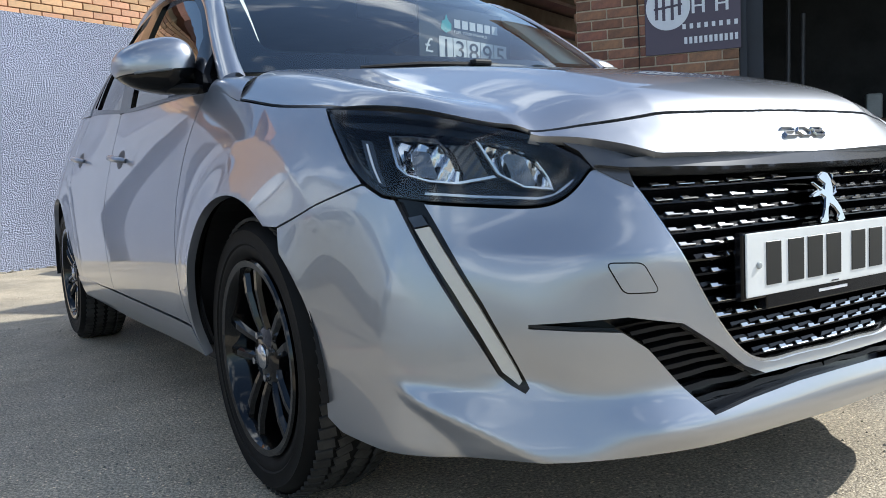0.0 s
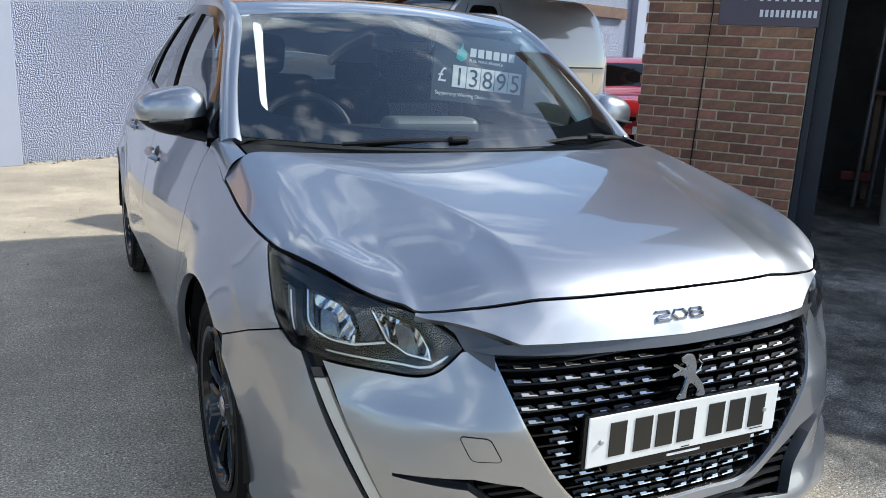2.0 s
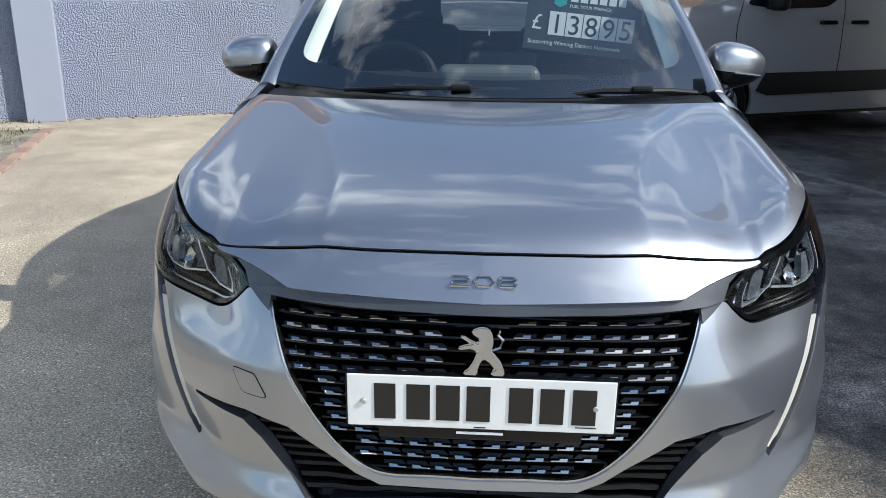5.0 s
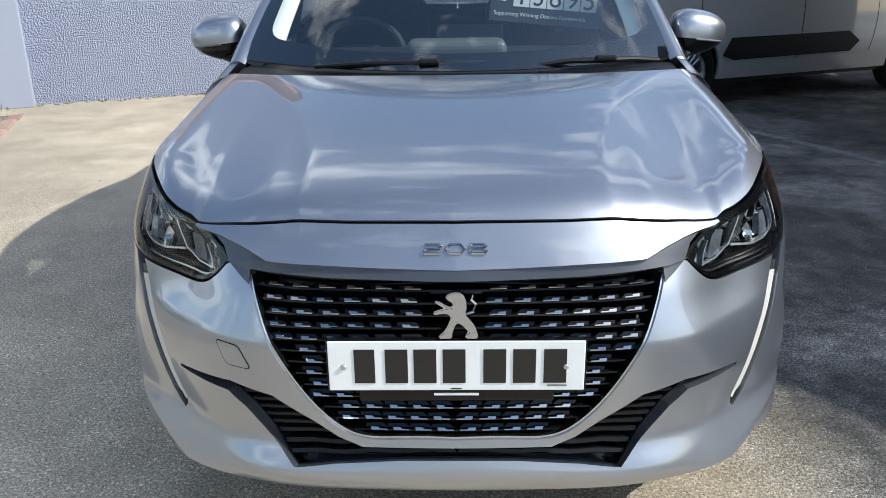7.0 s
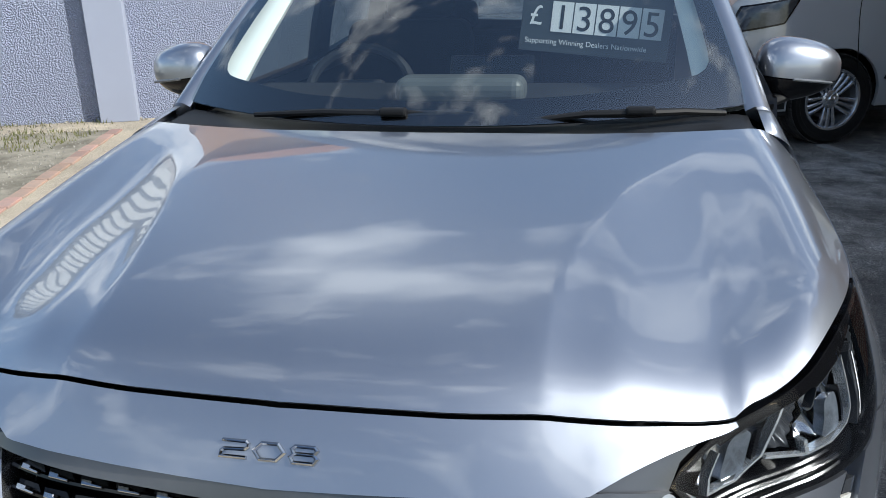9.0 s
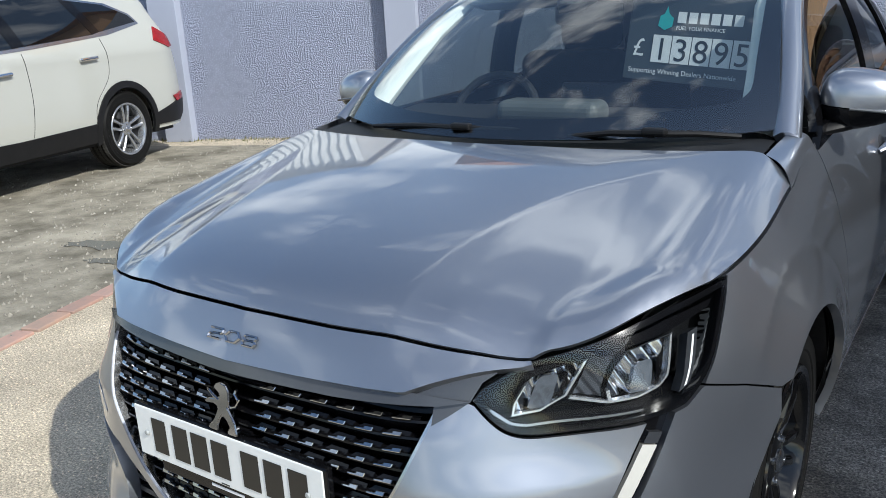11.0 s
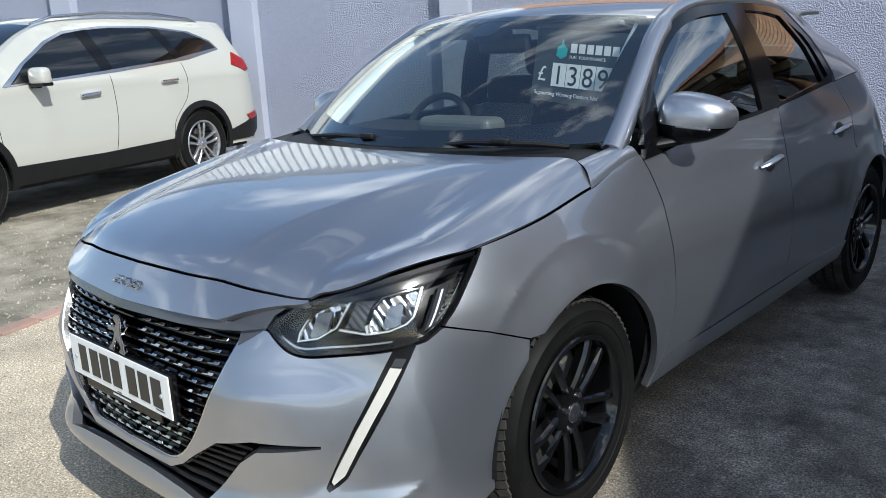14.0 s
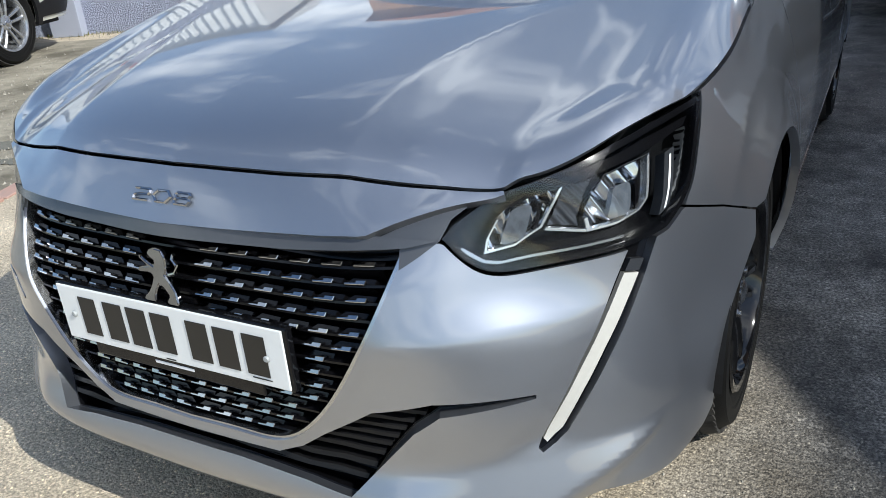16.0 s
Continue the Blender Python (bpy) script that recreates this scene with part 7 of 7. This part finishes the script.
for k in range(4):
    part("grille_bar", boxed(1.0, 0.012, 0.012, pose(0, -0.045 + 0.008 * k, 0.65 + 0.06 * k)), M["dark_trim"], van)
part("badge", prism(bmesh.new(), [(-0.03, 0), (0.03, 0), (0.045, 0.05), (0.0, 0.11), (-0.045, 0.05)], 0.012, pose(0, -0.055, 0.70, 82, 0, 0)), M["chrome"], van)
van_wheel = make_wheel("wheel", "silver multi-spoke van wheel", van, 0.215, 0.325, 0.205, M["rim_silver"], (-0.30, 0.0, 0.30))
van_wheel.matrix_basis = pose(0.80, 0.86, 0.325, 15, 0, 0)
for x, y, a, turn in ((-0.80, 0.86, 40, 180), (0.80, 3.58, 52, 0), (-0.80, 3.58, 70, 180)):
    copy_thing(van_wheel, pose(x, y, 0.325, 0, 0, turn) @ pose(0, 0, 0, a, 0, 0))
card3 = thing("price_card", "dark price card behind the van windscreen", "price card", pose(0.775, 6.075, 0, 0, 0, -66.6))
part("card", boxed(0.40, 0.004, 0.25, pose(0.45, 1.16, 1.42, -42, 0, 0)), M["ink_dark"], card3)
for k in range(4):
    part("figure_tile", boxed(0.05, 0.004, 0.07, pose(0.36 + k * 0.06, 1.15, 1.40, -42, 0, 0)), M["ink_white"], card3)

# red small car behind the van
red, sk, over, cen, pts = vehicle("red_car", "red small hatchback with round headlamps behind the van", "car", pose(5.37, 6.55, 0, 0, 0, -28) @ Matrix.Diagonal((0.95, 0.95, 0.85, 1)),
    [(0.06, 0.28), (0.0, 0.48), (0.03, 0.66), (0.14, 0.79), (0.55, 0.88), (0.95, 0.94), (1.25, 1.16), (1.52, 1.34), (1.9, 1.40), (2.8, 1.39), (3.3, 1.33), (3.55, 1.0), (3.68, 0.7), (3.66, 0.36)],
    1.66, 0.92, 0.16, 0.22, 0.14, M["red"], ((0.65, 0.29), (3.1, 0.29)), 0.33, 0.22)
k0 = [int(np.argmin(np.hypot(pts[:, 0] - a, pts[:, 1] - b))) for a, b in ((1.0, 0.985), (1.44, 1.305))]
panel("windscreen", [(-0.92, k0[0]), (0.92, k0[0]), (0.90, k0[1]), (-0.90, k0[1])], lambda u, k: lifted(over, 0.006, cen)(u, k), 0.5, M["dark_glass"], red, lip=0.0, centre=cen)
for sx in (-0.60, 0.60):
    hl = part("headlamp", lathe(bmesh.new(), [(0.0, 0.03), (0.08, 0.022), (0.105, 0.0), (0.105, -0.05)], 24, pose(sx, 0.13, 0.72, 0, 0, 90) @ pose(0, 0, 0, 0, 0, 180) @ pose(0, 0, 0, 0, -20, 0)), M["reflector"], red, "round headlamp", smooth=True)
    part("headlamp_ring", lathe(bmesh.new(), [(0.104, 0.012), (0.118, 0.006), (0.118, -0.03), (0.104, -0.03)], 24, pose(sx, 0.13, 0.72, 0, 0, -90) @ pose(0, 0, 0, 0, -20, 0), True), M["chrome"], hl, smooth=True)
part("grille", boxed(0.7, 0.05, 0.16, pose(0, 0.0, 0.55), 0.03), M["gloss_black"], red)
part("bumper_intake", boxed(1.2, 0.06, 0.12, pose(0, 0.02, 0.33), 0.03), M["gloss_black"], red)
part("number_plate", boxed(0.52, 0.01, 0.11, pose(0, -0.03, 0.44)), M["plate_white"], red)
for side in (1, -1):
    f = (lambda y, z: sk(y, z)) if side > 0 else (lambda y, z: sk(y, z) * np.array([-1, 1, 1]))
    panel("side_window", [(1.15, 0.97), (1.55, 1.28), (2.6, 1.30), (3.1, 1.22), (3.2, 0.98)], lifted(f, 0.005, cen), 0.08, M["dark_glass"], red, lip=0.006, centre=cen)
red_wheel = make_wheel("wheel", "silver alloy wheel", red, 0.20, 0.29, 0.18, M["rim_silver"], (-0.2, 0.2))
red_wheel.matrix_basis = pose(0.73, 0.65, 0.29, 15, 0, 0)
for x, y, a, turn in ((-0.73, 0.65, 40, 180), (0.73, 3.1, 52, 0), (-0.73, 3.1, 70, 180)):
    copy_thing(red_wheel, pose(x, y, 0.29, 0, 0, turn) @ pose(0, 0, 0, a, 0, 0))

# ---------------- garage front: sign, cable, clutter ----------------
SIGN_Z = 1.50
sign = part("garage_sign", boxed(0.66, 0.010, 0.62, garage(0.905, -0.008, SIGN_Z + 0.31), 0.002, 1), M["sign"])
tagged(sign, "plum-coloured garage sign board with white letters and emblem", "sign")


def on_sign(x, z, out=0.0075):
    return garage(0.575 + x, -0.008 - out, SIGN_Z + z) @ pose(0, 0, 0, 90, 0, 0)


part("emblem", prism(bmesh.new(), [(0.155 * math.cos(a), 0.165 * math.sin(a)) for a in np.linspace(0, 6.2832, 41)[:-1]], 0.002, on_sign(0.165, 0.335)), M["ink_white"], sign, "round white emblem")
for x, z0, z1 in ((0.085, 0.25, 0.40), (0.135, 0.24, 0.43), (0.195, 0.24, 0.43), (0.245, 0.27, 0.42)):
    part("emblem_stroke", boxed(0.022, z1 - z0, 0.001, on_sign(x, (z0 + z1) / 2, 0.0102)), M["sign"], sign)
part("emblem_bar", boxed(0.20, 0.016, 0.001, on_sign(0.165, 0.335, 0.0102) @ pose(0, 0, 0, 0, 0, 6)), M["sign"], sign)
for x in (0.375, 0.535):
    for dx in (-0.035, 0.035):
        part("letter_stroke", boxed(0.020, 0.105, 0.0015, on_sign(x + dx, 0.325)), M["ink_white"], sign)
    part("letter_stroke", boxed(0.06, 0.012, 0.0015, on_sign(x, 0.325)), M["ink_white"], sign)
for k in range(8):
    part("name_bar", boxed(0.024, 0.036, 0.0015, on_sign(0.275 + 0.0505 * k, 0.185)), M["ink_white"], sign)
for k in range(11):
    part("phone_bar", boxed(0.021, 0.048, 0.0015, on_sign(0.285 + 0.0345 * k, 0.085)), M["ink_white"], sign)
cable = tube(bmesh.new(), [garage(a, -0.012) @ Vector((0, 0, z)) for a, z in ((0.50, 3.4), (0.51, 2.4), (0.53, 1.6), (0.515, 1.0), (0.50, 0.45), (0.485, 0.16), (0.46, 0.10), (0.43, 0.10), (0.41, 0.15), (0.42, 0.22))], 0.005, 6)
tagged(part("cable", cable, M["matt_black"]), "black cable hanging down the brick pier", "cable")

# clutter in the garage mouth
def clutter(name, label, category, bm, material, smooth=False):
    return tagged(part(name, bm, material, smooth=smooth), label, category)


b = lathe(bmesh.new(), [(0.0, 0.0), (0.24, 0.0), (0.30, 0.75), (0.31, 0.78), (0.29, 0.78), (0.27, 0.74)], 20, garage(2.75, 1.6) @ pose(0, 0, 0, 0, -90, 0))
clutter("storage_bin", "grey plastic storage bin inside the garage", "bin", b, M["clutter_grey"], True)
b = lathe(bmesh.new(), [(0.0, 0.0), (0.18, 0.0), (0.21, 0.62), (0.20, 0.64), (0.0, 0.64)], 20, garage(2.02, 1.3) @ pose(0, 0, 0, 0, -90, 0))
tub = clutter("chemical_tub", "pale plastic tub inside the garage", "tub", b, M["clutter_white"], True)
b = tube(bmesh.new(), [garage(1.98, 1.02) @ Vector((0.11 * math.cos(a), 0, 0.36 + 0.24 * math.sin(a))) for a in np.linspace(0, 6.28, 25)], 0.016, 8)
clutter("hose_coil", "black hose coil leaning on the tub", "hose", b, M["matt_black"], True)
b = boxed(0.42, 0.35, 0.22, garage(2.05, 1.35, 0.75), 0.04)
clutter("machine", "dark workshop machine on the tubs", "machine", b, M["matt_black"])
b = boxed(1.1, 0.35, 0.04, garage(2.2, 2.6, 1.02), 0.004)
for dx in (-0.5, 0.5):
    box(b, 0.05, 0.05, 1.0, garage(2.2 + dx, 2.6, 0.50))
clutter("workbench", "dark workbench in the garage", "bench", b, M["timber"])
for k, (a, d, z, sx, sz, mname) in enumerate(((1.9, 2.55, 1.20, 0.12, 0.32, "clutter_white"), (2.1, 2.55, 1.17, 0.10, 0.26, "clutter_grey"), (2.42, 2.55, 1.16, 0.14, 0.24, "clutter_white"), (2.66, 2.55, 1.19, 0.10, 0.30, "clutter_blue"), (1.62, 2.3, 0.25, 0.30, 0.10, "clutter_red"))):
    clutter("container", "plastic container in the garage", "container", boxed(sx, 0.14, sz, garage(a, d, z), 0.02), M[mname])
for k in range(2):
    clutter("pipe", "metal pipe standing in the garage", "pipe", tube(bmesh.new(), [garage(1.62 + 0.13 * k, 2.0 + 0.1 * k) @ Vector((0, 0, 0.0)), garage(1.66 + 0.13 * k, 2.15 + 0.1 * k) @ Vector((0, 0, 2.2 - 0.15 * k))], 0.022, 8), M["foil"], True)

# ---------------- bricks ----------------
def brick_mesh(name, l, d, h, material):
    b = boxed(l, d, h, Matrix(), 0.004, 1)
    me = bpy.data.meshes.new(name)
    b.to_mesh(me)
    b.free()
    me.materials.append(material)
    return me


br = random.Random(11)
stretcher, header = brick_mesh("brick", 0.221, 0.03, 0.065, M["brick_red"]), brick_mesh("brick", 0.1055, 0.03, 0.065, M["brick_red"])
rest = bmesh.new()
for row in range(int(PIER_TOP / 0.075)):
    z = 0.0375 + row * 0.075
    if row % 2:
        pieces = [(0.125, header)] + [(0.298 + 0.231 * k, stretcher) for k in range(4)] + [(1.164, header)]
    else:
        pieces = [(0.1825 + 0.231 * k, stretcher) for k in range(5)]
    for px, me in pieces:
        fm = garage(px + br.gauss(0, 0.0015), 0.009 + br.gauss(0, 0.0015), z)
        if z < 2.35:
            shared("brick", me, wall_pier, fm)
        else:
            box(rest, 0.221 if me is stretcher else 0.1055, 0.03, 0.065, fm)
tagged(part("brick_courses", rest, M["brick_red"], wall_pier), kind="stuff")
stuff = bmesh.new()
for row in range(34):
    for k in range(4):
        box(stuff, 0.03, 0.215, 0.065, garage(0.066, 0.13 + k * 0.225 + (0.1125 if row % 2 else 0), 0.0375 + row * 0.075))
flank_bricks = part("brick_courses", stuff, M["brick_red"], wall_pier)
tagged(flank_bricks, kind="stuff")

orange = brick_mesh("brick", 0.215, 0.03, 0.065, M["brick_orange"])
house_wall = [o for o in house.children if o.name.startswith("wall")][0]
rest = bmesh.new()
for row in range(16):
    for k in range(38):
        x = -1.45 + k * 0.225 * math.cos(radians(WALL_YAW)) + (0.104 if row % 2 else 0)
        fm = wall_pose(x, -0.285 + br.gauss(0, 0.002), 2.30 + 0.0375 + row * 0.075)
        if k < 18:
            shared("brick", orange, house_wall, fm)
        else:
            box(rest, 0.215, 0.03, 0.065, fm)
tagged(part("brick_courses", rest, M["brick_orange"], house_wall), kind="stuff")

kerb_me = brick_mesh("brick", 0.215, 0.10, 0.065, M["kerb_brick"])
edging = thing("brick_edging", "row of worn bricks edging the concrete", "edging", kind="structure")
d = edge_b - edge_a
count = int(d.length / 0.225)
for k in range(count):
    p = edge_a + d * ((k + 0.5) / count)
    shared("brick", kerb_me, edging, pose(p.x + br.gauss(0, 0.004), p.y, -0.018 + br.gauss(0, 0.002), 0, 0, math.degrees(math.atan2(d.y, d.x)) + br.gauss(0, 0.8)))
